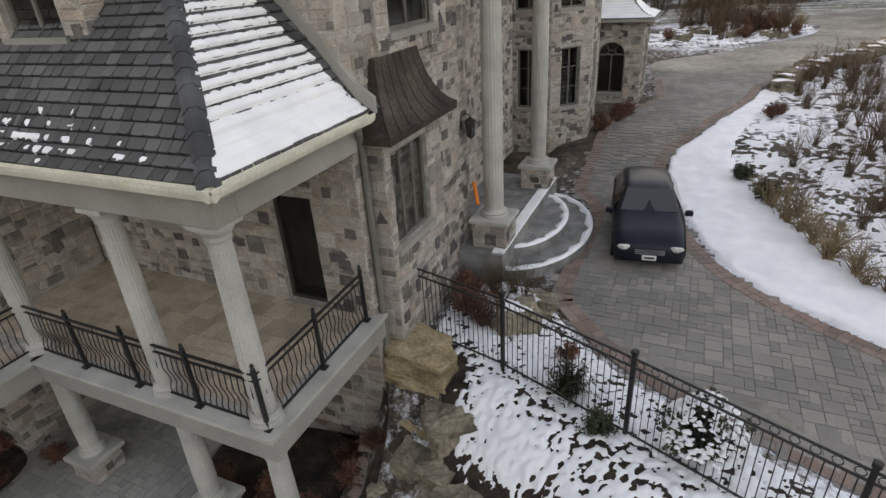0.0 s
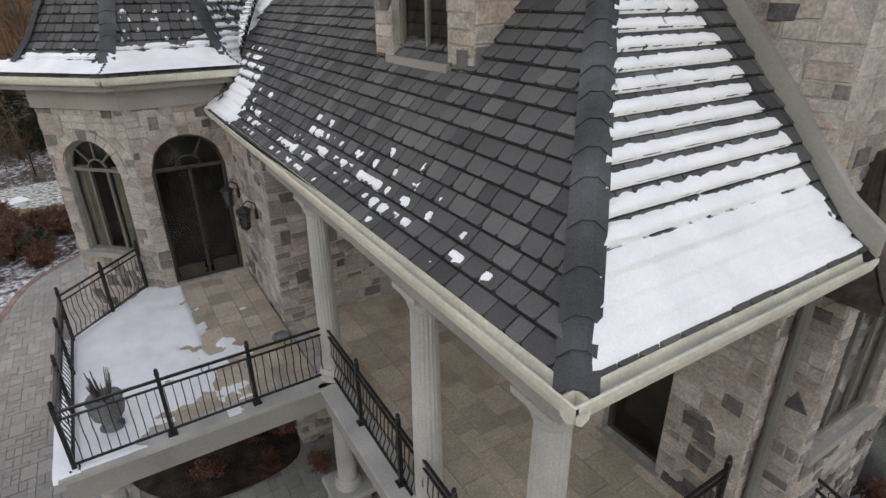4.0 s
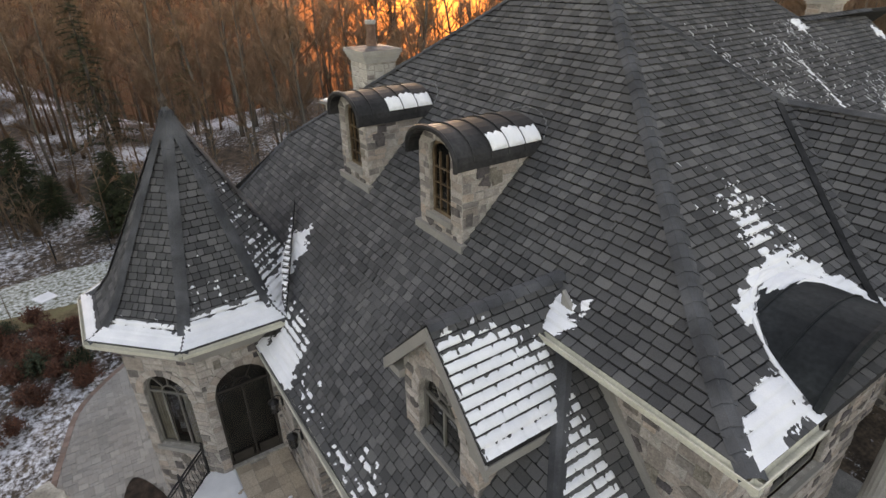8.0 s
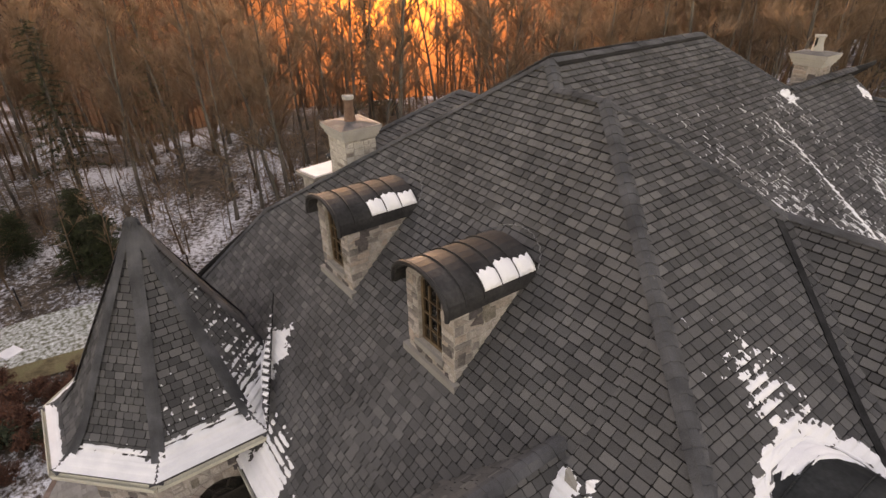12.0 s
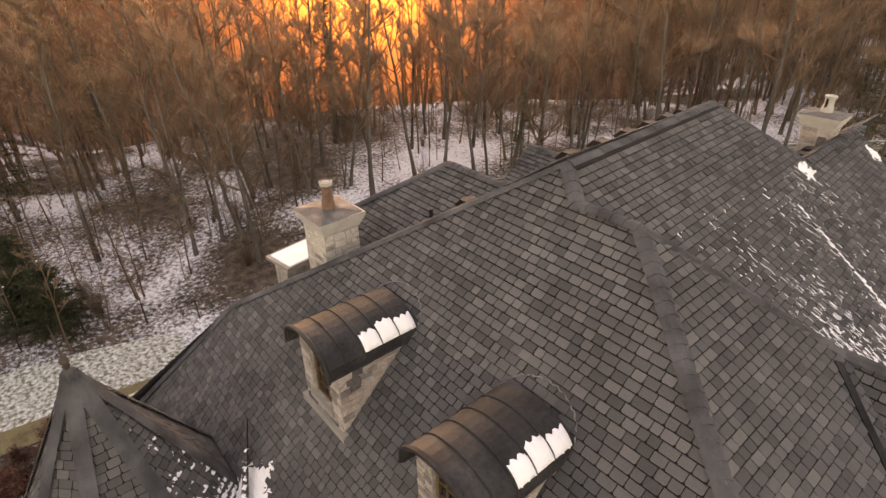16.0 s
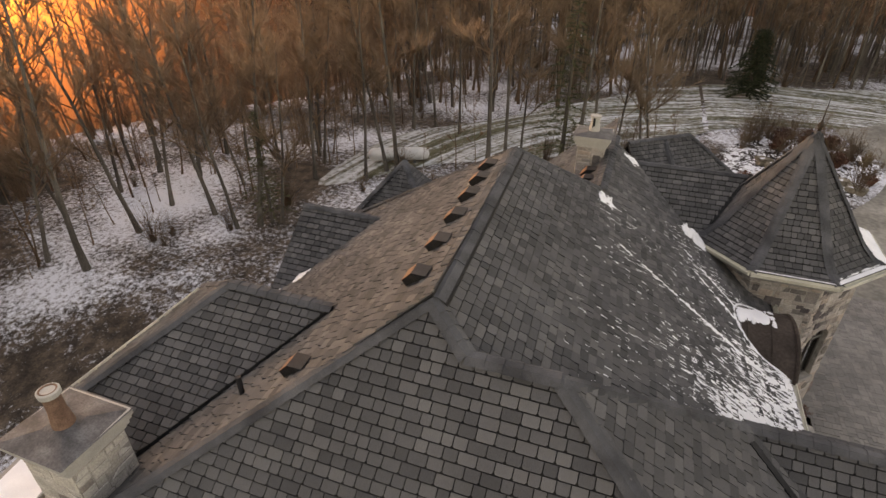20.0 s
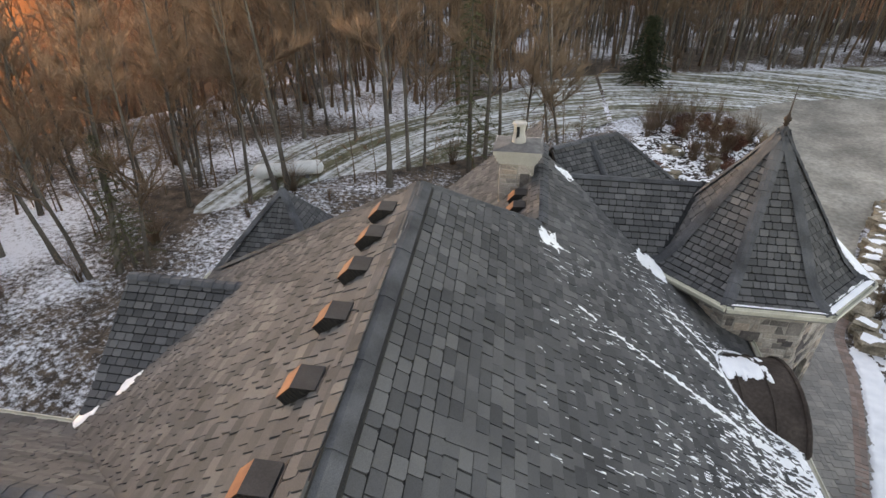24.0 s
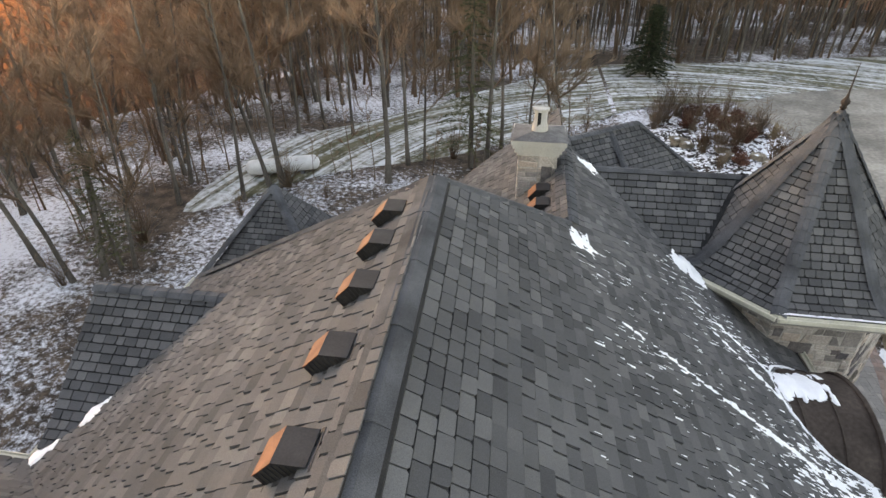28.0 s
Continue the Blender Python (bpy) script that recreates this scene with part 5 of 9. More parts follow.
MAT_CROWN = material("weathered_crown", [(0.3, (0.085, 0.085, 0.088)), (0.7, (0.15, 0.15, 0.155))], 0.7, 3, 30, 0.2, grain=0.3, specular=0.2)
MAT_POT = material("clay_pot", [(0.3, (0.16, 0.085, 0.06)), (0.7, (0.24, 0.14, 0.10))], 0.8, 4, 50, 0.3)
chimney(-18.9, 9.66, 0.55, 0.50, 10.8, 13.42, 0.75, MAT_POT, "brown clay chimney pot")
chimney(-12.33, 23.25, 0.40, 0.38, 12.3, 14.70, 0.50, MAT_COLUMN, "pale chimney pot with a dark slot", 0.17, MAT_STONE)
# solid dark bar on the pot, coloured as the slot's shaded opening
m = Mesh()
obox(m, (-12.36, 23.115, 14.98), (0.07, 0.02, 0.30))
part("pot_slot", m, MAT_VALLEY, house, "dark bar on the chimney pot for its slot's shade")
# dark panel laid on the chimney for the shade inside its niche
m = Mesh()
prism(m, [(-12.23, 22.835), (-12.01, 22.835), (-12.01, 22.86), (-12.23, 22.86)], 13.62, 14.05)
part("chimney_niche", m, MAT_DARKSTONE, house, "dark panel painted as the chimney's shaded niche")
m = Mesh()  # small flat porch roof beside the chimney
obox(m, (-20.4, 9.3, 11.55), (1.1, 1.5, 0.10), 0.15)
part("flat_roof", m, MAT_TRIM, house)
m = Mesh()
obox(m, (-20.35, 9.3, 11.62), (0.95, 1.3, 0.05), 0.15, 0.02)
part("snow_patch", m, MAT_SNOW, house, "white snow on the small flat roof")
m = Mesh()
box(m, -20.8, -20.0, 8.7, 9.9, 8.0, 11.5)
part("wall", m, MAT_MORTAR, house)


# roof vents and a soil pipe
def roof_vent(facet, x, y):
    """A hooded vent: a plate rising from uphill to a crease, a front plate falling to a lip, mesh in the open ends."""
    n, u = facet.n, facet.u
    hw, l0, lc, l1 = 0.17, -0.25, -0.01, 0.20
    s = facet.slope(facet.d(x, y))
    up = Vector((-n.x * s, -n.y * s, 1)).normalized()
    o = Vector((x, y, facet.z(x, y) + 0.03))
    al = Vector((n.x, n.y, s)).normalized()
    ac = Vector((u.x, u.y, 0))

    def at(a, c, h):
        return o + al * a + ac * c + up * h

    def plate(a0, h0, a1, h1):
        q = [at(a0, -hw, h0), at(a0, hw, h0), at(a1, hw, h1), at(a1, -hw, h1)]
        return Mesh().add(q + [p - up * 0.008 for p in q], [(0, 1, 2, 3), (7, 6, 5, 4), (0, 4, 5, 1), (1, 5, 6, 2), (2, 6, 7, 3), (3, 7, 4, 0)])

    vent = part("roof_vent", plate(lc, 0.175, l1, 0.015), MAT_VENT, house, "black metal roof vent, sunset reflection painted copper-brown on its front plate")
    part("front_plate", plate(l0, 0.135, lc, 0.175), MAT_SUNSET_PLATE, vent, "copper-brown front plate with the sunset reflection in its colour")
    m = Mesh()
    f = [at(l0 - 0.03, -hw - 0.03, -0.012), at(l1 + 0.03, -hw - 0.03, -0.012), at(l1 + 0.03, hw + 0.03, -0.012), at(l0 - 0.03, hw + 0.03, -0.012)]
    m.add(f + [p + up * 0.006 for p in f], [(4, 5, 6, 7), (0, 1, 5, 4), (1, 2, 6, 5), (2, 3, 7, 6), (3, 0, 4, 7)][::-1])
    part("base_flange", m, MAT_VENT, vent)
    for sd in (-1, 1):
        c = sd * (hw - 0.01)
        part("end_screen", Mesh().add([at(l0, c, 0.0), at(l1, c, 0.0), at(l1, c, 0.015), at(lc, c, 0.165), at(l0, c, 0.125)], [(0, 1, 2, 3, 4)]), MAT_MESH, vent)
        m = Mesh()
        for k in range(8):
            a = l0 + 0.03 + (lc - l0 + 0.09) * k / 7
            h = 0.125 + (a - l0) / (lc - l0) * 0.04 if a < lc else 0.165 * (1 - (a - lc) / (l1 - lc))
            tube(m, at(a, c + sd * 0.006, 0.0), at(a, c + sd * 0.006, h - 0.01), 0.005, 0.005, 4)
        part("grille", m, MAT_VENT, vent)
    part("mouth_screen", Mesh().add([at(l0 + 0.01, -hw, 0.0), at(l0 + 0.01, hw, 0.0), at(l0 + 0.01, hw, 0.125), at(l0 + 0.01, -hw, 0.125)], [(0, 1, 2, 3)]), MAT_MESH, vent)


MAT_MESH = material("vent_mesh", [(0.3, (0.014, 0.012, 0.011)), (0.7, (0.03, 0.026, 0.022))], 0.7, 20, 120, 0.5)
# copper-brown base colour holds the sunset's reflection on the vents' west plates
MAT_SUNSET_PLATE = material("copper_plate", [(0.3, (0.15, 0.06, 0.033)), (0.7, (0.21, 0.09, 0.05))], 0.6, 5, 60, 0.15, grain=0.2, specular=0.2)
MAT_VENT = material("vent_metal", [(0.3, (0.022, 0.022, 0.024)), (0.7, (0.034, 0.034, 0.036))], 0.65, 3, 50, 0.1, grain=0.2, specular=0.2)
fw = FACETS["west_main"]
for y in (18.25, 17.38, 16.45, 15.38, 14.24, 13.05):
    roof_vent(fw, -14.05 - 0.05 * (y - 13.0), y)
roof_vent(fw, -15.6, 11.5)
for y in (21.65, 22.3):
    roof_vent(FACETS["north_wing_west"], -12.2, y)
m = Mesh()
x, y = -16.8, 11.35
tube(m, (x, y, fw.z(x, y) - 0.1), (x, y, fw.z(x, y) + 0.42), 0.05, 0.05, 10)
part("soil_pipe", m, MAT_VENT, house, "black vent pipe")


# arched copper roofs over the east windows, and the bay window
def east_barrel(cy, half, xf, xb, zs, crown, label, metal, slope):
    n = 14
    prof = [(cy - half * math.cos(math.pi * k / n), zs + crown * math.sin(math.pi * k / n) ** 0.85) for k in range(n + 1)]
    m = Mesh()
    v = [(x, y, z) for x in (xf, xb) for y, z in prof] + [(x, cy + (y - cy) * 0.95, z - 0.06) for x in (xf, xb) for y, z in prof]
    k = n + 1
    f = [(i, i + 1, k + i + 1, k + i) for i in range(n)] + [(2 * k + i, 3 * k + i, 3 * k + i + 1, 2 * k + i + 1) for i in range(n)] + [(i, 2 * k + i, 2 * k + i + 1, i + 1) for i in range(n)]
    f += [(0, k, 3 * k, 2 * k), (n, 2 * k + n, 3 * k + n, k + n)]
    m.add(v, f)
    roof = part("barrel_roof", m, metal, house, label)
    for j in (0.34, 0.67):
        x = xf + (xb - xf) * j
        mm = Mesh()
        path_tube(mm, [(x, y, z + 0.012) for y, z in prof], 0.014, 5)
        part("seam", mm, metal, roof)
    mm = Mesh()
    path_tube(mm, [(xf, y, z) for y, z in prof], 0.055, 6)
    part("front_roll", mm, metal, roof)
    line, rim = [], []
    for q in range(73):  # flashing that wavers along the joint with the shingles
        ang = math.pi * (0.05 + 0.90 * q / 72)
        y, z = cy - half * math.cos(ang), zs + crown * math.sin(ang) ** 0.85
        lo, hi = xb - 3.0, xf
        for _ in range(24):
            x = (lo + hi) / 2
            lo, hi = (lo, x) if slope.z(x, y) < z else (x, hi)
        if xb - 0.4 < x < xf - 0.1:
            line.append((x + 0.02 + 0.02 * math.sin(q * 1.5), y, z + 0.014))
            rim.append((x - 0.05, y, slope.z(x - 0.05, y) + 0.02))
    mm = Mesh()
    path_tube(mm, line, 0.016, 5)
    part("joint_flashing", mm, MAT_LEAD, roof, "wavy grey flashing strip")
    mm = Mesh()
    path_tube(mm, rim, [0.020 + 0.022 * abs(math.sin(i * 0.37 + cy)) for i in range(len(rim))], 6)
    part("snow_rim", mm, MAT_SNOW, roof, "thin line of snow along the joint", smooth=True)


east_barrel(9.60, 1.42, -4.45, -6.25, 10.20, 1.14, "dark copper barrel roof with standing seams", MAT_DARKCOPPER, FACETS["east_hip"])
OPB = (1.35, 1.8, 8.0, 10.35, 0.5)
_, P, _ = wall_panel((-4.76, 8.20), (-4.76, 11.0), 7.6, 10.3, [OPB], house, singles=40, seed=61, top=lambda u: 10.2 + 0.98 * math.sqrt(max(0, 1 - ((u - 1.4) / 1.41) ** 2)), thick=0.25, name="dormer_wall")
window(P, OPB, house, columns=2)
east_barrel(19.85, 1.45, -6.20, -7.95, 9.85, 1.30, "brown copper barrel roof with standing seams", MAT_COPPER, FACETS["east_main"])
wall_panel((-6.5, 18.5), (-6.5, 21.2), 2.0, 9.85, [(1.35, 1.4, 7.6, 9.3, 0.5)], house, seed=62, top=lambda u: 9.85 + 1.1 * math.sqrt(max(0, 1 - ((u - 1.35) / 1.36) ** 2)), name="dormer_wall", singles=0)

# square bay with a flared copper roof
BAY = [(-4.85, 7.55), (-4.48, 7.55), (-4.48, 9.78), (-4.85, 9.78)]
for k, (p, q) in enumerate(zip(BAY, BAY[1:])):
    L = (Vector(q) - Vector(p)).length
    ops = [(0.90, 1.40, 4.40, 6.20, 0.0)] if k == 1 else []
    _, P, _ = wall_panel(p, q, 1.5, 6.46, ops, house, singles=60 if k == 1 else 14, seed=70 + k, thick=0.2, name="bay_wall")
    for op in ops:
        window(P, op, house, columns=3, rows=0, name="bay_window", deep=0.08)
m = Mesh()
lv = [(0.00, 6.46), (0.00, 6.58), (0.10, 6.64), (0.24, 6.78), (0.36, 6.98), (0.46, 7.22), (0.53, 7.48), (0.565, 7.68)]
rows = []
for e, z in lv:
    rows.append([(-4.846, 7.28 + e * 1.25, z), (-4.18 - e, 7.28 + e * 1.25, z), (-4.18 - e, 10.05 - e * 0.85, z), (-4.846, 10.05 - e * 0.85, z)])
v = [p for r_ in rows for p in r_]
f = [(k * 4 + i, k * 4 + i + 1, k * 4 + 4 + i + 1, k * 4 + 4 + i) for k in range(len(lv) - 1) for i in range(3)] + [(0, 3, 2, 1), tuple(len(v) - 4 + i for i in range(4))]
m.add(v, f)
bay_roof = part("bay_roof", m, MAT_COPPER, house, "brown copper bay roof with curved seams")
for i in range(3):
    n = 7 if i == 1 else 2
    for k in range(n + 1):
        s = k / n
        mm = Mesh()
        path_tube(mm, [Vector(r_[i]).lerp(Vector(r_[i + 1]), s) + Vector((0.004, 0, 0.004)) for r_ in rows[1:]], 0.011, 4)
        part("seam", mm, MAT_COPPER, bay_roof)
m = Mesh()
path_tube(m, [(-4.62, 7.10, 6.95), (-4.62, 7.10, 6.72), (-4.74, 7.30, 6.52), (-4.76, 7.36, 6.30), (-4.76, 7.36, 2.4)], 0.062, 8)
part("downspout", m, MAT_FRAME, house)
m = Mesh()
path_tube(m, [(-6.8, 22.4, 10.2), (-6.8, 22.4, 1.9)], 0.055, 8)
part("downspout", m, MAT_FRAME, house)

# pavilion and garage walls beyond the turret
m = Mesh()
prism(m, [(-9.75, 26.9), (-4.98, 30.6), (-7.84, 34.2), (-12.5, 30.45)], 1.4, 9.5)
part("wall", m, MAT_STONE, house)
for cx, cy, hx, hy, z1, openings in ((-3.85, 30.1, 1.42, 1.42, 6.25, True), (-9.15, 36.2, 4.9, 4.6, 6.6, False)):
    Q = [(cx - hx, cy - hy), (cx + hx, cy - hy), (cx + hx, cy + hy), (cx - hx, cy + hy)]
    for k in range(4):
        p, q = Q[k], Q[(k + 1) % 4]
        L = (Vector(q) - Vector(p)).length
        ops = [(L / 2, 1.3, 2.9, 4.7, 0.6)] if openings and k < 2 else []
        _, P, _ = wall_panel(p, q, 1.4, z1, ops, house, singles=0, seed=130 + k)
        for op in ops:
            window(P, op, house, columns=2)
    m = Mesh()
    e = 0.42
    box(m, cx - hx - e, cx + hx + e, cy - hy - e, cy + hy + e, z1 - 0.06, z1 + 0.08)
    part("soffit", m, MAT_TRIM, house)


# wall lanterns
MAT_SMOKED = material("smoked_glass", [(0.3, (0.02, 0.019, 0.017)), (0.7, (0.04, 0.037, 0.032))], 0.12, 6, 30, 0.1, grain=0.2, specular=0.7)


def lantern(x, y, z, out):
    o = Vector((*out, 0)).normalized()
    t = thing("wall_lantern", "black iron wall lantern on a curled bracket", "lamp", at=(x, y, z))
    m = Mesh()
    c = Vector((x, y, z)) + o * 0.26
    path_tube(m, [Vector((x, y, z + 0.05)), Vector((x, y, z + 0.28)) + o * 0.04, Vector((x, y, z + 0.36)) + o * 0.16, c + Vector((0, 0, 0.30))], 0.014, 6)
    obox(m, (x + o.x * 0.01, y + o.y * 0.01, z + 0.08), (0.1, 0.1, 0.2))
    part("bracket", m, MAT_IRON, t)
    m = Mesh()
    lathe(m, [(0.02, 0.28), (0.14, 0.20), (0.15, 0.18), (0.13, 0.17)][::-1] + [(0.01, 0.3)], c, 8)
    part("lantern_cap", m, MAT_IRON, t)
    m = Mesh()
    lathe(m, [(0.03, -0.22), (0.09, -0.17), (0.10, -0.15)], c, 8)
    part("lantern_base", m, MAT_IRON, t)
    for k in range(6):
        a = math.pi * k / 3
        m = Mesh()
        tube(m, c + Vector((0.095 * math.cos(a), 0.095 * math.sin(a), -0.16)), c + Vector((0.13 * math.cos(a), 0.13 * math.sin(a), 0.18)), 0.009, 0.009, 4)
        part("bar", m, MAT_IRON, t)
    m = Mesh()
    lathe(m, [(0.08, -0.15), (0.115, 0.17)], c, 6)
    part("lamp_glass", m, MAT_SMOKED, t)


lantern(-14.55, 4.12, 5.15, (0, -1))
lantern(-13.1, 4.12, 5.15, (0, -1))
lantern(-4.85, 11.75, 5.55, (1, 0))
lantern(-7.2, 7.18, 5.4, (0, -1))

# urn with a dry plant on the terrace
urn = thing("stone_urn", "grey carved stone urn with a dry plant", "urn", at=(-10.75, 1.05, 3.19))
m = Mesh()
lathe(m, [(0.17, 0.0), (0.17, 0.05), (0.09, 0.09), (0.10, 0.14), (0.21, 0.26), (0.24, 0.40), (0.22, 0.50), (0.25, 0.54), (0.24, 0.57), (0.20, 0.55)], (-10.75, 1.05, 3.19), 20)
part("bowl", m, MAT_LEAD, urn, smooth=True)
m = Mesh()
for k in range(26):
    a, h = rng.uniform(0, 6.28), rng.uniform(0.25, 0.5)
    path_tube(m, [(-10.75 + 0.08 * math.cos(a), 1.05 + 0.08 * math.sin(a), 3.72), (-10.75 + 0.16 * math.cos(a), 1.05 + 0.16 * math.sin(a), 3.72 + h)], [0.02, 0.006], 4)
part("dry_plant", m, MAT_BARK, urn)
drain = thing("floor_drain", "round metal drain cover set in the terrace tiles", "drain", at=(-11.78, 3.9, 3.195))
m = Mesh()
lathe(m, [(0.16, 0.0), (0.16, 0.05), (0.11, 0.06), (0.10, 0.02)], (-11.78, 3.9, 3.19), 20)
part("ring", m, MAT_LEAD, drain)


# ---- ground ----
def smooth(a, b, x):
    t = min(max((x - a) / (b - a), 0.0), 1.0)
    return t * t * (3 - 2 * t)


FENCE = [(-4.80, 8.42), (-2.55, 7.80), (-0.22, 6.86), (2.45, 5.70), (6.0, 4.2)]
FD = Vector((7.15, -2.75)).normalized()


def fence_side(x, y):
    """Metres north of the fence's line."""
    return -FD.y * (x + 4.70) + FD.x * (y - 8.45)


def ground_z(x, y):
    e = smooth(-5.0, -4.82, x)
    s = fence_side(x, y)
    east = 2.15 * smooth(-3.6, -0.3, s) - 0.35 * smooth(0.4, 2.6, s) + 0.65 * smooth(18.5, 27, y)
    west = 2.2 * smooth(9.0, 27.0, y)
    d = math.hypot(x + 12, y - 18)
    toward = ((x + 12) * SUN_DIR.x + (y - 18) * SUN_DIR.y) / max(d, 1.0)
    # ground drops sunward so more of the painted backdrop glow shows
    far = 1.5 * smooth(70, 160, d) - 24.0 * smooth(50, 122, d) * smooth(0.72, 0.97, toward)
    bumps = 0.12 * noise.noise(Vector((x * 0.15, y * 0.15, 0.0))) * smooth(22, 40, math.hypot(x + 12, y - 12))
    return east * e + west * (1 - e) + far + bumps - 0.03


def ground_material():
    """Leaf litter with patches of thin snow."""
    m = material("forest_floor", [(0.25, (0.045, 0.034, 0.026)), (0.5, (0.085, 0.062, 0.045)), (0.75, (0.13, 0.098, 0.072))], 0.95, 1.3, 9, 0.9, grain=0.5, height=0.05)
    nt = m.node_tree
    n, link = nt.nodes, nt.links.new
    geo = n.new("ShaderNodeNewGeometry")
    a, b = n.new("ShaderNodeTexNoise"), n.new("ShaderNodeTexNoise")
    a.inputs["Scale"].default_value, a.inputs["Detail"].default_value = 0.10, 3
    b.inputs["Scale"].default_value, b.inputs["Detail"].default_value, b.inputs["Roughness"].default_value = 3.2, 8, 0.8
    for t in (a, b):
        link(geo.outputs["Position"], t.inputs["Vector"])
    add = n.new("ShaderNodeMath")
    add.operation = "MULTIPLY_ADD"
    add.inputs[1].default_value = 0.9
    link(a.outputs["Fac"], add.inputs[0])
    link(b.outputs["Fac"], add.inputs[2])
    mr = n.new("ShaderNodeMapRange")
    mr.inputs["From Min"].default_value, mr.inputs["From Max"].default_value = 0.945, 1.09
    link(add.outputs[0], mr.inputs["Value"])
    mix = n.new("ShaderNodeMix")
    mix.data_type = "RGBA"
    bsdf = n["Principled BSDF"]
    old = bsdf.inputs["Base Color"].links[0].from_socket
    link(mr.outputs[0], mix.inputs["Factor"])
    link(old, mix.inputs["A"])
    mix.inputs["B"].default_value = (0.74, 0.77, 0.82, 1)
    link(mix.outputs["Result"], bsdf.inputs["Base Color"])
    return m


MAT_FLOOR = ground_material()
MAT_GRASS = material("winter_grass", [(0.25, (0.13, 0.125, 0.075)), (0.4, (0.26, 0.27, 0.20)), (0.52, (0.50, 0.53, 0.50)), (0.7, (0.68, 0.71, 0.71))], 0.95, 4.5, 36, 0.8, grain=0.4, height=0.04)
MAT_MULCH = material("mulch", [(0.3, (0.020, 0.014, 0.011)), (0.7, (0.055, 0.036, 0.026))], 0.95, 3, 25, 1.0, grain=0.5, height=0.04)
MAT_GRAVEL = material("drive_paving", [(0.25, (0.20, 0.19, 0.165)), (0.5, (0.27, 0.255, 0.22)), (0.75, (0.34, 0.32, 0.28))], 0.9, 0.25, 3.5, 0.4, grain=0.3)
MAT_BRICK = material("red_paver", [(0, (0.23, 0.158, 0.132)), (0.3, (0.265, 0.185, 0.155)), (0.6, (0.205, 0.155, 0.135)), (0.8, (0.285, 0.21, 0.18))], 0.85, 1, 40, 0.4, pick=True, grain=0.3)

MAT_JOINT = material("joint_sand", [(0.3, (0.17, 0.162, 0.148)), (0.7, (0.24, 0.23, 0.21))], 0.95, 2, 40, 0.5, grain=0.3)
MAT_COURT = material("court_paver", [(0, (0.285, 0.28, 0.265)), (0.25, (0.315, 0.308, 0.29)), (0.5, (0.345, 0.335, 0.312)), (0.75, (0.30, 0.292, 0.272)), (0.9, (0.25, 0.245, 0.232))], 0.85, 0.35, 50, 0.4, pick=True, grain=0.3)
N = 150
steps = [math.copysign(abs(k / N) ** 2.6, k) * 260 + (k / N) * 22 for k in range(-N, N + 1)]
m = Mesh()
side = 2 * N + 1
m.add([(-8 + sx, 14 + sy_, ground_z(-8 + sx, 14 + sy_)) for sy_ in steps for sx in steps], [(j * side + i, j * side + i + 1, (j + 1) * side + i + 1, (j + 1) * side + i) for j in range(side - 1) for i in range(side - 1)])
tagged(part("ground", m, MAT_FLOOR, smooth=True), "brown leaf litter under thin patchy snow round the house", "ground", kind="structure")


def inside_poly(poly, x, y):
    c = False
    for (x0, y0), (x1, y1) in zip(poly, poly[1:] + poly[:1]):
        if (y0 > y) != (y1 > y) and x < (x1 - x0) * (y - y0) / (y1 - y0) + x0:
            c = not c
    return c


def drape(m, poly, lift, cell=0.5):
    """A sheet over the ground inside a plan polygon, with its true outline."""
    xs, ys = [p[0] for p in poly], [p[1] for p in poly]
    x0, y0 = math.floor(min(xs) / cell), math.floor(min(ys) / cell)
    bm = bmesh.new()
    bm.faces.new([bm.verts.new((x, y, 0)) for x, y in poly])
    for axis, lo, hi in ((0, min(xs), max(xs)), (1, min(ys), max(ys))):
        k = math.floor(lo / cell) + 1
        while k * cell < hi:
            co, no = [0, 0, 0], [0, 0, 0]
            co[axis], no[axis] = k * cell, 1
            bmesh.ops.bisect_plane(bm, geom=bm.verts[:] + bm.edges[:] + bm.faces[:], plane_co=co, plane_no=no)
            k += 1
    bm.verts.index_update()
    m.add([(v.co.x, v.co.y, ground_z(v.co.x, v.co.y) + lift) for v in bm.verts], [tuple(v.index for v in f.verts) if f.normal.z >= 0 else tuple(v.index for v in f.verts)[::-1] for f in bm.faces])
    bm.free()


def curve(points, n=6):
    """A smooth closed outline through points."""
    out = []
    c = len(points)
    for i in range(c):
        p0, p1, p2, p3 = (Vector(points[(i + k) % c]) for k in (-1, 0, 1, 2))
        for k in range(n):
            t = k / n
            q = 0.5 * (2 * p1 + (p2 - p0) * t + (2 * p0 - 5 * p1 + 4 * p2 - p3) * t * t + (3 * p1 - p0 - 3 * p2 + p3) * t ** 3)
            out.append((q.x, q.y))
    return out if area(out) > 0 else out[::-1]


COURT = curve([(-27.5, 2.0), (-25.5, -1.2), (-22.5, -2.3), (-18.5, -2.9), (-15.0, -2.3), (-12.6, -1.4), (-11.0, -2.4), (-10.3, -6), (-4.4, -6), (-4.9, 2.0), (-5.1, 6.8), (-12, 7.0), (-21, 4.0)])
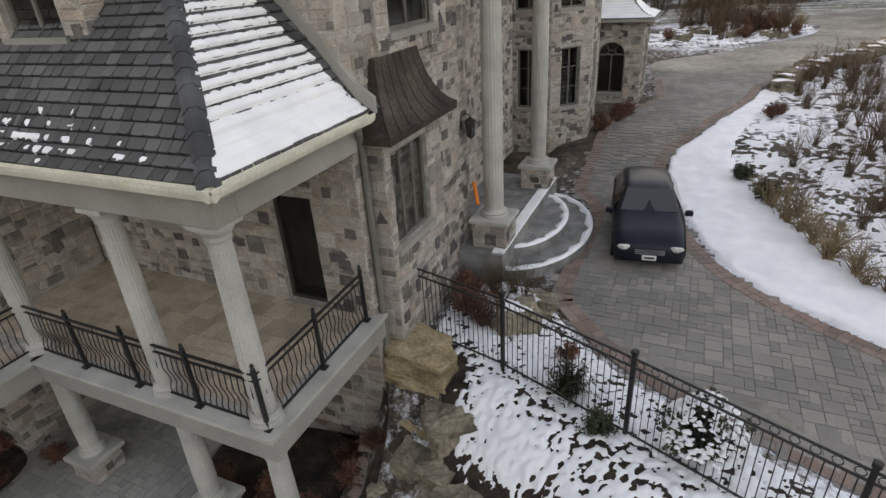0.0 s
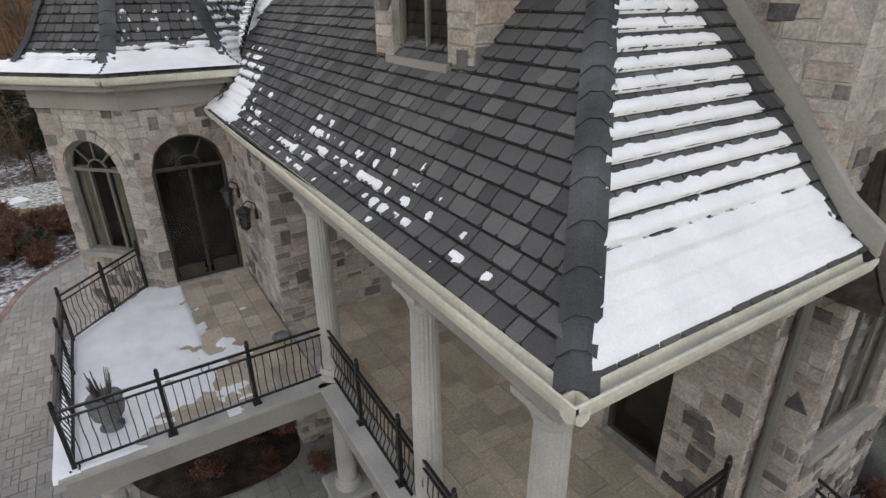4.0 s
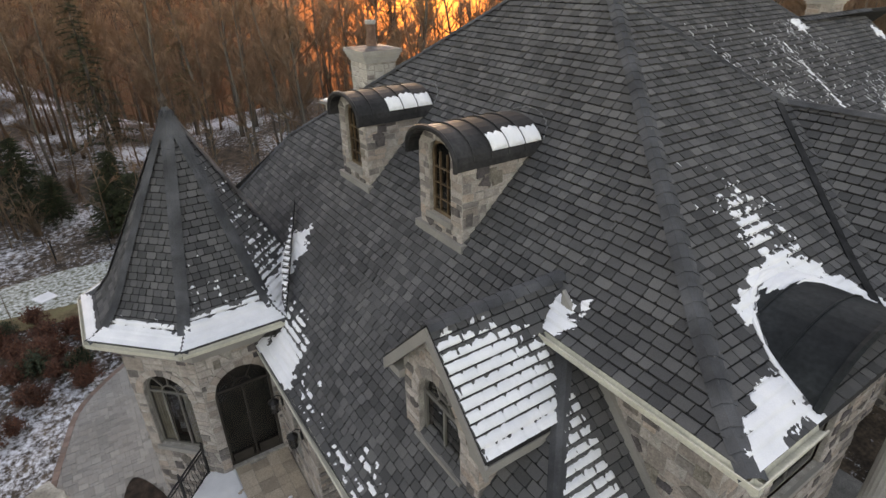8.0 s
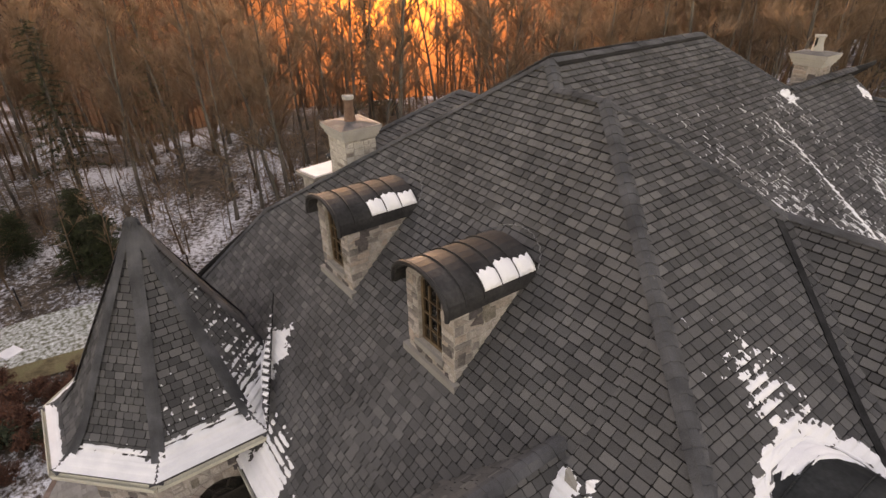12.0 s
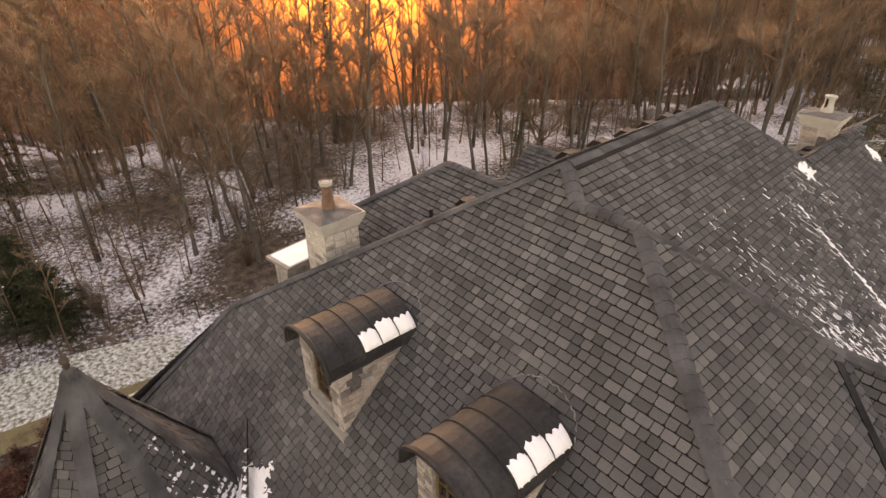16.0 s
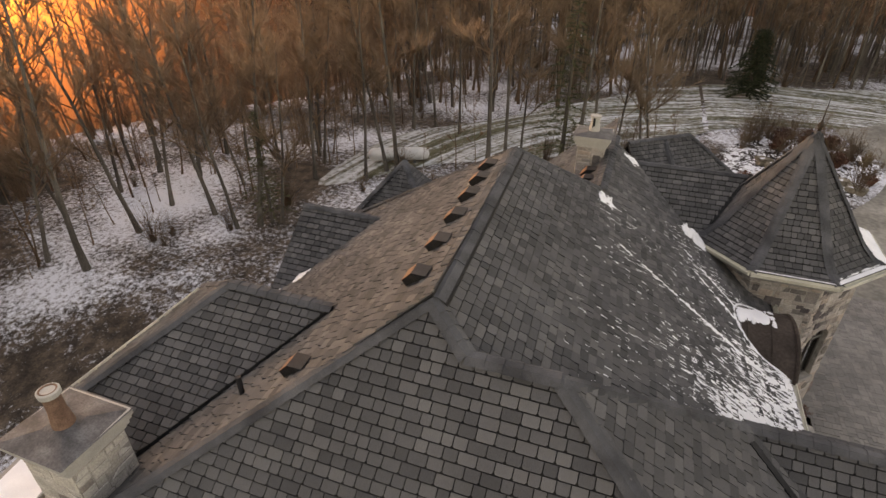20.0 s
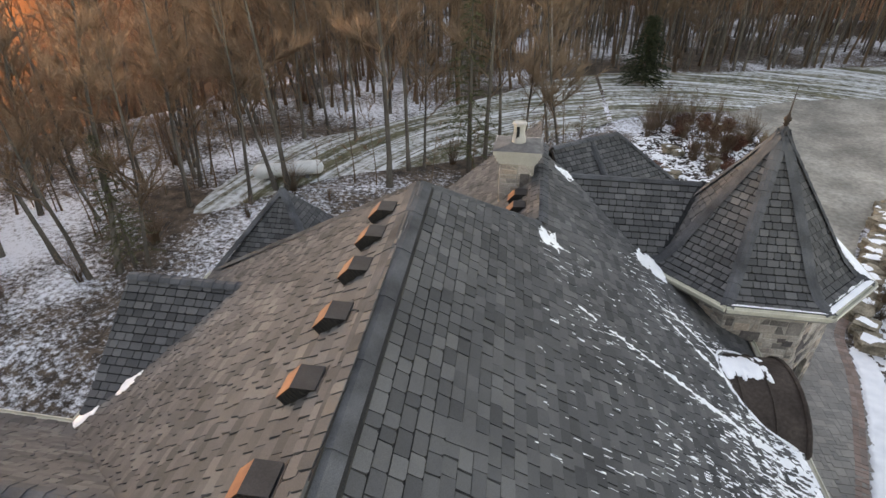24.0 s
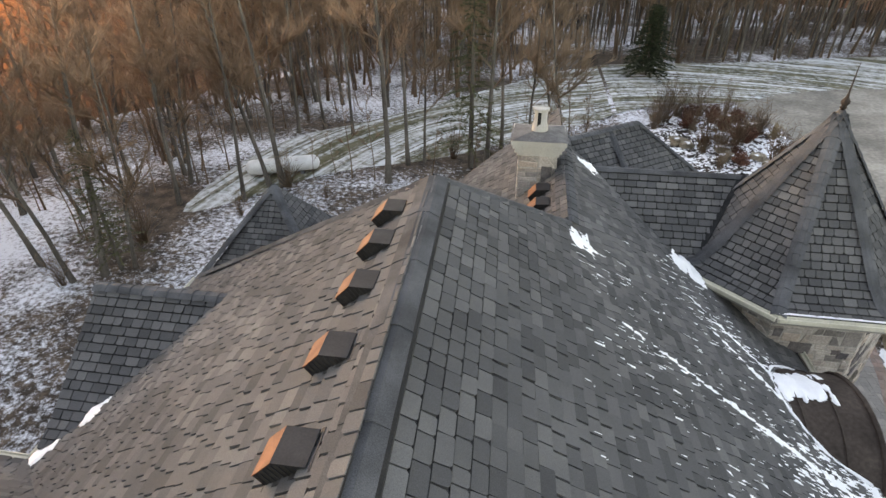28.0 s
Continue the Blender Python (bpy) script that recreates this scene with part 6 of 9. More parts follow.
DRIVE = curve([(-2.45, 11.75), (-1.9, 10.3), (-0.2, 8.6), (1.9, 7.5), (7.5, 4.9), (14, 1.5), (16, 6.0), (8, 9.4), (4.1, 11.2), (1.6, 13.3), (0.35, 16.0), (-0.5, 20.3), (-0.35, 22.3), (0.2, 23.6), (0.85, 25.2), (1.4, 26.7), (2.1, 28.5), (2.75, 30.6), (3.15, 32.6), (3.55, 33.6), (4.55, 35.3), (7.6, 41.9), (10.7, 46.8), (17, 54), (30, 76), (18, 75.5), (7.5, 70), (9.3, 60), (6.8, 52.5), (2.0, 46), (-2.6, 41), (-2.2, 35), (-1.8, 29.5), (-3.4, 26.0), (-3.4, 21.0), (-3.3, 18.0), (-2.4, 16.2)], 4)
m = Mesh()
drape(m, COURT, 0.028)
court = tagged(part("court", m, MAT_JOINT), "grey concrete pavers in a random pattern beside the house", "pavement", kind="structure")
m = Mesh()
drape(m, DRIVE, 0.03, 1.0)
drive = tagged(part("driveway", m, MAT_GRAVEL), "wide curving driveway of worn grey pavers", "road", kind="structure")
def streak_lawn():
    """Short grass and thin snow in streaks that bend round one point, as wheels left them."""
    m = material("tracked_lawn", [(0.3, (0.085, 0.085, 0.045)), (0.5, (0.13, 0.125, 0.07)), (0.7, (0.17, 0.15, 0.10))], 0.95, 0.6, 18, 0.8, grain=0.4, height=0.04)
    n, link = m.node_tree.nodes, m.node_tree.links.new
    geo = n.new("ShaderNodeNewGeometry")
    dist = n.new("ShaderNodeVectorMath")
    dist.operation = "DISTANCE"
    dist.inputs[1].default_value = (TRACK_C[0], TRACK_C[1], 2.0)
    link(geo.outputs["Position"], dist.inputs[0])
    split = n.new("ShaderNodeSeparateXYZ")
    link(geo.outputs["Position"], split.inputs[0])
    along = n.new("ShaderNodeMath")
    along.operation = "MULTIPLY"
    along.inputs[1].default_value = 0.045
    link(split.outputs["X"], along.inputs[0])
    pack = n.new("ShaderNodeCombineXYZ")
    link(dist.outputs["Value"], pack.inputs["X"])
    link(along.outputs[0], pack.inputs["Y"])
    fac = None
    for scale, detail, gain in ((1.5, 5.0, 1.0), (0.35, 2.0, 0.8)):
        t = n.new("ShaderNodeTexNoise")
        t.inputs["Scale"].default_value, t.inputs["Detail"].default_value, t.inputs["Roughness"].default_value = scale, detail, 0.7
        link(pack.outputs[0], t.inputs["Vector"])
        mul = n.new("ShaderNodeMath")
        mul.operation = "MULTIPLY_ADD"
        mul.inputs[1].default_value = gain
        link(t.outputs["Fac"], mul.inputs[0])
        if fac:
            link(fac, mul.inputs[2])
        else:
            mul.inputs[2].default_value = 0.0
        fac = mul.outputs[0]
    patch = n.new("ShaderNodeTexNoise")
    patch.inputs["Scale"].default_value, patch.inputs["Detail"].default_value = 2.2, 6.0
    link(geo.outputs["Position"], patch.inputs["Vector"])
    add = n.new("ShaderNodeMath")
    add.operation = "MULTIPLY_ADD"
    add.inputs[1].default_value = 0.5
    link(patch.outputs["Fac"], add.inputs[0])
    link(fac, add.inputs[2])
    mr = n.new("ShaderNodeMapRange")
    mr.inputs["From Min"].default_value, mr.inputs["From Max"].default_value = 1.06, 1.28
    link(add.outputs[0], mr.inputs["Value"])
    mix = n.new("ShaderNodeMix")
    mix.data_type = "RGBA"
    mix.inputs["B"].default_value = (0.62, 0.65, 0.66, 1)
    link(mr.outputs[0], mix.inputs["Factor"])
    bsdf = n["Principled BSDF"]
    link(bsdf.inputs["Base Color"].links[0].from_socket, mix.inputs["A"])
    link(mix.outputs["Result"], bsdf.inputs["Base Color"])
    return m


TRACK_C = (3.9, 38.9)
LAWN = curve([(-34, 40), (-27, 47), (-18, 52), (-9, 60), (0, 67), (8, 69.2), (17, 74.5), (40, 80), (36, 92), (12, 86), (-6, 82), (-16, 72), (-26, 60), (-33, 52)])
m = Mesh()
drape(m, LAWN, 0.05, 2.0)
tagged(part("lawn", m, streak_lawn()), "thin snow over short winter grass with wheel tracks", "lawn", kind="structure")
LAWN_W = curve([(-38, -20), (-37.8, -8), (-38.7, -2), (-38.2, 2), (-37.4, 5), (-36, 8), (-33, 7), (-33.6, 1), (-34, -2.2), (-34.5, -8), (-34, -20)])
m = Mesh()
drape(m, LAWN_W, 0.05, 1.5)
tagged(part("lawn", m, MAT_GRASS), "frosted grass beside the woods", "lawn", kind="structure")
VERGE = curve([(-34.3, -20), (-34.6, -8), (-34.1, -2.2), (-33.7, 1), (-33.0, 6.6), (-31.6, 6.4), (-32.1, 1), (-32.6, -3), (-32.9, -8), (-32.6, -20)])
m = Mesh()
drape(m, VERGE, 0.062, 1.0)
tagged(part("verge", m, material("tan_grass", [(0.3, (0.14, 0.11, 0.055)), (0.5, (0.21, 0.165, 0.09)), (0.7, (0.17, 0.165, 0.08))], 0.95, 1.2, 22, 0.8, grain=0.4, height=0.04)), "strip of tan winter grass along the lawn", "lawn", kind="structure")
cover = thing("lawn_cover", "square white cover lying on the frosted lawn", "cover", at=(-35.6, -2.6, ground_z(-35.6, -2.6) + 0.08))
m = Mesh()
obox(m, (-35.6, -2.6, ground_z(-35.6, -2.6) + 0.10), (0.9, 0.9, 0.08), 0.5, 0.02)
part("lid", m, MAT_SNOW, cover)
wire = thing("wire_fence", "thin wire fence on slim dark posts along the woods", "fence", at=(-40, 0, 0.2))
WIRE = [(-40.5, -14), (-40.3, -11), (-40.2, -8), (-40.4, -5), (-40.6, -2), (-40.2, 1), (-39.6, 4), (-38.4, 7), (-36.8, 9.5), (-34.8, 12)]
for (xa, ya), (xb, yb) in zip(WIRE, WIRE[1:]):
    za, zb = ground_z(xa, ya), ground_z(xb, yb)
    m = Mesh()
    tube(m, (xa, ya, za - 0.2), (xa, ya, za + 1.35), 0.045, 0.04, 6)
    part("post", m, MAT_IRON, wire)
    for h in (0.3, 0.75, 1.25):
        m = Mesh()
        tube(m, (xa, ya, za + h), (xb, yb, zb + h), 0.012, 0.012, 4, False)
        part("wire", m, MAT_IRON, wire)

# wheel tracks: low brown ridges that bend across the lawn
MAT_TRACK = material("track_soil", [(0.3, (0.13, 0.115, 0.08)), (0.5, (0.22, 0.20, 0.15)), (0.7, (0.36, 0.35, 0.31))], 0.95, 3, 20, 0.8, grain=0.5)
tr = random.Random(9)
m = Mesh()
for k in range(26):
    rad = 24.8 + 15 * k / 25 + tr.uniform(-0.4, 0.4)
    pts = []
    for j in range(30):
        ang = radians(178 - 4.4 * j + tr.uniform(-0.5, 0.5))
        x, y = TRACK_C[0] + (rad + 0.4 * math.sin(j * 0.5 + k)) * math.cos(ang), TRACK_C[1] + (rad + 0.4 * math.sin(j * 0.5 + k)) * math.sin(ang)
        if inside_poly(LAWN, x, y) and tr.random() < 0.93:
            pts.append((x, y))
        elif len(pts) > 2:
            path_tube(m, [(a, b, ground_z(a, b) + 0.025) for a, b in pts], 0.07 * tr.uniform(0.6, 1.3), 4)
            pts = []
    if len(pts) > 2:
        path_tube(m, [(a, b, ground_z(a, b) + 0.03) for a, b in pts], 0.09, 4)
tagged(part("wheel_track", m, MAT_TRACK), "brown wheel tracks in the lawn", "track", kind="stuff")


def pavers(poly, parent, mat, x0, x1, y0, y1, unit, seed, lift, singles, near, thick=0.03, skip=()):
    """Paving stones of a few sizes fitted together on a small square module."""
    r = random.Random(seed)
    joined, made, shapes = Mesh(), 0, {}
    nx, ny = int((x1 - x0) / unit), int((y1 - y0) / unit)
    free = [[True] * nx for _ in range(ny)]
    for j in range(ny):
        for i in range(nx):
            if not free[j][i]:
                continue
            a, b = r.choice(((2, 1), (1, 2), (2, 2), (2, 2), (1, 1), (3, 2), (2, 1)))
            a, b = min(a, nx - i), min(b, ny - j)
            while a > 1 and not all(free[j][i + q] for q in range(a)):
                a -= 1
            if any(not free[j + p][i + q] for p in range(b) for q in range(a)):
                b = 1
            for p in range(b):
                for q in range(a):
                    free[j + p][i + q] = False
            w, h = a * unit, b * unit
            cx, cy = x0 + i * unit + w / 2, y0 + j * unit + h / 2
            if not inside_poly(poly, cx, cy) or any(inside_poly(s, cx, cy) for s in skip):
                continue
            z = ground_z(cx, cy) + lift + r.uniform(-0.004, 0.004)
            turn = r.uniform(-0.03, 0.03)
            if made < singles and near[0] < cx < near[1] and near[2] < cy < near[3]:
                if (a, b) not in shapes:
                    shapes[a, b] = obox(Mesh(), (0, 0, 0), (w - 0.012, h - 0.012, thick), 0, 0.008).data("paver", mat)
                ob = part("paver", shapes[a, b], mat, parent)
                ob.matrix_parent_inverse = Matrix.Identity(4)
                ob.location = (cx, cy, z)
                ob.rotation_euler = (0, 0, turn)
                made += 1
            else:
                obox(joined, (cx, cy, z), (w - 0.012, h - 0.012, thick), turn, 0.006 if near[0] - 3 < cx < near[1] + 3 and near[2] - 3 < cy < near[3] + 3 else 0)
    part("paver_field", joined, mat, parent, kind="stuff")


BEDS = [curve([(-19.8, -0.2), (-18.2, -0.7), (-16.5, -0.35), (-14.3, 0.5), (-12.8, 0.9), (-11.8, 2.0), (-11.8, 3.6), (-12.6, 4.1), (-15.0, 3.9), (-16.2, 1.2), (-18.5, 0.6)]), curve([(-7.1, 3.85), (-8.2, 5.4), (-7.9, 6.5), (-6.0, 7.0), (-4.6, 6.9), (-4.3, 5.0), (-5.2, 3.5), (-6.3, 3.3)])]
pavers(COURT, court, MAT_COURT, -28, -4.3, -6, 7.2, 0.15, 60, 0.03, 300, (-13.2, -9.8, -1.5, 2.0), skip=BEDS)
pavers(DRIVE, drive, MAT_PAVER, -4, 8, 6.5, 37, 0.17, 61, 0.034, 300, (-1.2, 1.2, 9.4, 12.0))
r_ = random.Random(62)
border = Mesh()
for outline in (DRIVE, COURT):
    for (x0, y0), (x1, y1) in zip(outline, outline[1:] + outline[:1]):
        L = math.hypot(x1 - x0, y1 - y0)
        if y0 > 36 or not -28 < x0 < 12 or L < 0.05:
            continue
        n = max(1, int(L / 0.2))
        ang = math.atan2(y1 - y0, x1 - x0)
        for k in range(n):
            for row in ((0.12, 0.335) if outline is DRIVE else (0.12,)):
                cx, cy = x0 + (x1 - x0) * (k + 0.5) / n - math.sin(ang) * row, y0 + (y1 - y0) * (k + 0.5) / n + math.cos(ang) * row
                obox(border, (cx, cy, ground_z(cx, cy) + 0.045), (L / n - 0.012, 0.205, 0.03), ang)
tagged(part("brick_border", border, MAT_BRICK), "reddish brick edging along the paving", "edging", kind="stuff")
for k, bed in enumerate(BEDS):
    m = Mesh()
    drape(m, bed, 0.06)
    tagged(part("planting_bed", m, MAT_MULCH), "dark mulch bed under the terrace", "bed", kind="structure")
PATCH = [curve([(-3.5, 7.0), (-4.2, 8.4), (-4.3, 10.9), (-2.9, 11.2), (-2.1, 10.3), (-0.5, 8.5), (1.8, 7.2), (3.4, 5.6), (1.5, 3.6), (-0.9, 4.2), (-2.6, 5.3)])]
m = Mesh()
drape(m, PATCH[0], 0.03)
tagged(part("planting_bed", m, MAT_MULCH), "sloping front bed beside the boulders", "bed", kind="structure")


def snow_sheet(poly, lift, depth, mask, cell, label, zf=ground_z):
    """Snow lying on the level where mask is above 0."""
    xs, ys = [p[0] for p in poly], [p[1] for p in poly]
    idx, v, f = {}, [], []
    nx, ny = int((max(xs) - min(xs)) / cell) + 1, int((max(ys) - min(ys)) / cell) + 1

    def vert(i, j):
        if (i, j) not in idx:
            x, y = min(xs) + i * cell, min(ys) + j * cell
            k = mask(x, y) if inside_poly(poly, x, y) else -0.3
            idx[i, j] = len(v)
            v.append(((x, y, zf(x, y) + lift + (0.004 + depth * min(k, 1) if k > 0 else max(0.15 * k, -0.05))), k))
        return idx[i, j]

    for i in range(nx):
        for j in range(ny):
            c = (vert(i, j), vert(i + 1, j), vert(i + 1, j + 1), vert(i, j + 1))
            if max(v[q][1] for q in c) > 0:
                f.append(c)
    used = sorted({q for q4 in f for q in q4})
    back = {q: k for k, q in enumerate(used)}
    m = Mesh().add([v[q][0] for q in used], [tuple(back[q] for q in q4) for q4 in f])
    return tagged(part("snow", m, MAT_SNOW, smooth=True), label, "snow", kind="stuff")


def speck(x, y, s=1.0, seed=0.0):
    return noise.fractal(Vector((x * s, y * s, seed)), 0.7, 2.1, 5)


BANK = curve([(-0.42, 20.3), (-0.27, 22.3), (0.28, 23.6), (0.93, 25.2), (1.48, 26.7), (2.18, 28.5), (2.83, 30.6), (3.25, 32.4), (3.9, 31.5), (3.2, 28.5), (2.4, 26.0), (1.7, 23.0), (2.0, 20.0), (3.0, 17.0), (4.2, 14.2), (6.5, 11.6), (12, 9.2), (15, 6.5), (8, 9.5), (4.1, 11.35), (1.7, 13.4), (0.5, 16.1)])
snow_sheet(BANK, 0.01, 0.12, lambda x, y: 0.55 + 0.6 * speck(x, y, 0.9, 3), 0.12, "white snow verge beside the driveway")
EASTW = curve([(3.6, 30.0), (2.3, 26.0), (1.6, 23.0), (2.0, 20.0), (3.0, 17.0), (4.2, 14.2), (6.5, 11.6), (14, 9.5), (22, 12), (24, 30), (16, 44), (8.6, 40), (4.2, 33.2)])
snow_sheet(EASTW, 0.01, 0.06, lambda x, y: 0.08 + 0.6 * speck(x, y, 0.8, 5) + 0.9 * speck(x, y, 4.0, 6), 0.11, "patchy snow among brown stems")
snow_sheet(PATCH[0], 0.035, 0.06, lambda x, y: 0.12 - 2.0 * smooth(-2.9, -3.6, x) * smooth(8.0, 7.3, y) - 1.5 * smooth(1.2, 2.4, -fence_side(x, y)) + 0.12 + 0.5 * speck(x, y, 1.2, 7) + 0.9 * speck(x, y, 8.0, 8), 0.045, "patchy snow on the front bed")
snow_sheet(TERR, 0.0, 0.035, lambda x, y: 0.85 - 0.42 * (y - 0.4) + 0.25 * (-11.0 - x) * (1 if y < 2.6 else 0) - 0.25 * max(0, -13.2 - x) + 0.7 * speck(x, y, 1.4, 11), 0.06, "thin snow on the terrace tiles", lambda x, y: 3.20)
COPE = curve([(-13.8, 0.30), (-9.96, 0.30), (-9.96, 0.62), (-13.8, 0.62)], 1)
snow_sheet(COPE, 0.0, 0.04, lambda x, y: 0.6 + 0.5 * speck(x, y, 3, 12), 0.05, "snow on the terrace edge", lambda x, y: 3.21)
SWBED = curve([(-15.2, -2.5), (-12.8, -1.7), (-11.3, -2.7), (-10.7, -6), (-16, -6.5)])
snow_sheet(SWBED, 0.01, 0.06, lambda x, y: 0.05 + 0.5 * speck(x, y, 1.5, 13) + 0.9 * speck(x, y, 6.0, 14), 0.05, "patchy snow on the corner bed")
NBED = curve([(-3.8, 48.5), (1.2, 47.8), (6.3, 53.3), (8.6, 59.6), (4.0, 64.6), (-1.0, 62.6), (-4.2, 56.0)])
m = Mesh()
drape(m, NBED, 0.07, 1.0)
tagged(part("planting_bed", m, MAT_MULCH), "island bed with rocks and dry shrubs beside the driveway", "bed", kind="structure")
snow_sheet(NBED, 0.075, 0.08, lambda x, y: -0.02 + 0.55 * speck(x, y, 0.9, 15) + 0.9 * speck(x, y, 4.5, 16), 0.10, "patchy snow on the island bed")

# snow on the slopes
def notch(j, u):
    """Dark gaps where two tabs of a course meet."""
    s = u / 0.235 + 0.37 * j
    return smooth(0.72, 1.0, abs((s - math.floor(s)) * 2 - 1))


def low_mask(x, y, d, u, j, t):
    edge = (d - 0.03) / 0.06
    stripe = smooth(0.58, 0.90, t) * smooth(0.12, 0.95, d) * (1.95 + 0.8 * speck(x, y, 5, 17))
    wall_gap = 7.14 - y - 0.06 - 0.36 * min(max(d - 0.15, 0), 2.6) * (1 - 0.18 * d)
    hip_gap = (y - 3.85) - d - 0.07
    tab = 0.55 * (chance(j, u, 1) - 0.35) * smooth(0.8, 2.4, d)
    return min(edge, 0.76 - stripe - 0.42 * smooth(1.0, 3.2, d) - tab - 0.75 * notch(j, u) * smooth(0.3, 1.2, d) + 0.25 * speck(x, y, 6, 2) + 0.55 * speck(x, y, 14, 2) * smooth(0.4, 2.0, d), 5 * wall_gap + 0.5 * speck(x, y, 6, 3), 6 * hip_gap + 0.2)
m = Mesh()
snow_on(m, FACETS["east_low"], 0.03, low_mask, 0.035)
part("roof_snow", m, MAT_SNOW, house, "white snow striped by the shingle courses", kind="stuff", smooth=True)
def dorm_mask(x, y, d, u, j, t):
    return 0.95 - 1.0 * smooth(0.9, 1.35, d) - 1.5 * smooth(0.66, 0.92, t) * smooth(-0.05, 0.25, d) + 0.4 * speck(x, y, 5, 4) + 0.35 * speck(x, y, 14, 4) - 0.75 * notch(j, u) - 0.5 * (chance(j, u, 4) - 0.3) * smooth(0.4, 1.0, d) - 1.6 * max(0, y - 6.35 + 0.5 * d)
m = Mesh()
snow_on(m, FACETS["dormer_east"], 0.03, dorm_mask, 0.035)
part("roof_snow", m, MAT_SNOW, house, "white snow striped by the shingle courses", kind="stuff", smooth=True)
def south_mask(x, y, d, u, j, t):
    shape = -1.6 * smooth(0.6, 0.85, t) - 0.5 * smooth(0.12, 0.0, t)
    a = 0.85 - 1.15 * math.hypot((x + 13.8) * 0.8, (y - 4.05) * 1.05) + 0.45 * speck(x, y, 3, 6) + 0.4 * shape * smooth(0.3, 0.7, d)
    band = 0.52 - 2.3 * abs(d - 0.28 - 0.08 * math.sin(x * 1.3)) if -13.6 < x < -5.4 else -1
    lump = 0.35 * math.exp(-((x + 11.9) / 0.35) ** 2) + 0.45 * math.exp(-((x + 9.3) / 0.9) ** 2) + 0.3 * math.exp(-((x + 7.2) / 0.6) ** 2)
    b = band + lump - 0.16 - 1.25 * chance(j, u, 6, 0.11) + 0.5 * speck(x, y, 9, 8) + 0.8 * shape if band > -0.3 else -1
    return max(a, b)
m = Mesh()
snow_on(m, FACETS["south"], 0.03, south_mask, 0.04)
snow_on(m, FACETS["south_low"], 0.03, south_mask, 0.04)
snow_on(m, FACETS["south_main"], 0.05, lambda x, y, d, u, j, t: 0.45 - 1.2 * math.hypot((x + 7.75) * 1.1, y - 6.95) + 0.3 * speck(x, y, 4, 9), 0.04)
part("roof_snow", m, MAT_SNOW, house, "clumps of snow above the low eave", kind="stuff", smooth=True)
def hip_mask(x, y, d, u, j, t):
    q = math.hypot((x + 4.75) * 1.0, (y - 9.62) * 0.84)
    a = (0.30 if y > 9.2 else 0.16 - 0.75 * smooth(-5.75, -5.45, x) * smooth(-4.9, -5.2, x)) - 2.3 * abs(q - 1.26) + 0.36 * speck(x, y, 4.5, 21) + 0.06
    dash = noise.noise(Vector((u * 2.2, j * 3.7, 1.0))) + 0.6 * noise.noise(Vector((u * 9.0, j * 5.1 + t, 2.0)))
    b = 0.62 - 0.85 * math.hypot(x + 6.55, (y - 10.1) * 1.25) + 0.55 * dash + 0.45 * speck(x, y, 13, 25) - 0.8 * smooth(0.6, 0.85, t) - 0.22
    crack = 0.85 * notch(j, u) - 0.72 + 0.5 * dash - 0.55 * max(0, math.hypot(x + 6.7, y - 10.1) - 0.7)
    b = max(b, crack - 0.08)
    s = min(max(y - 7.0, 0), 1)
    c = 0.52 - 2.0 * math.hypot(x + 4.46 + 0.4 * s, y - 7.0 - s) + 0.3 * speck(x, y, 4, 23) + 0.2 * speck(x, y, 12, 24)
    return max(a, b, c)
m = Mesh()
snow_on(m, FACETS["east_hip"], 0.035, hip_mask, 0.03)
part("roof_snow", m, MAT_SNOW, house, "drifted snow round the copper dormer", kind="stuff", smooth=True)
def main_mask(x, y, d, u, j, t):
    streak = -1.0
    for x1, y1, x2, y2, wd in ((-11.0, 18.4, -6.6, 18.0, 0.10), (-8.9, 20.4, -6.6, 18.9, 0.12), (-9.2, 21.2, -6.9, 19.9, 0.08)):
        s = min(max(((x - x1) * (x2 - x1) + (y - y1) * (y2 - y1)) / ((x2 - x1) ** 2 + (y2 - y1) ** 2), 0), 1)
        streak = max(streak, 0.55 + 0.3 * s - math.hypot(x - x1 - (x2 - x1) * s, y - y1 - (y2 - y1) * s) / (wd * (0.4 + s)))
    dash = noise.noise(Vector((x * 3.4, y * 15, 3.0)))
    wide = noise.noise(Vector((x * 0.5, y * 0.8, 5.0)))
    near = smooth(6.6, 0.6, d) * (0.55 + 0.45 * smooth(20.5, 15.5, y))
    low = 0.7 * dash + 0.6 * noise.noise(Vector((x * 9, y * 30, 4.0))) - 0.60 + 1.0 * near ** 3 + 0.25 * wide + 0.5 * smooth(0.4, 0.0, d)
    fleck = 0.30 - (17 - 11 * near) * (1 - chance(j, u, 3, 0.024)) - 0.25 * smooth(0.3, 0.7, t) + 0.15 * wide if d < 6.9 else -1
    grain = 0.7 * noise.noise(Vector((x * 7, y * 22, 8.0))) - 0.57 + 0.27 * near + 0.2 * wide
    crack = 0.85 * notch(j, u) - 0.96 + 0.35 * near + 0.45 * wide + 0.3 * dash
    knot = 0.45 - 1.9 * math.hypot(x + 11.55, (y - 20.2) * 0.8) + 0.4 * speck(x, y, 5, 31)
    return max(low, streak * 1.0 + 0.5 * speck(x, y * 0.6, 5, 26) + 0.4 * speck(x, y, 14, 27) - 0.1, fleck, grain, knot, crack)
m = Mesh()
snow_on(m, FACETS["east_main"], 0.012, main_mask, 0.025, -0.006)
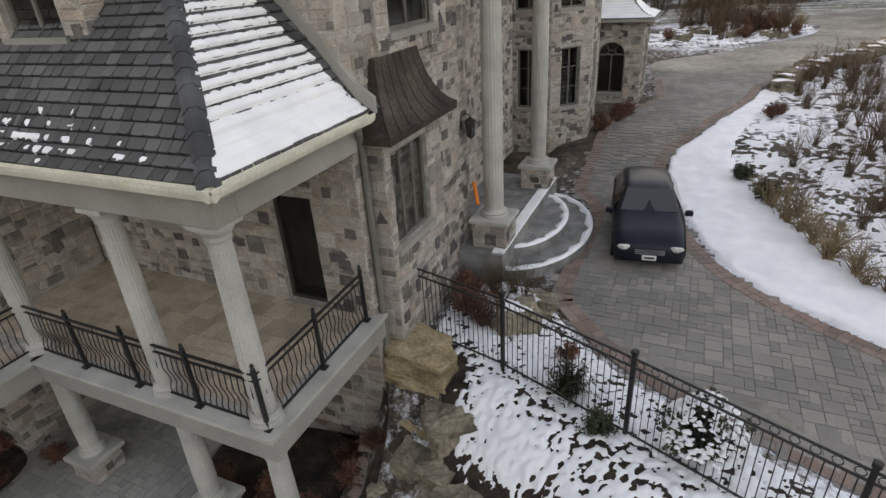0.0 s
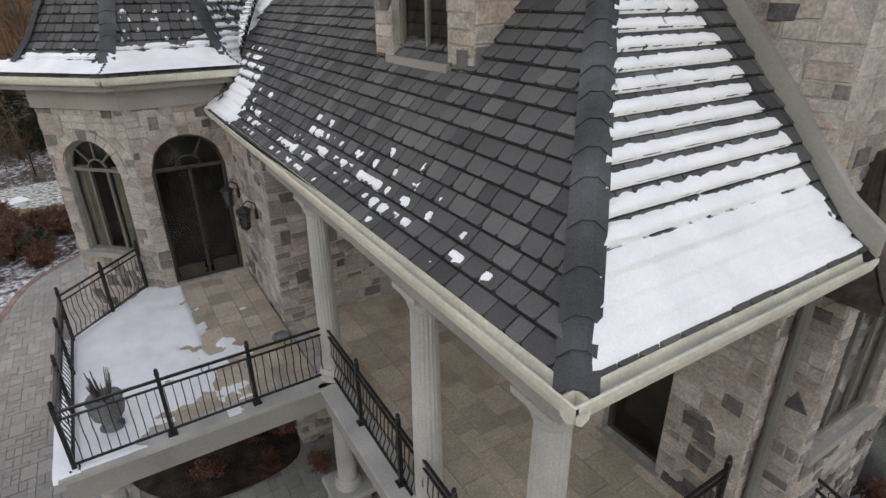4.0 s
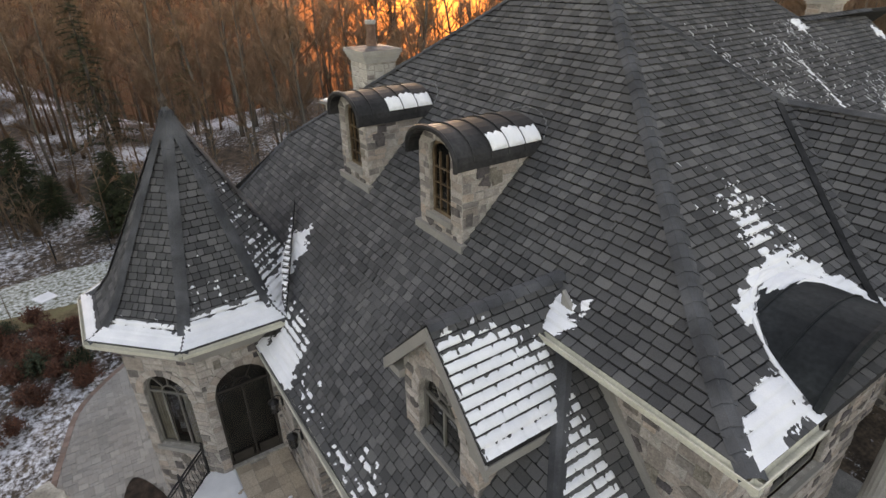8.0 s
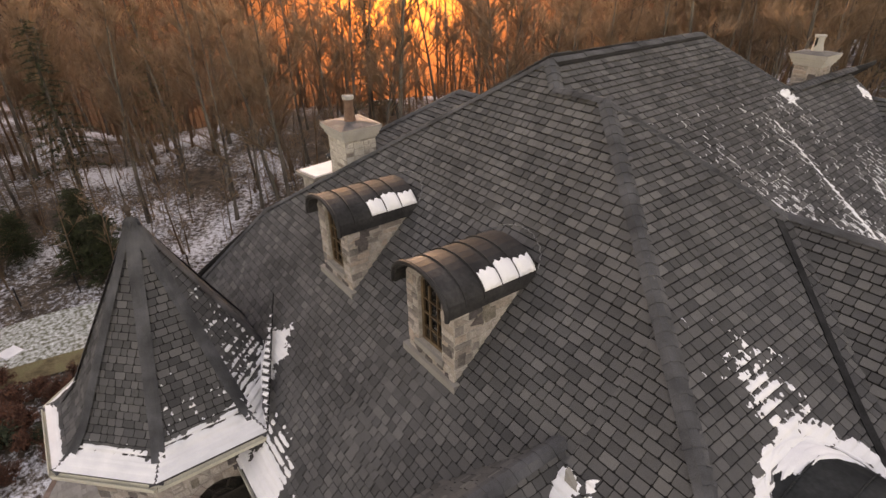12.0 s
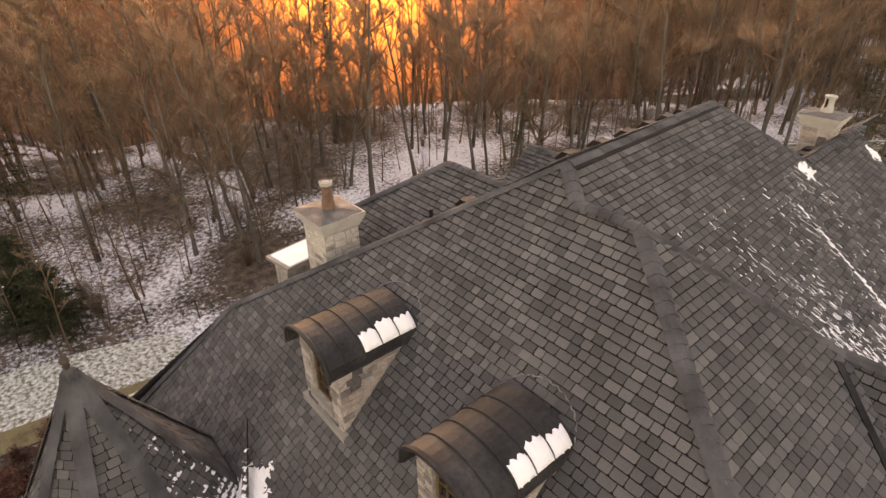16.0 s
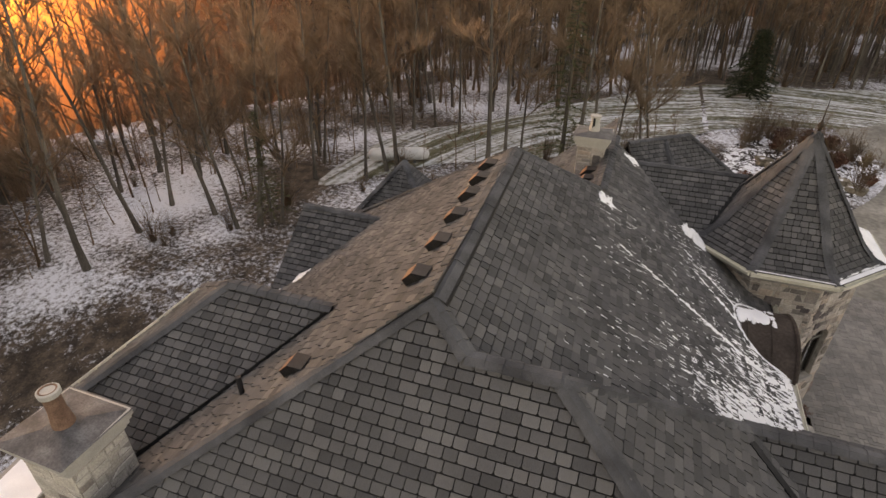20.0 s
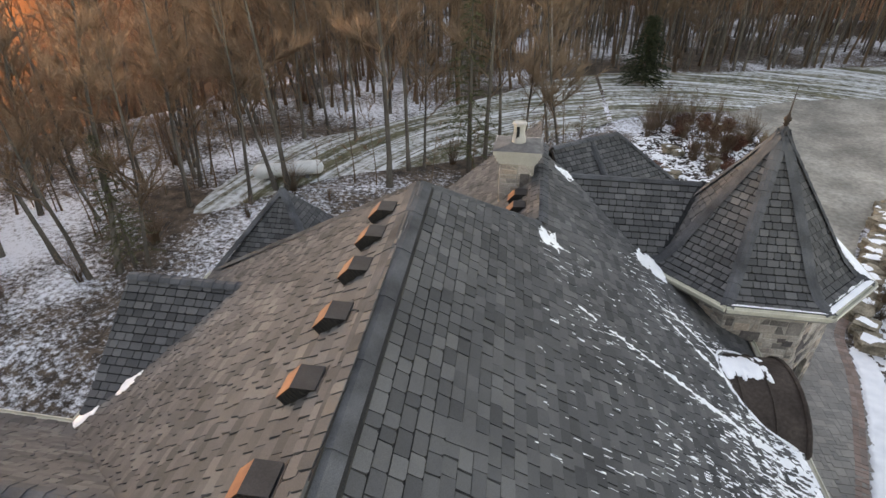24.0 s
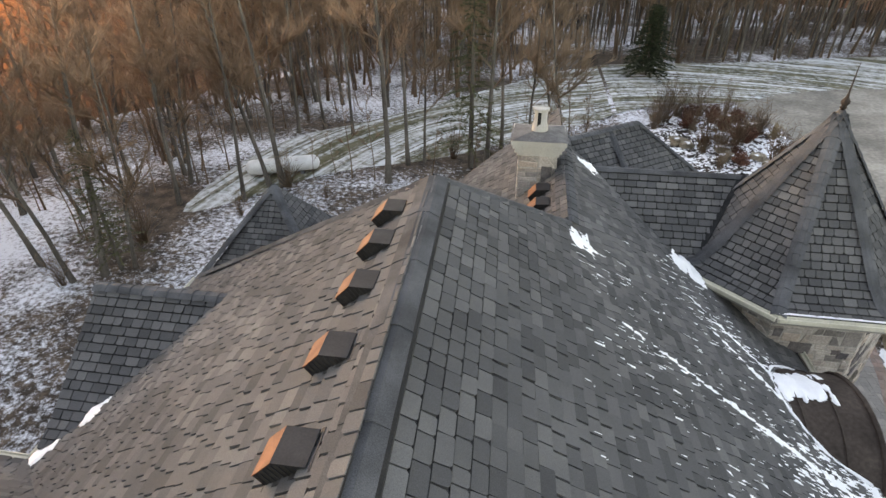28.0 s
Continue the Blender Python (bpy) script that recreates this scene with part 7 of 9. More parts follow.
part("roof_snow", m, MAT_SNOW, house, "streaks and flecks of blown snow", kind="stuff", smooth=True)
for key, faces in (("a", (4, 5, 6, 7, 0)), ("b", (6, 7, 0, 5))):
    m = Mesh()
    for k in faces:
        T = TURRETS[key, k]
        full = {"a": {6: 0.55, 5: 0.22, 7: 0.66, 4: 0.06, 0: 0.8}, "b": {7: 0.90, 6: 0.18, 0: 0.6, 5: 0.05}}[key][k]
        upper = {"a": {6: -0.6, 7: 0.16, 0: 0.6}, "b": {7: 0.25}}[key].get(k, -1)
        def tmask(x, y, d, u, j, t, full=full, upper=upper):
            near = 5.0 * (full * (1.0 + 0.22 * speck(x, y, 3.0, 33)) - d) - 0.9 * smooth(0.6, 0.9, t) * smooth(full * 0.75, full, d)
            strip = upper - 0.42 * d - 1.5 * smooth(0.45, 0.8, t) - 0.35 * chance(j, u, 9) + 0.45 * speck(x, y, 6, 35) + 0.4 * speck(x, y, 14, 36)
            return max(near, strip)
        snow_on(m, T, 0.045, tmask, 0.04)
    part("roof_snow", m, MAT_SNOW, house, "white snow on the turret's flared foot", kind="stuff", smooth=True)
m = Mesh()
for k in range(4):
    snow_on(m, FACETS[f"pavilion_{k}"], 0.05, lambda x, y, d, u, j, t: 3 * (1.35 + 0.2 * speck(x, y, 2, 40) - d), 0.06)
snow_on(m, FACETS["cricket"], 0.03, lambda x, y, d, u, j, t: 0.6 - 1.2 * smooth(0.5, 0.8, t) - 0.25 * d + 0.4 * speck(x, y, 4, 42), 0.05)
for k, (c, rad, fx) in enumerate((((-8.75, 22.75), 0.55, "east_main"), ((-11.05, 24.6), 0.3, "east_main"), ((-16.0, 5.35), 0.7, "south"), ((-20.4, 18.1), 0.5, "west_main"), ((-20.65, 16.95), 0.35, "west_main"), ((-19.9, 17.6), 0.35, "west_main"))):
    fz = FACETS[fx]
    snow_on(m, Facet([(c[0] - rad, c[1] - rad), (c[0] + rad, c[1] - rad), (c[0] + rad, c[1] + rad), (c[0] - rad, c[1] + rad)], (fz.o.x, fz.o.y), (fz.n.x, fz.n.y), fz.prof), 0.07, lambda x, y, d, u, j, t, c=c, rad=rad: 0.75 - math.hypot(x - c[0], y - c[1]) / rad + 0.5 * speck(x, y, 4, 41), 0.05)
part("roof_snow", m, MAT_SNOW, house, "small drifts in the valleys", kind="stuff", smooth=True)
def barrel_snow(m, cy, half, crown, zs, x0, x1, a0, a1, seed, fall=0.0):
    """A thin ragged patch of snow on a barrel roof, between two angles round it, with fingers running down its edge."""
    n, idx, v, f = 44, {}, [], []

    def vert(p, q):
        if (p, q) not in idx:
            s, t = q / n, p / n
            ang = radians(a0 + (a1 - a0) * t)
            x = x0 + (x1 - x0) * s + fall * max(0, ang - 1.75) ** 1.3
            edge = min(1 - ((s - 0.5) / 0.5) ** 2, 1 - ((t - 0.5) / 0.5) ** 2)
            k = 1.3 * edge - 0.50 + 0.95 * noise.noise(Vector((s * 7, t * 2.2, seed))) + 0.5 * noise.noise(Vector((s * 19, t * 5, seed + 4)))
            rr = 0.028 * min(k, 1) if k > 0 else -0.02
            idx[p, q] = len(v)
            v.append(((x, cy - (half + rr) * math.cos(ang), zs + (crown + rr) * math.sin(ang) ** 0.85 + 0.012), k))
        return idx[p, q]

    for p in range(n):
        for q in range(n):
            c = (vert(p, q), vert(p, q + 1), vert(p + 1, q + 1), vert(p + 1, q))
            if max(v[i][1] for i in c) > 0:
                f.append(c)
    used_v = sorted({i for c in f for i in c})
    back = {i: k for k, i in enumerate(used_v)}
    m.add([v[i][0] for i in used_v], [tuple(back[i] for i in c) for c in f])


m = Mesh()
barrel_snow(m, 19.85, 1.45, 1.30, 9.85, -6.62, -7.80, 82, 122, 3.0)
barrel_snow(m, 9.60, 1.42, 1.14, 10.20, -5.55, -6.25, 70, 142, 8.0, 0.75)
part("roof_snow", m, MAT_SNOW, house, "snow patches on the copper roofs", kind="stuff", smooth=True)

# ---- front steps ----
MAT_STEP = material("step_stone", [(0.3, (0.17, 0.17, 0.165)), (0.7, (0.25, 0.25, 0.24))], 0.85, 2, 40, 0.3)
entrance = thing("front_steps", "curved grey stone steps with snow along their edges", "steps", at=(-4.0, 14.2, 1.8))
for k, (rx, ry, z0, z1) in enumerate(((1.95, 2.75, 1.6, 2.06), (1.25, 2.0, 1.6, 2.31))):
    pts = [(-4.0 + rx * math.sin(math.pi * t / 24), 14.2 - ry * math.cos(math.pi * t / 24)) for t in range(25)]
    m = Mesh()
    prism(m, pts, z0, z1)
    part("step", m, MAT_STEP, entrance)
    m = Mesh()
    rims = []
    for s, h in ((0.0, -0.01), (0.025, 0.035), (0.09, 0.05), (0.16, 0.04), (0.21, -0.01)):
        rims.append([(-4.0 + (rx - s * (1 + 0.35 * math.sin(t * 2.3 + k))) * math.sin(math.pi * t / 24), 14.2 - (ry - s * (1 + 0.35 * math.sin(t * 2.3 + k))) * math.cos(math.pi * t / 24), z1 + h) for t in range(25)])
    m.add([p for q in rims for p in q], [(q * 25 + i, q * 25 + i + 1, (q + 1) * 25 + i + 1, (q + 1) * 25 + i) for q in range(4) for i in range(24)])
    part("snow_edge", m, MAT_SNOW, entrance, "white snow rim", smooth=True)
m = Mesh()
box(m, -6.0, -3.7, 11.3, 17.1, 1.5, 2.56)
part("landing", m, MAT_STEP, entrance)
m = Mesh()
obox(m, (-3.85, 14.2, 2.585), (0.3, 5.6, 0.05), 0, 0.015)
part("snow_edge", m, MAT_SNOW, entrance)
light_orange = thing("orange_reel", "orange plastic cord hanging on the column", "cord", at=(-4.5, 11.6, 3.6))
m = Mesh()
path_tube(m, [(-4.50, 11.62, 4.3), (-4.45, 11.60, 4.0), (-4.40, 11.58, 3.75)], 0.05, 6)
part("cord", m, material("orange_plastic", [(0.3, (0.75, 0.16, 0.02)), (0.7, (0.85, 0.20, 0.03))], 0.5, 3, 30, 0.1, grain=0.1), light_orange)


# ---- boulders ----
def boulder(x, y, z, sx, sy_, sz, turn, seed, label="tan limestone boulder beside the bed", snow=False, mat=None):
    r = random.Random(seed)
    bm = bmesh.new()
    bmesh.ops.create_cube(bm, size=1)
    bmesh.ops.subdivide_edges(bm, edges=bm.edges[:], cuts=9, use_grid_fill=True)
    o = Vector((r.uniform(0, 50), r.uniform(0, 50), r.uniform(0, 50)))
    rot = Matrix.Rotation(turn, 3, "Z")
    for v in bm.verts:
        p = v.co.copy()
        q = p.normalized() * 0.62
        p = p * 0.82 + q * 0.18
        step = 0.05 * math.floor(6 * noise.noise(p * 1.6 + o * 2)) if p.z < 0.4 else 0.0
        p += p.normalized() * (0.17 * noise.noise(p * 1.5 + o) + 0.07 * noise.noise(p * 4 + o) + 0.04 * noise.noise(p * 11 + o) + step * 0.5)
        v.co = rot @ Vector((p.x * sx, p.y * sy_, p.z * sz)) + Vector((x, y, z))
    m = Mesh()
    bm.verts.index_update()
    m.add([v.co for v in bm.verts], [tuple(v.index for v in f.verts) for f in bm.faces])
    bm.free()
    ob = part("boulder", m, mat or MAT_ROCK)
    tagged(ob, label, "rock", "boulders of the front bed")
    if snow:
        cap = Mesh()
        n = 6
        for k in range(1):
            vv = [(x, y, z + sz * 0.56)]
            vv += [(x + math.cos(turn + 6.283 * i / 14) * sx * 0.46 * r.uniform(0.75, 1.1), y + math.sin(turn + 6.283 * i / 14) * sy_ * 0.46 * r.uniform(0.75, 1.1), z + sz * 0.46) for i in range(14)]
            cap.add(vv, [(0, 1 + i, 1 + (i + 1) % 14) for i in range(14)])
        part("snow_cap", cap, MAT_SNOW, ob, "white snow cap", smooth=True)


def slab_rock(poly, z0, z1, seed, label):
    """A split block of layered limestone: flat top, ragged ledges down its sides."""
    r = random.Random(seed)
    ring = []
    for (xa, ya), (xb, yb) in zip(poly, poly[1:] + poly[:1]):
        n = max(3, int(math.hypot(xb - xa, yb - ya) / 0.10))
        ring += [(xa + (xb - xa) * k / n, ya + (yb - ya) * k / n) for k in range(n)]
    cx, cy = sum(p[0] for p in ring) / len(ring), sum(p[1] for p in ring) / len(ring)
    levels = [(0.0, -0.10)]
    z = 0.0
    while z < 0.86:
        step = r.uniform(0.08, 0.2)
        e = r.uniform(-0.10, 0.02)
        levels += [(z + 0.02, e), (min(z + step, 0.93), e + r.uniform(-0.02, 0.02))]
        z += step
    levels += [(0.94, 0.0), (1.0, -0.05)]
    n, m = len(ring), Mesh()
    v = []
    for s, e in levels:
        for x, y in ring:
            w = Vector((x - cx, y - cy)).normalized() * (e + 0.07 * noise.noise(Vector((x * 2.2, y * 2.2, s * 3 + seed))) + 0.03 * noise.noise(Vector((x * 9, y * 9, s * 6 + seed))))
            v.append((x + w.x, y + w.y, z0 + (z1 - z0) * s + 0.025 * noise.noise(Vector((x * 3, y * 3, seed)))))
    for q in (0.72, 0.4):
        for x, y in ring:
            px, py = cx + (x - cx) * q, cy + (y - cy) * q
            v.append((px, py, z1 + 0.01 + 0.05 * noise.noise(Vector((px * 2, py * 2, seed))) + 0.02 * noise.noise(Vector((px * 8, py * 8, seed)))))
    v.append((cx, cy, z1))
    L = len(levels) + 2
    m.add(v, [(k * n + i, k * n + (i + 1) % n, (k + 1) * n + (i + 1) % n, (k + 1) * n + i) for k in range(L - 1) for i in range(n)] + [((L - 1) * n + i, (L - 1) * n + (i + 1) % n, L * n) for i in range(n)] + [tuple(range(n))[::-1]])
    return tagged(part("boulder", m, MAT_SLAB), label, "rock", "boulders of the front bed")


MAT_SLAB = material("split_limestone", [(0.25, (0.22, 0.165, 0.10)), (0.5, (0.40, 0.30, 0.18)), (0.75, (0.46, 0.37, 0.25))], 0.9, 1.6, 14, 1.0, grain=0.4, stretch=(1, 1, 3.0), height=0.04)
slab_rock([(-4.83, 7.30), (-4.70, 7.18), (-3.42, 6.98), (-3.32, 7.5), (-3.75, 8.05), (-4.55, 8.28), (-4.83, 8.0)], 1.90, 2.48, 1, "large flat-topped tan limestone slab beside the porch")
slab_rock([(-4.82, 7.16), (-3.5, 6.90), (-3.35, 7.7), (-4.78, 8.05)], 1.0, 1.90, 2, "layered limestone block under the flat slab")
slab_rock([(-4.92, 6.75), (-3.75, 6.35), (-3.55, 7.4), (-4.9, 7.6)], -0.1, 1.02, 3, "layered limestone block at the foot of the slope")
slab_rock([(-4.2, 6.5), (-3.3, 6.25), (-3.1, 6.9), (-3.9, 7.2)], 0.2, 1.45, 4, "weathered limestone block under the flat slab")
boulder(-3.05, 6.65, 1.35, 1.15, 0.95, 1.1, 0.5, 4, "grey-brown rounded boulder below the snowy bed")
boulder(-3.35, 6.1, 0.75, 1.2, 0.9, 1.1, -0.2, 5, "grey-brown rounded boulder below the snowy bed")
boulder(-4.05, 6.0, 0.25, 0.9, 0.8, 0.8, 0.3, 15, "small brown boulder beside the mulch bed")
boulder(-2.75, 5.75, 0.5, 1.1, 0.9, 1.0, 0.4, 16)
boulder(-2.3, 5.3, 0.7, 1.3, 1.0, 1.1, 0.3, 6)
boulder(-1.4, 4.7, 0.5, 1.5, 1.1, 1.1, -0.4, 7)
boulder(-0.2, 4.2, 0.5, 1.4, 1.0, 1.0, 0.1, 8)
boulder(-2.75, 9.35, 2.1, 0.9, 0.7, 0.9, 0.6, 9, "brown boulder with snow behind the fence", True)
boulder(-2.5, 10.3, 2.0, 0.7, 0.5, 0.5, 0.1, 10, "brown boulder with snow behind the fence", True)
boulder(-14.3, -2.3, 0.05, 1.2, 1.1, 0.16, 0.3, 17, "pale flat stone at the edge of the pavers", mat=MAT_PALEROCK)
boulder(-20.4, -2.75, 0.03, 1.3, 0.9, 0.22, 0.4, 18, "pale flat stone at the edge of the pavers", mat=MAT_PALEROCK)
br = random.Random(77)
for k in range(16):  # low rock wall at the end of the snow verge
    s = k / 15
    x, y = 3.9 + 8.4 * s ** 1.12 + br.uniform(-0.25, 0.25), 32.6 + 15.6 * s + br.uniform(-0.2, 0.2)
    boulder(x, y, ground_z(x, y) + 0.25, br.uniform(0.9, 1.6), br.uniform(0.8, 1.2), br.uniform(0.5, 0.9), br.uniform(0, 3), 100 + k, "snow-capped flat rock along the driveway", True)
for k in range(12):
    x, y = br.uniform(-3, 8), br.uniform(50, 63)
    if inside_poly(NBED, x, y):
        boulder(x, y, ground_z(x, y) + 0.2, br.uniform(0.7, 1.5), br.uniform(0.6, 1.1), br.uniform(0.5, 0.8), br.uniform(0, 3), 140 + k, "snow-capped rock in the island bed", True)

# ---- fence ----
fence = thing("iron_fence", "black iron garden fence with scrolled top rail on the snowy slope", "fence", at=(*FENCE[0], 2.2))
for (x0, y0), (x1, y1) in zip(FENCE, FENCE[1:]):
    L = math.hypot(x1 - x0, y1 - y0)
    ang = math.atan2(y1 - y0, x1 - x0)
    z0, z1 = ground_z(max(x0, -4.5), y0), ground_z(max(x1, -4.5), y1)
    m = Mesh()
    obox(m, (x0, y0, z0 + 0.82), (0.07, 0.07, 1.68), ang, 0.01)
    obox(m, (x0, y0, z0 + 1.68), (0.1, 0.1, 0.06), ang, 0.02)
    part("post", m, MAT_IRON, fence)
    for h in (0.12, 1.40, 1.56):
        m = Mesh()
        tube(m, (x0, y0, z0 + h), (x1, y1, z1 + h), 0.02, 0.02, 6)
        part("rail", m, MAT_IRON, fence)
    n = int(L / 0.11)
    for k in range(1, n):
        s = k / n
        x, y, z = x0 + (x1 - x0) * s, y0 + (y1 - y0) * s, z0 + (z1 - z0) * s
        m = Mesh()
        tube(m, (x, y, z + 0.03), (x, y, z + 1.40), 0.009, 0.009, 4)
        if k % 2:
            ring = [(x + math.cos(ang) * 0.06 * math.cos(t), y + math.sin(ang) * 0.06 * math.cos(t), z + 1.48 + 0.06 * math.sin(t)) for t in (6.283 * j / 8 for j in range(9))]
            path_tube(m, ring, 0.007, 4)
        part("picket", m, MAT_IRON, fence)


# ---- parked car ----
def car(x, y, z, turn):
    t = thing("parked_car", "black family car parked on the driveway facing the camera", "car", at=(0, 0, 0))
    R = Matrix.Translation((x, y, z)) @ Matrix.Rotation(turn, 4, "Z")

    def W(p):
        return tuple(R @ Vector(p))

    # cross sections from the nose (y = 0) back: y, half width low, half width belt, z low, z belt, half width top, z top
    S = [(0.00, 0.62, 0.66, 0.28, 0.60, 0.55, 0.66), (0.12, 0.80, 0.82, 0.22, 0.68, 0.70, 0.80), (0.6, 0.86, 0.87, 0.20, 0.82, 0.76, 0.93), (1.05, 0.87, 0.89, 0.20, 0.88, 0.78, 1.00),
         (1.30, 0.87, 0.90, 0.20, 0.92, 0.74, 1.10), (2.05, 0.87, 0.90, 0.20, 0.94, 0.60, 1.46), (2.6, 0.87, 0.90, 0.20, 0.95, 0.60, 1.52), (3.5, 0.87, 0.90, 0.20, 0.96, 0.58, 1.50), (4.1, 0.85, 0.88, 0.24, 0.96, 0.56, 1.38), (4.45, 0.80, 0.84, 0.30, 0.94, 0.60, 1.02)]
    m = Mesh()
    v = []
    for yy, wl, wb, zl, zb, wt, zt in S:
        v += [W(p) for p in ((-wl, yy, zl), (-wb, yy, (zl + zb) / 2), (-wb, yy, zb), (-wt, yy, zt - 0.03), (-wt * 0.8, yy, zt), (0, yy, zt + 0.02), (wt * 0.8, yy, zt), (wt, yy, zt - 0.03), (wb, yy, zb), (wb, yy, (zl + zb) / 2), (wl, yy, zl))]
    k = 11
    f = [(j * k + i, j * k + i + 1, (j + 1) * k + i + 1, (j + 1) * k + i) for j in range(len(S) - 1) for i in range(k - 1)]
    f += [tuple(range(k))[::-1], tuple((len(S) - 1) * k + i for i in range(k))] + [(j * k, (j + 1) * k, (j + 1) * k + k - 1, j * k + k - 1) for j in range(len(S) - 1)]
    m.add(v, f)
    part("body", m, MAT_CAR, t, "black glossy body", smooth=True)

    def panel(name, pts, mat, label=""):
        m = Mesh()
        n = len(pts)
        m.add([W(p) for p in pts], [tuple(range(n))])
        part(name, m, mat, t, label)

    panel("windscreen", [(-0.72, 1.30, 1.115), (0.72, 1.30, 1.115), (0.56, 2.03, 1.475), (-0.56, 2.03, 1.475)], MAT_CARGLASS)
    for s in (-1, 1):
        panel("side_window", [(s * 0.895, 1.55, 0.98), (s * 0.895, 3.9, 1.0), (s * 0.635, 3.7, 1.43), (s * 0.635, 2.15, 1.41)], MAT_CARGLASS)
        m = Mesh()
        lathe(m, [(0.0, -0.02), (0.10, -0.02), (0.13, 0.0), (0.10, 0.03), (0.0, 0.05)], (0, 0, 0), 12)
        m.v = [W((s * 0.62 + a * 1.3, -0.01 + 0.35 * abs(a) + c, 0.66 + b * 0.6)) for a, b, c in m.v]
        part("headlight", m, MAT_LAMP, t, "pale headlight", smooth=True)
        m = Mesh()
        obox(m, (0, 0, 0), (0.2, 0.12, 0.14), 0, 0.03)
        m.v = [W((a + s * 1.0, b + 1.5, c + 1.02)) for a, b, c in m.v]
        part("mirror", m, MAT_CAR, t)
        for yy in (0.85, 3.55):
            m = Mesh()
            tube(m, W((s * 0.70, yy, 0.32)), W((s * 0.90, yy, 0.32)), 0.33, 0.33, 20)
            wheel = part("wheel", m, MAT_TYRE, t)
            m = Mesh()
            tube(m, W((s * 0.895, yy, 0.32)), W((s * 0.91, yy, 0.32)), 0.22, 0.20, 16)
            part("rim", m, MAT_LEAD, wheel)
    m = Mesh()
    obox(m, (0, 0, 0), (0.34, 0.02, 0.13), 0, 0.004)
    m.v = [W((a, b - 0.015, c + 0.40)) for a, b, c in m.v]
    plate = part("number_plate", m, material("plate_white", [(0.3, (0.7, 0.7, 0.7)), (0.7, (0.78, 0.78, 0.78))], 0.5, 3, 30, 0.05, grain=0.05), t, "white plate with a plain dark bar")
    m = Mesh()
    obox(m, (0, 0, 0), (0.24, 0.006, 0.05), 0)
    m.v = [W((a, b - 0.028, c + 0.40)) for a, b, c in m.v]
    part("plate_bar", m, MAT_IRON, plate)
    m = Mesh()
    for zz in (0.50, 0.55, 0.60):
        obox(m, (0, 0, zz), (0.7, 0.03, 0.02), 0)
    m.v = [W((a, b - 0.005, c)) for a, b, c in m.v]
    part("grille", m, MAT_LEAD, t)


MAT_CARGLASS = material("car_glass", [(0.3, (0.012, 0.014, 0.016)), (0.7, (0.016, 0.018, 0.020))], 0.06, 1, 10, 0.0, grain=0.0, specular=0.9)
MAT_LAMP = material("lamp_lens", [(0.3, (0.6, 0.6, 0.58)), (0.7, (0.75, 0.75, 0.72))], 0.15, 3, 20, 0.05, grain=0.1)
MAT_TYRE = material("tyre", [(0.3, (0.012, 0.012, 0.012)), (0.7, (0.022, 0.022, 0.022))], 0.9, 3, 40, 0.2)
car(-0.42, 12.95, ground_z(-0.5, 15.5) + 0.03, 0.14)

# propane tank
tank = thing("propane_tank", "long white propane tank on low feet, snow on top", "tank", at=(-30, 46.7, 2.3))
m = Mesh()
gz = ground_z(-30, 46.7)
a, b = Vector((-32.0, 46.0, gz + 0.75)), Vector((-28.0, 47.7, gz + 0.75))
w = (b - a).normalized()
path_tube(m, [a - w * 0.45, a - w * 0.38, a - w * 0.2, a, b, b + w * 0.2, b + w * 0.38, b + w * 0.45], [0.05, 0.3, 0.48, 0.55, 0.55, 0.48, 0.3, 0.05], 20)
part("shell", m, material("tank_paint", [(0.3, (0.66, 0.66, 0.64)), (0.7, (0.76, 0.76, 0.74))], 0.4, 2, 30, 0.1, grain=0.1), tank, smooth=True)
for s in (0.2, 0.8):
    p = a.lerp(b, s)
    m = Mesh()
    obox(m, (p.x, p.y, gz + 0.15), (0.3, 0.9, 0.4), math.atan2(w.y, w.x))
    part("foot", m, MAT_LEAD, tank)


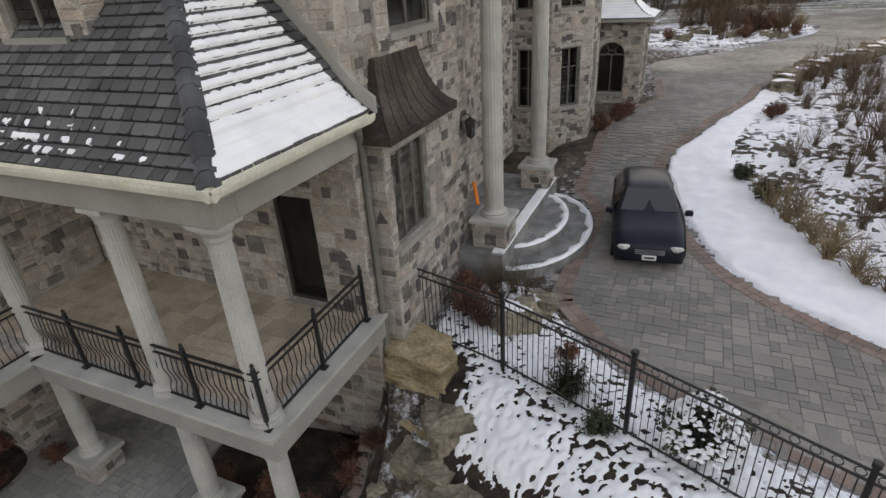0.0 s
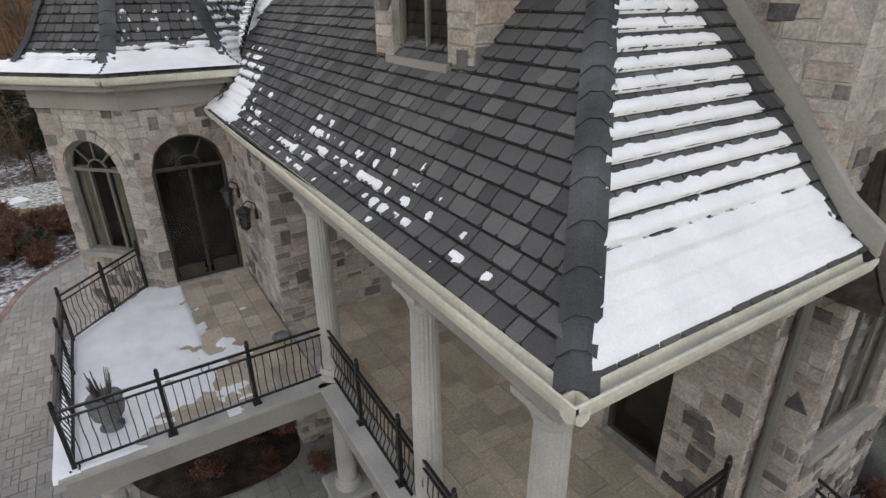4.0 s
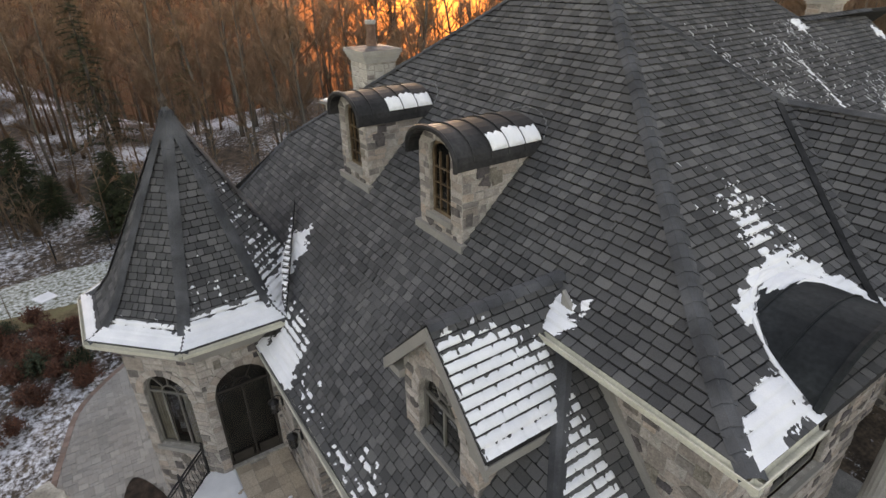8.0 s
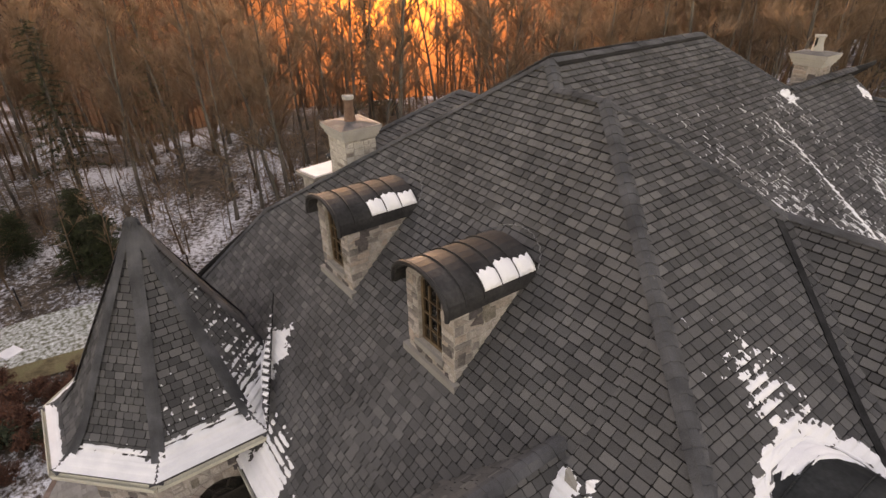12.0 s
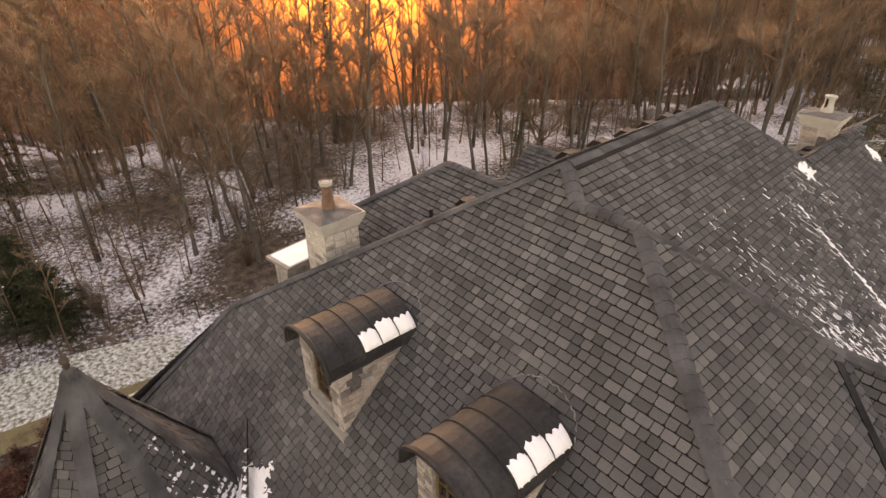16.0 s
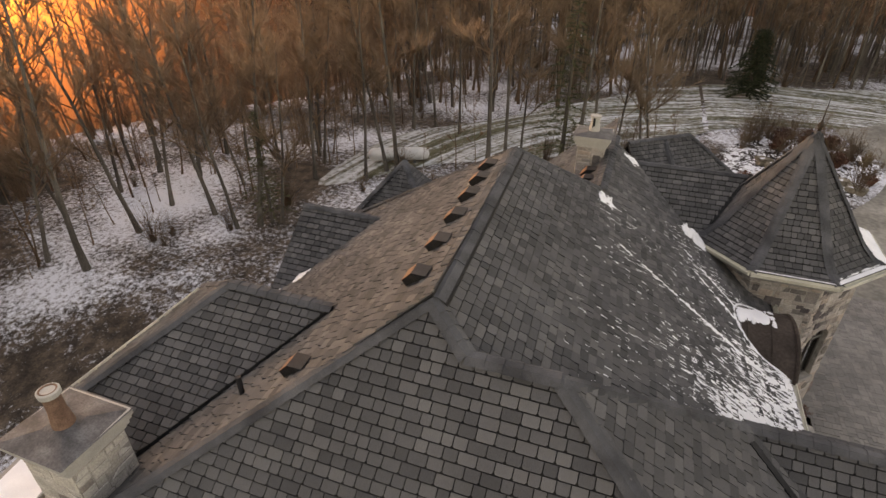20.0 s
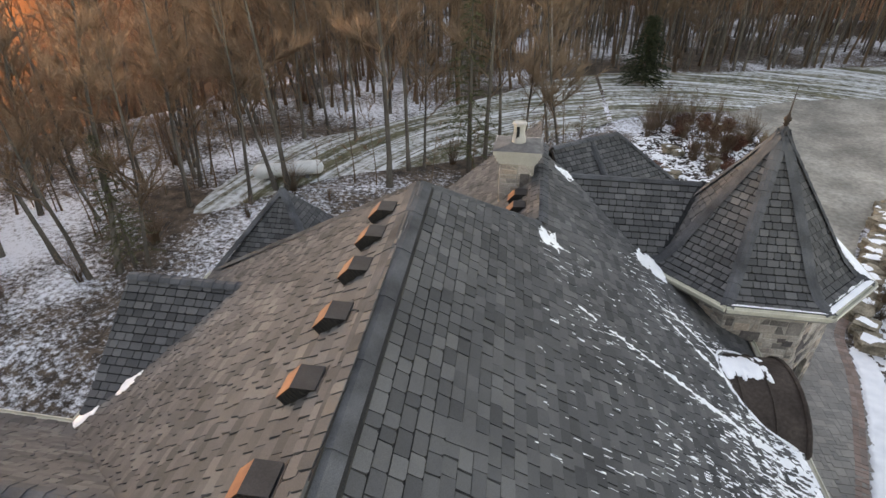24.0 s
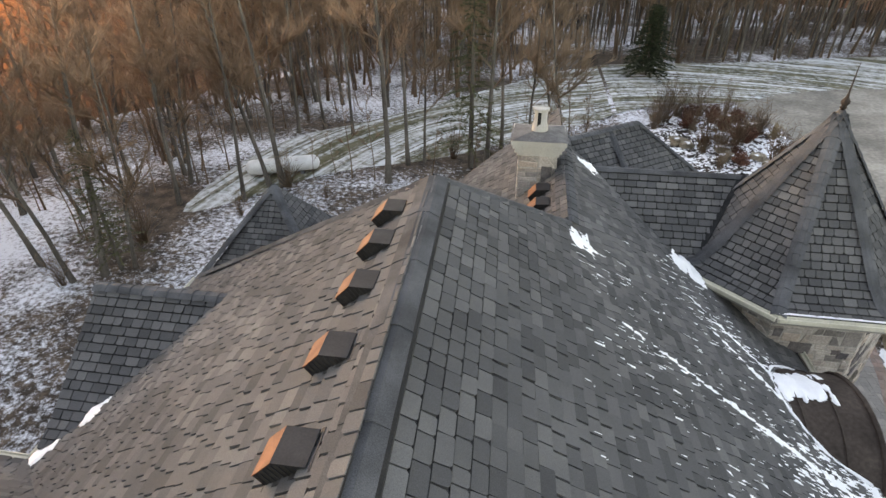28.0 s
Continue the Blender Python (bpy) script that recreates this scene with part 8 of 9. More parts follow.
# ---- trees ----
def bare_tree(seed, height, lean=0.0, spread=1.0, fine=True):
    """Trunk and branches of a leafless tree at the origin, as two meshes."""
    r = random.Random(seed)
    trunk, crown = Mesh(), Mesh()
    pts, p = [], Vector((0, 0, -0.2))
    d = Vector((lean * r.uniform(-1, 1), lean * r.uniform(-1, 1), 1)).normalized()
    n = 9
    for k in range(n + 1):
        pts.append(p.copy())
        d = (d + Vector((r.uniform(-1, 1), r.uniform(-1, 1), 0.5)) * 0.05).normalized()
        p += d * height / n
    r0 = height * 0.0078 * r.uniform(0.8, 1.25)
    path_tube(trunk, pts, [r0 * (1.45 if k == 0 else 1) * (1 - 0.93 * k / n) + 0.012 for k in range(n + 1)], 7 if fine else 4)

    def limb(p, d, L, rad, depth):
        q = [p.copy()]
        dd = d.copy()
        m = 3 if fine else 2
        for k in range(m):
            dd = (dd + Vector((r.uniform(-1, 1), r.uniform(-1, 1), r.uniform(-0.2, 0.9))) * 0.20).normalized()
            q.append(q[-1] + dd * L / m)
        path_tube(crown, q, [rad * (1 - 0.6 * k / m) for k in range(m + 1)], 3)
        for k in range((7, 18)[depth] if fine else (3, 20)[depth]):
            s = r.uniform(0.2, 1.0)
            i = min(int(s * m), m - 1)
            b = q[i].lerp(q[i + 1], s * m - i)
            nd = (dd + Vector((r.uniform(-1, 1), r.uniform(-1, 1), r.uniform(-0.3, 0.8))) * 0.95).normalized()
            if depth == 0:
                limb(b, nd, L * r.uniform(0.35, 0.6), max(rad * 0.5, 0.013), 1)
            else:  # finest twigs
                w = nd.orthogonal().normalized() * r.uniform(0.008, 0.015) * (1.3 if fine else 1.9)
                l = max(L * r.uniform(0.4, 0.7), 0.35)
                crown.add([b - w, b + w, b + nd * l], [(0, 1, 2)])

    for k in range(18 if fine else 9):
        s = r.uniform(0.30, 0.97)
        i = min(int(s * n), n - 1)
        b = pts[i].lerp(pts[i + 1], s * n - i)
        a = r.uniform(0, 6.283)
        nd = Vector((math.cos(a), math.sin(a), r.uniform(0.5, 1.3))).normalized()
        limb(b, nd, height * r.uniform(0.14, 0.27) * spread * (1.25 - s * 0.7), r0 * 0.36 * (1.2 - s) + 0.022, 0)
    return trunk, crown


def conifer(seed, height, width, gaps=0.0, dense=1.0):
    r = random.Random(seed)
    trunk, crown = Mesh(), Mesh()
    path_tube(trunk, [(0, 0, -0.2), (0, 0, height * 0.5), (0, 0, height)], [height * 0.016, height * 0.010, 0.01], 7)
    n = int(height * 11 * dense)
    for k in range(n):
        s = (0.12 if dense <= 1 else 0.05) + 0.86 * k / n
        if r.random() < gaps:
            continue
        L = width * (1 - s) ** 0.75 * r.uniform(0.6, 1.15) + 0.15
        a = k * 2.4 + r.uniform(-0.4, 0.4)
        z = height * s
        o = Vector((math.cos(a), math.sin(a), 0))
        q = [Vector((0, 0, z)) + o * L * t + Vector((0, 0, L * (0.10 * t - 0.28 * t * t))) for t in (0, 0.4, 0.75, 1.0)]
        path_tube(crown, q, [0.02, 0.014, 0.009, 0.004], 3)
        for j in range(int((10 + L * 9) * dense)):
            t = r.uniform(0.12, 1.0)
            c = Vector((0, 0, z)) + o * L * t + Vector((0, 0, L * (0.10 * t - 0.28 * t * t)))
            for e in range(2):
                dd = (o * r.uniform(0.1, 0.8) + Vector((r.uniform(-1, 1), r.uniform(-1, 1), r.uniform(-0.35, 0.45)))).normalized()
                w = dd.cross(Vector((r.uniform(-1, 1), r.uniform(-1, 1), 1))).normalized() * r.uniform(0.02, 0.05)
                l = r.uniform(0.16, 0.36) * (1 + 0.35 * (dense > 1))
                crown.add([c - w, c + w, c + dd * l], [(0, 1, 2)])
    return trunk, crown


def shrub(seed, size, leafy, height=1.0):
    """Twigs from the ground; leafy: small leaves on them."""
    r = random.Random(seed)
    twigs, leaves = Mesh(), Mesh()
    for k in range(46):
        a, t = r.uniform(0, 6.283), r.uniform(0.1, 1.0)
        tip = Vector((math.cos(a) * size * t * 0.6, math.sin(a) * size * t * 0.6, size * height * r.uniform(0.5, 1.1) * (1.15 - 0.5 * t)))
        mid = tip * 0.5 + Vector((r.uniform(-0.1, 0.1), r.uniform(-0.1, 0.1), 0.06)) * size
        base = Vector((r.uniform(-0.1, 0.1) * size, r.uniform(-0.1, 0.1) * size, -0.03))
        path_tube(twigs, [base, mid, tip], [0.012, 0.008, 0.003], 3)
        for j in range(3):
            b = mid.lerp(tip, r.random())
            path_tube(twigs, [b, b + Vector((r.uniform(-1, 1), r.uniform(-1, 1), r.uniform(0, 1))) * 0.22 * size], [0.006, 0.003], 3)
        for j in range(leafy):
            c = mid.lerp(tip, r.uniform(-0.4, 1.0)) + Vector((r.uniform(-1, 1), r.uniform(-1, 1), r.uniform(-1, 1))) * 0.09 * size
            d = Vector((r.uniform(-1, 1), r.uniform(-1, 1), r.uniform(-1, 1))).normalized()
            e = d.orthogonal().normalized()
            s = r.uniform(0.02, 0.045)
            leaves.add([c - d * s, c + e * s * 0.6, c + d * s, c - e * s * 0.6], [(0, 1, 2, 3)])
    return twigs, leaves


MAT_TWIG = material("twigs", [(0.3, (0.105, 0.082, 0.062)), (0.7, (0.19, 0.152, 0.118))], 0.95, 2, 20, 0.3)
bsdf = MAT_TWIG.node_tree.nodes["Principled BSDF"]
bsdf.inputs["Transmission Weight"].default_value = 0.0
glow_through = MAT_TWIG.node_tree.nodes.new("ShaderNodeBsdfTranslucent")  # translucency added so the bare twig mass glows when lit from behind
glow_through.inputs["Color"].default_value = (0.40, 0.28, 0.19, 1)
both = MAT_TWIG.node_tree.nodes.new("ShaderNodeMixShader")
both.inputs["Fac"].default_value = 0.5
MAT_TWIG.node_tree.links.new(bsdf.outputs[0], both.inputs[1])
MAT_TWIG.node_tree.links.new(glow_through.outputs[0], both.inputs[2])
MAT_TWIG.node_tree.links.new(both.outputs[0], MAT_TWIG.node_tree.nodes["Material Output"].inputs["Surface"])
MAT_BIRCH = material("pale_bark", [(0.3, (0.30, 0.28, 0.25)), (0.7, (0.48, 0.46, 0.42))], 0.9, 3, 30, 0.5)
MAT_REDTWIG = material("red_twigs", [(0.3, (0.085, 0.042, 0.033)), (0.7, (0.15, 0.078, 0.06))], 0.9, 2, 20, 0.3)
MAT_RUSTLEAF = material("rust_leaves", [(0.3, (0.115, 0.043, 0.029)), (0.7, (0.21, 0.088, 0.054))], 0.85, 3, 20, 0.2)
MAT_TANGRASS = material("dry_grass", [(0.3, (0.22, 0.15, 0.085)), (0.7, (0.34, 0.25, 0.15))], 0.9, 3, 20, 0.2)
MAT_EVERGREEN = material("evergreen_leaves", [(0.3, (0.018, 0.032, 0.016)), (0.7, (0.040, 0.060, 0.030))], 0.7, 3, 20, 0.2)


def plant_kind(name, meshes, mats, names, label, category, group):
    t = thing(name, label, category, group=group)
    for mesh, mat, nm in zip(meshes, mats, names):
        if mesh.v:
            ob = new(nm, mesh.data(nm, mat))
            ob.parent = t
    return t


def set_plant(proto, used, x, y, scale, turn, z=None):
    """The first planting moves the first tree itself; later ones copy it."""
    z = ground_z(x, y) if z is None else z
    m = Matrix.Translation((x, y, z)) @ Matrix.Rotation(turn, 4, "Z")
    if proto.name in used:
        ob = copy_thing(proto, m)
    else:
        used.add(proto.name)
        ob = proto
        ob.matrix_basis = m
    ob.scale = (scale, scale, scale)


used = set()
kinds = [plant_kind("bare_tree", bare_tree(s, h, lean, sp), (MAT_BARK, MAT_TWIG), ("trunk", "crown"), "leafless grey-brown woodland tree on snowy leaf litter", "tree", "woodland trees") for s, h, lean, sp in ((1, 17, 0.10, 0.8), (2, 19, 0.16, 0.7), (3, 15, 0.2, 1.0), (4, 18, 0.12, 0.9), (5, 13, 0.25, 1.1), (6, 20, 0.08, 0.65))]
pines = [plant_kind("pine_tree", conifer(s, h, w, g, q), (MAT_BARK, MAT_NEEDLE), ("trunk", "crown"), "dark green pine at the edge of the woods", "tree", "pines") for s, h, w, g, q in ((11, 7.5, 3.1, 0.0, 1.6), (12, 12, 3.2, 0.25, 1.0), (13, 5.5, 2.7, 0.0, 1.6))]
MAT_OLIVE = material("olive_needles", [(0.3, (0.055, 0.060, 0.022)), (0.7, (0.10, 0.105, 0.045))], 0.8, 2, 20, 0.2)
white_pine = plant_kind("white_pine", conifer(14, 13, 3.1, 0.25), (MAT_BARK, MAT_OLIVE), ("trunk", "crown"), "tall loose olive-green pine among bare trees", "tree", "pines")
fir = plant_kind("fir_tree", conifer(15, 8.2, 3.3, 0.0, 2.0), (MAT_BARK, MAT_NEEDLE), ("trunk", "crown"), "dense dark green fir at the edge of the lawn", "tree", "pines")
birch = plant_kind("birch_tree", bare_tree(33, 14, 0.35, 0.5), (MAT_BIRCH, MAT_TWIG), ("trunk", "crown"), "slim pale birch leaning at the edge of the woods", "tree", "birches")
tr = random.Random(21)
TRUNKS = [(-38.2, 33.1), (-35.4, 32.0), (-34.2, 32.8), (-33.1, 33.8), (-34.9, 41.1), (-30.9, 42.2), (-30.1, 44.6), (-29.3, 44.9), (-35.9, 44.2), (-21.3, 49.7), (-20.2, 50.4), (-27.3, 55.2), (-30.1, 56.2), (-32.1, 55.1), (-26.3, 63.5), (-40.0, 14.8), (-40.8, 24.7), (-43.8, 24.5), (-46.9, 22.7), (-42.2, 33.2), (-39.5, 38.1), (-40.0, 48.8), (-43.4, 15.1), (-47.5, 33.6), (-57.9, 8.9), (-10.5, 57.8)]
for x, y in TRUNKS:
    set_plant(tr.choice(kinds), used, x, y, tr.uniform(0.8, 1.05), tr.uniform(0, 6.28))
CLEAR = [COURT, DRIVE, LAWN, LAWN_W, NBED, curve([(-29, -8), (-30, 6), (-31, 14), (-31, 26), (-27, 38), (-18, 46), (0, 50), (10, 45), (24, 40), (24, 8), (16, -8), (0, -14), (-16, -14)]), [(-8, 48), (-8, 61), (0, 68), (17, 78), (40, 84), (40, 40), (10, 44)]]


def wild(x, y):
    return not any(inside_poly(c, x, y) for c in CLEAR)


placed = list(TRUNKS)
tries = 0
while len(placed) < 290 and tries < 9000:
    tries += 1
    a, d = tr.uniform(0, 6.283), 30 + 62 * tr.random()
    x, y = -12 + d * math.cos(a), 18 + d * math.sin(a)
    if y < -6 and x > -30 or not wild(x, y) or any((x - p) ** 2 + (y - q) ** 2 < 2.6 for p, q in placed):
        continue
    if x > 14 and y < 30 and tr.random() < 0.75:
        continue
    if -62 < x < -30 and -20 < y < 8 and tr.random() < 0.8:
        continue
    off = abs((a - math.atan2(SUN_DIR.y, SUN_DIR.x) + math.pi) % (2 * math.pi) - math.pi)
    if d > 48 and off < 0.3 and tr.random() < 0.6:
        continue
    placed.append((x, y))
    set_plant(tr.choice(kinds), used, x, y, tr.uniform(0.65, 1.1), tr.uniform(0, 6.28))
for k, (x, y, s) in enumerate(((-44.4, 2.2, 0.75), (-49.2, -3.1, 0.85), (-47.3, -1.5, 0.5))):
    set_plant(pines[0], used, x, y, s, k * 1.3)
for k, (x, y, s) in enumerate(((-55.0, 30.0, 1.1), (-60, 3, 1.2))):
    set_plant(pines[1], used, x, y, s, k * 1.9)
for k, (x, y, s) in enumerate(((-41.2, 3.1, 0.85), (-43.0, 1.6, 0.7))):
    set_plant(pines[2], used, x, y, s, k * 2.1)

set_plant(fir, used, 0.3, 78.4, 1.0, 0.7)
for x, y, s in ((-66.0, 11.6, 1.1), (-16.6, 50.0, 1.05), (-33.6, 33.4, 0.62)):
    set_plant(white_pine, used, x, y, s, x)
for x, y, s in ((-10.2, 71.0, 1.0),):
    set_plant(birch, used, x, y, s, x * 1.7)

# far woods, past the trees that can be told apart
far = Mesh()
proto = [bare_tree(60 + k, 17, 0.12, 0.8, fine=False) for k in range(4)]
for k in range(1600):
    a, d = tr.uniform(0.2, 4.4), 116 - 66 * tr.random() ** 1.4
    x, y = -12 + d * math.cos(a), 18 + d * math.sin(a)
    off = abs((a - math.atan2(SUN_DIR.y, SUN_DIR.x) + math.pi) % (2 * math.pi) - math.pi)
    if not wild(x, y) or d > 58 and tr.random() < 0.97 - 0.9 * off:
        continue
    z, s, q = ground_z(x, y), tr.uniform(0.8, 1.2), tr.uniform(0, 6.28)
    c, e = math.cos(q) * s, math.sin(q) * s
    for mesh in tr.choice(proto):
        far.add([(x + p[0] * c - p[1] * e, y + p[0] * e + p[1] * c, z + p[2] * s) for p in mesh.v], mesh.f)
for k in range(850):  # saplings under the trees
    a, d = tr.uniform(0.6, 4.0), 30 + 50 * tr.random()
    x, y = -12 + d * math.cos(a), 18 + d * math.sin(a)
    if not wild(x, y):
        continue
    z, s, q = ground_z(x, y), tr.uniform(0.22, 0.5), tr.uniform(0, 6.28)
    c, e = math.cos(q) * s, math.sin(q) * s
    for mesh in tr.choice(proto):
        far.add([(x + p[0] * c - p[1] * e, y + p[0] * e + p[1] * c, z + p[2] * s) for p in mesh.v], mesh.f)
stems = Mesh()
for k in range(620):  # grove of tall grey stems behind the far lawn
    a, d = tr.uniform(0.75, 2.05), 66 + 52 * tr.random()
    x, y = -12 + d * math.cos(a), 18 + d * math.sin(a)
    if not wild(x, y):
        continue
    z, h = ground_z(x, y), tr.uniform(13, 19)
    lx, ly = tr.uniform(-1.2, 1.2), tr.uniform(-1.2, 1.2)
    path_tube(stems, [(x, y, z - 0.2), (x + lx * 0.3, y + ly * 0.3, z + h * 0.45), (x + lx, y + ly, z + h)], [tr.uniform(0.10, 0.22), 0.09, 0.02], 4)
tagged(part("distant_stems", stems, MAT_BARK), "grove of bare grey tree stems behind the lawn", "woods", kind="stuff")
tagged(part("far_woods", far, MAT_TWIG), "brown leafless woods in the distance", "woods", kind="stuff")

# saplings and undergrowth
brush = [plant_kind("brush", shrub(80 + k, 1.6, 0, 1.3), (MAT_TWIG, MAT_RUSTLEAF), ("twig_mass", "foliage"), "bare brown brush in the snow", "shrub", "undergrowth") for k in range(3)]
for k in range(150):
    a, d = tr.uniform(0.3, 3.9), 26 + 45 * tr.random()
    x, y = -12 + d * math.cos(a), 18 + d * math.sin(a)
    if wild(x, y):
        set_plant(tr.choice(brush), used, x, y, tr.uniform(0.6, 1.7), tr.uniform(0, 6.28))
for k in range(210):
    x, y = tr.uniform(2.5, 20), tr.uniform(11, 42)
    if inside_poly(EASTW, x, y):
        set_plant(tr.choice(brush), used, x, y, tr.uniform(0.5, 1.0), tr.uniform(0, 6.28))
rust = [plant_kind("rust_shrub", shrub(90 + k, 0.8, 22, 0.8), (MAT_REDTWIG, MAT_RUSTLEAF), ("twig_mass", "foliage"), "low shrub with rust-red winter leaves", "shrub", "rust shrubs") for k in range(2)]
for x, y, s in ((-12.4, 2.2, 0.9), (-13.4, 1.4, 0.8), (-14.4, 1.3, 0.9), (-13.0, 3.2, 0.9), (-14.2, 2.6, 0.9), (-17.2, 0.1, 0.6), (-7.4, 5.0, 0.8), (-6.9, 6.2, 0.8), (-5.4, 6.4, 0.8), (-4.6, 6.2, 0.7), (-11.9, 3.3, 0.8), (-12.8, 3.9, 0.9), (-11.4, 4.2, 0.7), (-5.7, 4.2, 0.8), (-5.3, 5.0, 0.9), (-6.4, 5.2, 0.8), (-4.9, 5.8, 0.8), (-15.6, 1.0, 0.7), (-3.9, 9.5, 1.2), (-3.4, 9.1, 1.0), (-4.2, 10.3, 1.1), (-1.5, 8.6, 0.6), (-3.4, 24.0, 1.2), (-2.9, 25.3, 1.2), (-2.6, 26.3, 1.0), (3.2, 26.8, 1.0), (3.6, 27.4, 0.8), (-30, -3.6, 1.6), (-29, -2.2, 1.4), (-32, -4.6, 1.6), (-28.4, -3.9, 1.2), (-31, -1.6, 1.2), (-26.5, -3.5, 1.0), (-33, -3, 1.5), (-27.6, -1.6, 1.2)):
    set_plant(tr.choice(rust), used, x, y, s, tr.uniform(0, 6.28))
for k in range(46):
    x, y = tr.uniform(-32.4, -23.5), tr.uniform(-5, 4.5)
    if wild(x, y) or not inside_poly(COURT, x, y) and not inside_poly(LAWN_W, x, y) and not inside_poly(VERGE, x, y):
        set_plant(tr.choice(rust), used, x, y, tr.uniform(1.1, 1.9), tr.uniform(0, 6.28))
for x, y in ((-3.3, 10.9), (-2.9, 10.6), (-3.7, 10.7), (-3.4, 10.2)):
    set_plant(brush[0], used, x, y, 0.55, tr.uniform(0, 6.28))
for k in range(26):
    x, y = tr.uniform(-3, 8), tr.uniform(51, 63.5)
    if inside_poly(NBED, x, y):
        set_plant(tr.choice(rust + brush[:1]), used, x, y, tr.uniform(1.0, 2.2), tr.uniform(0, 6.28))
for x, y, s in ((-5, 54.6, 1.5), (-4.4, 56.2, 1.8), (-3.4, 57.4, 2.0), (-2.4, 58.2, 1.9), (-1.4, 58.0, 2.1), (-0.4, 58.7, 1.8), (0.6, 58.1, 2.0), (1.5, 58.0, 1.7), (2.3, 57.2, 1.5), (-2.0, 56.4, 1.7), (0.2, 56.8, 1.6)):
    set_plant(tr.choice(rust + brush), used, x + 3.2, y + 5.3, s, tr.uniform(0, 6.28))
green = plant_kind("evergreen_shrub", shrub(95, 0.9, 60, 0.9), (MAT_TWIG, MAT_EVERGREEN), ("twig_mass", "foliage"), "dense dark evergreen shrub on the snowy bed", "shrub", "evergreen shrubs")
for x, y, s in ((-1.2, 7.45, 0.95), (-0.65, 6.75, 0.6), (-28.2, -2.9, 1.5), (-32.2, -4.2, 1.2), (-27.4, -1.2, 1.4), (2.6, 18.6, 0.9), (1.9, 20.2, 0.8)):
    set_plant(green, used, x, y, s, tr.uniform(0, 6.28))
capped = list(shrub(96, 0.95, 60, 0.95))
flakes, fr_ = Mesh(), random.Random(5)
for k in range(420):  # clots of snow lying on the upper leaves
    a, t = fr_.uniform(0, 6.283), math.sqrt(fr_.random())
    c = Vector((math.cos(a) * t * 0.5, math.sin(a) * t * 0.5, 1.02 - 0.55 * t * t + fr_.uniform(-0.05, 0.03)))
    e = fr_.uniform(0.02, 0.055)
    flakes.add([c + Vector((e * math.cos(q) * fr_.uniform(0.6, 1.2), e * math.sin(q) * fr_.uniform(0.6, 1.2), -0.01)) for q in (0, 1.26, 2.51, 3.77, 5.03)] + [c + Vector((0, 0, e * 0.5))], [(i, (i + 1) % 5, 5) for i in range(5)])
snowy = plant_kind("evergreen_shrub", capped + [flakes], (MAT_TWIG, MAT_EVERGREEN, MAT_SNOW), ("twig_mass", "foliage", "snow_cap"), "round dark evergreen shrub capped with snow", "shrub", "evergreen shrubs")
set_plant(snowy, used, 0.85, 6.75, 1.2, 0.4)
for x, y, s in ((-12.7, -2.55, 0.8), (-13.4, -2.9, 0.8), (-12.1, -2.5, 0.7)):
    set_plant(snowy, used, x, y, s, x)
tan = plant_kind("dry_grass", shrub(97, 0.8, 0, 1.0), (MAT_TANGRASS, MAT_TANGRASS), ("stem_tuft", "foliage"), "tuft of tan dry grass", "grass", "dry grasses")
for x, y, s in ((-5.4, 22.0, 1.0), (-5.1, 21.0, 0.9), (3.7, 14.9, 1.3), (3.5, 15.8, 1.2), (3.0, 17.2, 1.3), (4.2, 14.3, 1.2), (3.9, 15.4, 1.2), (3.3, 16.6, 1.2), (2.7, 18.2, 1.1), (4.7, 13.6, 1.2), (3.2, 18.8, 1.0), (7.4, 58.6, 1.8), (7.7, 59.4, 1.5), (-3.9, 11.0, 0.6), (2.4, 19.2, 0.9), (4.3, 13.8, 0.8)):
    set_plant(tan, used, x, y, s, tr.uniform(0, 6.28))

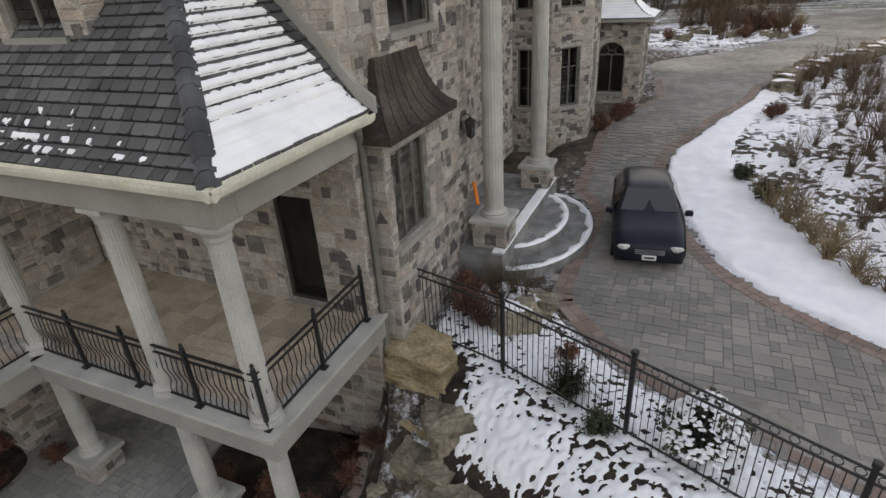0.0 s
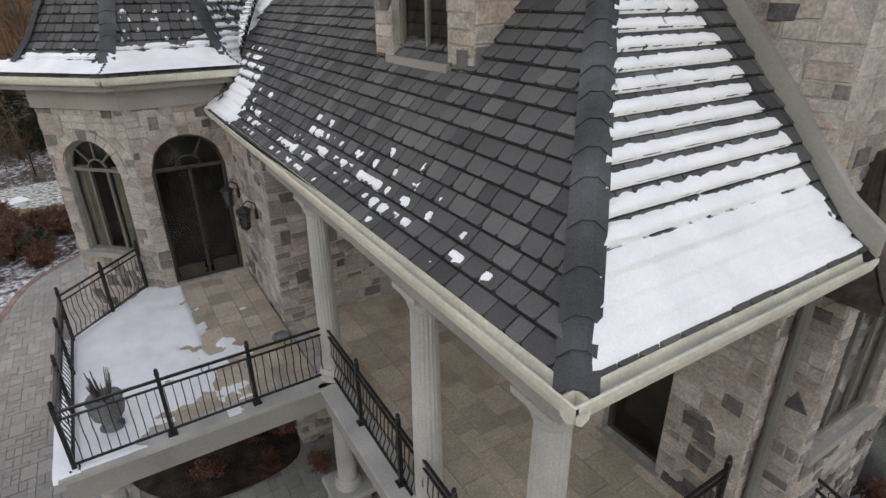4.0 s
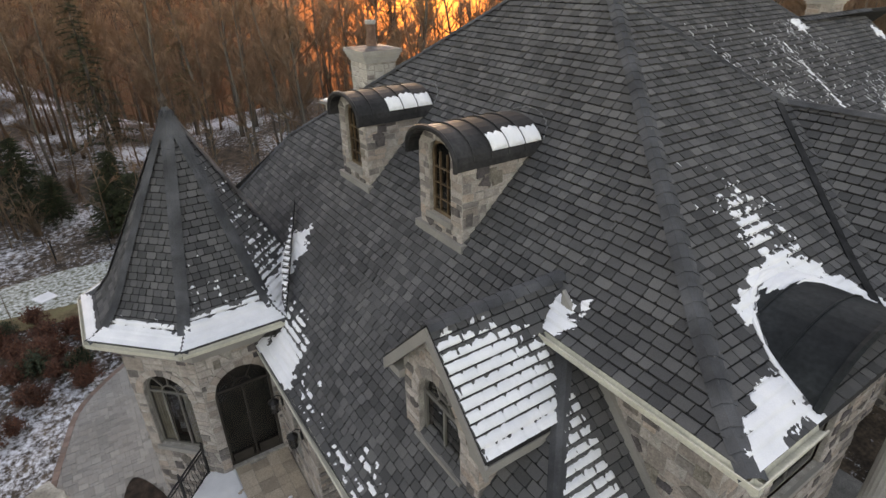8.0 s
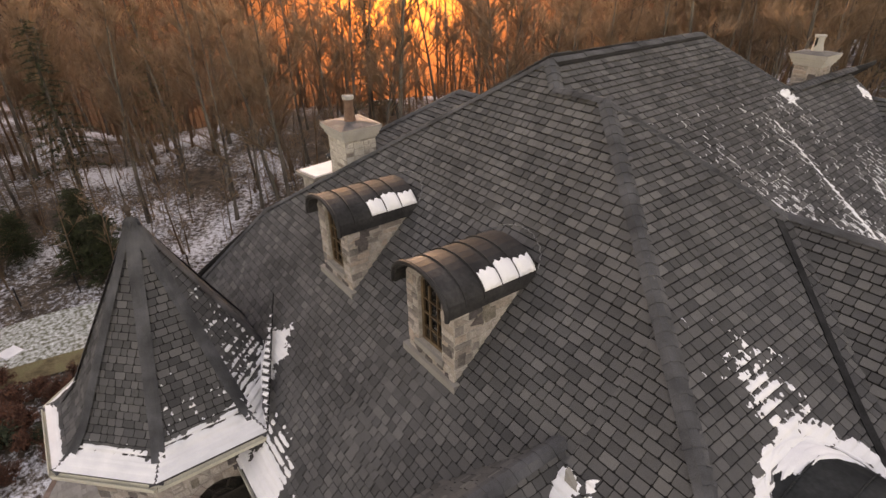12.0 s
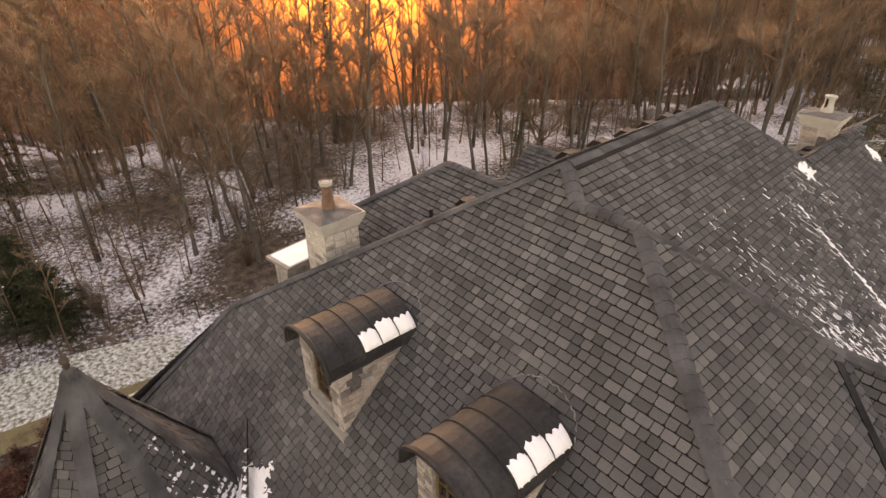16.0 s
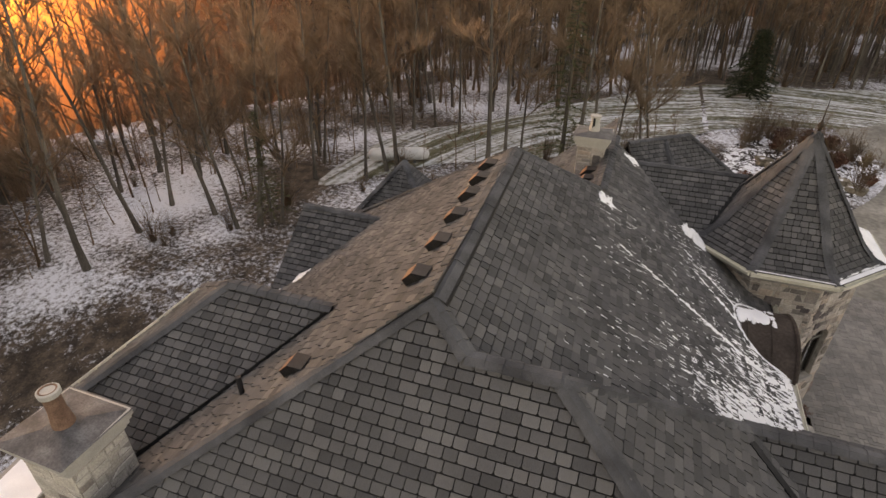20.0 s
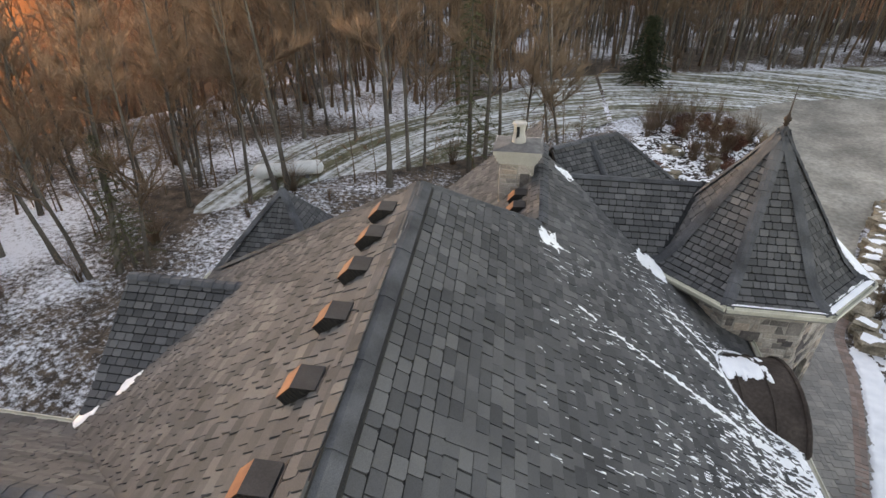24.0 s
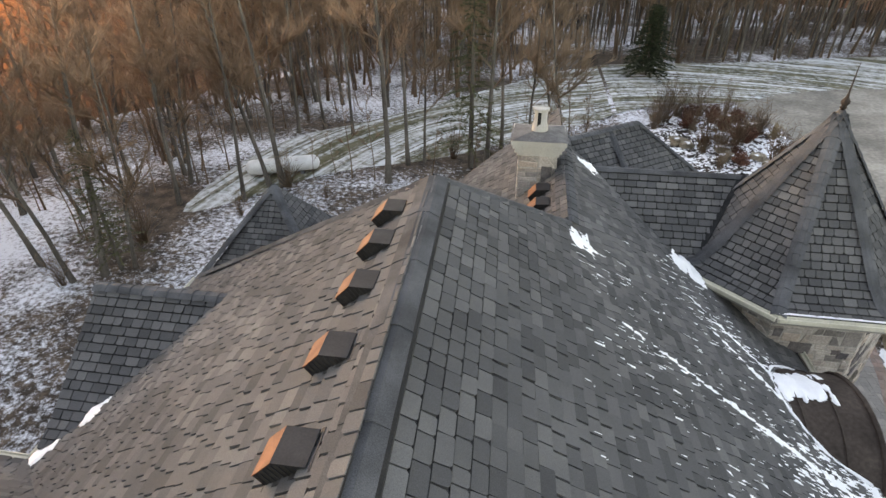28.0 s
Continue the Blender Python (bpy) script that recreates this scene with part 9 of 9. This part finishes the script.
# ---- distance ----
# Sun glow and haze are painted into the ring's emission, fading with distance.
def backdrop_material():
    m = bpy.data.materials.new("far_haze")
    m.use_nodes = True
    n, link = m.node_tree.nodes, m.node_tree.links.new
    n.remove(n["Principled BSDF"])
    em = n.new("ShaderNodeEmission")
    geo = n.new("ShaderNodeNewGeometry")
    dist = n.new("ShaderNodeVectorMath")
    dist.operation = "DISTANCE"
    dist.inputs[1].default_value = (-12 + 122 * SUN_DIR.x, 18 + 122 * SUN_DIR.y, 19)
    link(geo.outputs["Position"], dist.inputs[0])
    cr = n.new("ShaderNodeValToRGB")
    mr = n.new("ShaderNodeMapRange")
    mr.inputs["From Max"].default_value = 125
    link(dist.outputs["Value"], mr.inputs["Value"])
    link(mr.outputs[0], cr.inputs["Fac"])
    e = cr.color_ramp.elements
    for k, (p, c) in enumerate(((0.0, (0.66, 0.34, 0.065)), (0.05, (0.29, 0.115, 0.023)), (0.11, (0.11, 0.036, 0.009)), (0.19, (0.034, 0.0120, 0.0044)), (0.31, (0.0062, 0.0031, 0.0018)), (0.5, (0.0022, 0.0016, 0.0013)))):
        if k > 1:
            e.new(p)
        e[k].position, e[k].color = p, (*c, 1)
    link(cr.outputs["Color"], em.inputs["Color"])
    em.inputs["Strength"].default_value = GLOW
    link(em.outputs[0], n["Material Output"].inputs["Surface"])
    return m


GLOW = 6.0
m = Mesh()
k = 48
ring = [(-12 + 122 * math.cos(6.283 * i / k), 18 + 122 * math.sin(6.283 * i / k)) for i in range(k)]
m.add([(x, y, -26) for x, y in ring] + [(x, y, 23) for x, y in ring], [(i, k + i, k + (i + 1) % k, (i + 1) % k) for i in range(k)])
tagged(part("backdrop", m, backdrop_material()), "far brown woods with the low sun's glow and haze painted in", "backdrop", kind="structure")

# single shingles on the slopes passed nearest
for slope, some in SINGLE:
    shapes = {}
    for fc, d0, d1, u0, u1, proud in some[:300]:
        wq, hq, pq = round((u1 - u0) * 20) / 20, round((d1 - d0) * 100) / 100, proud
        s = fc.slope((d0 + d1) / 2)
        L = hq * math.sqrt(1 + s * s)
        key = (wq, hq, pq)
        if key not in shapes:
            v = [(-wq / 2, 0, 0.006 + pq), (wq / 2, 0, 0.006 + pq), (wq / 2, L, 0.006), (-wq / 2, L, 0.006)]
            shapes[key] = Mesh().add(v + [(x, y, -0.002) for x, y, _ in v], [(0, 1, 2, 3), (0, 4, 5, 1), (1, 5, 6, 2), (2, 6, 7, 3), (3, 7, 4, 0)]).data("shingle", MAT_SHINGLE)
        um = (u0 + u1) / 2
        p = Vector((fc.o.x + fc.n.x * d0 + fc.u.x * um, fc.o.y + fc.n.y * d0 + fc.u.y * um, fc.height(d0)))
        al = Vector((fc.n.x, fc.n.y, s)).normalized()
        ac = Vector((fc.u.x, fc.u.y, 0))
        up = ac.cross(al)
        ob = new("shingle", shapes[key])
        ob.parent = slope
        ob.matrix_basis = Matrix(((ac.x, al.x, up.x, p.x), (ac.y, al.y, up.y, p.y), (ac.z, al.z, up.z, p.z), (0, 0, 0, 1)))
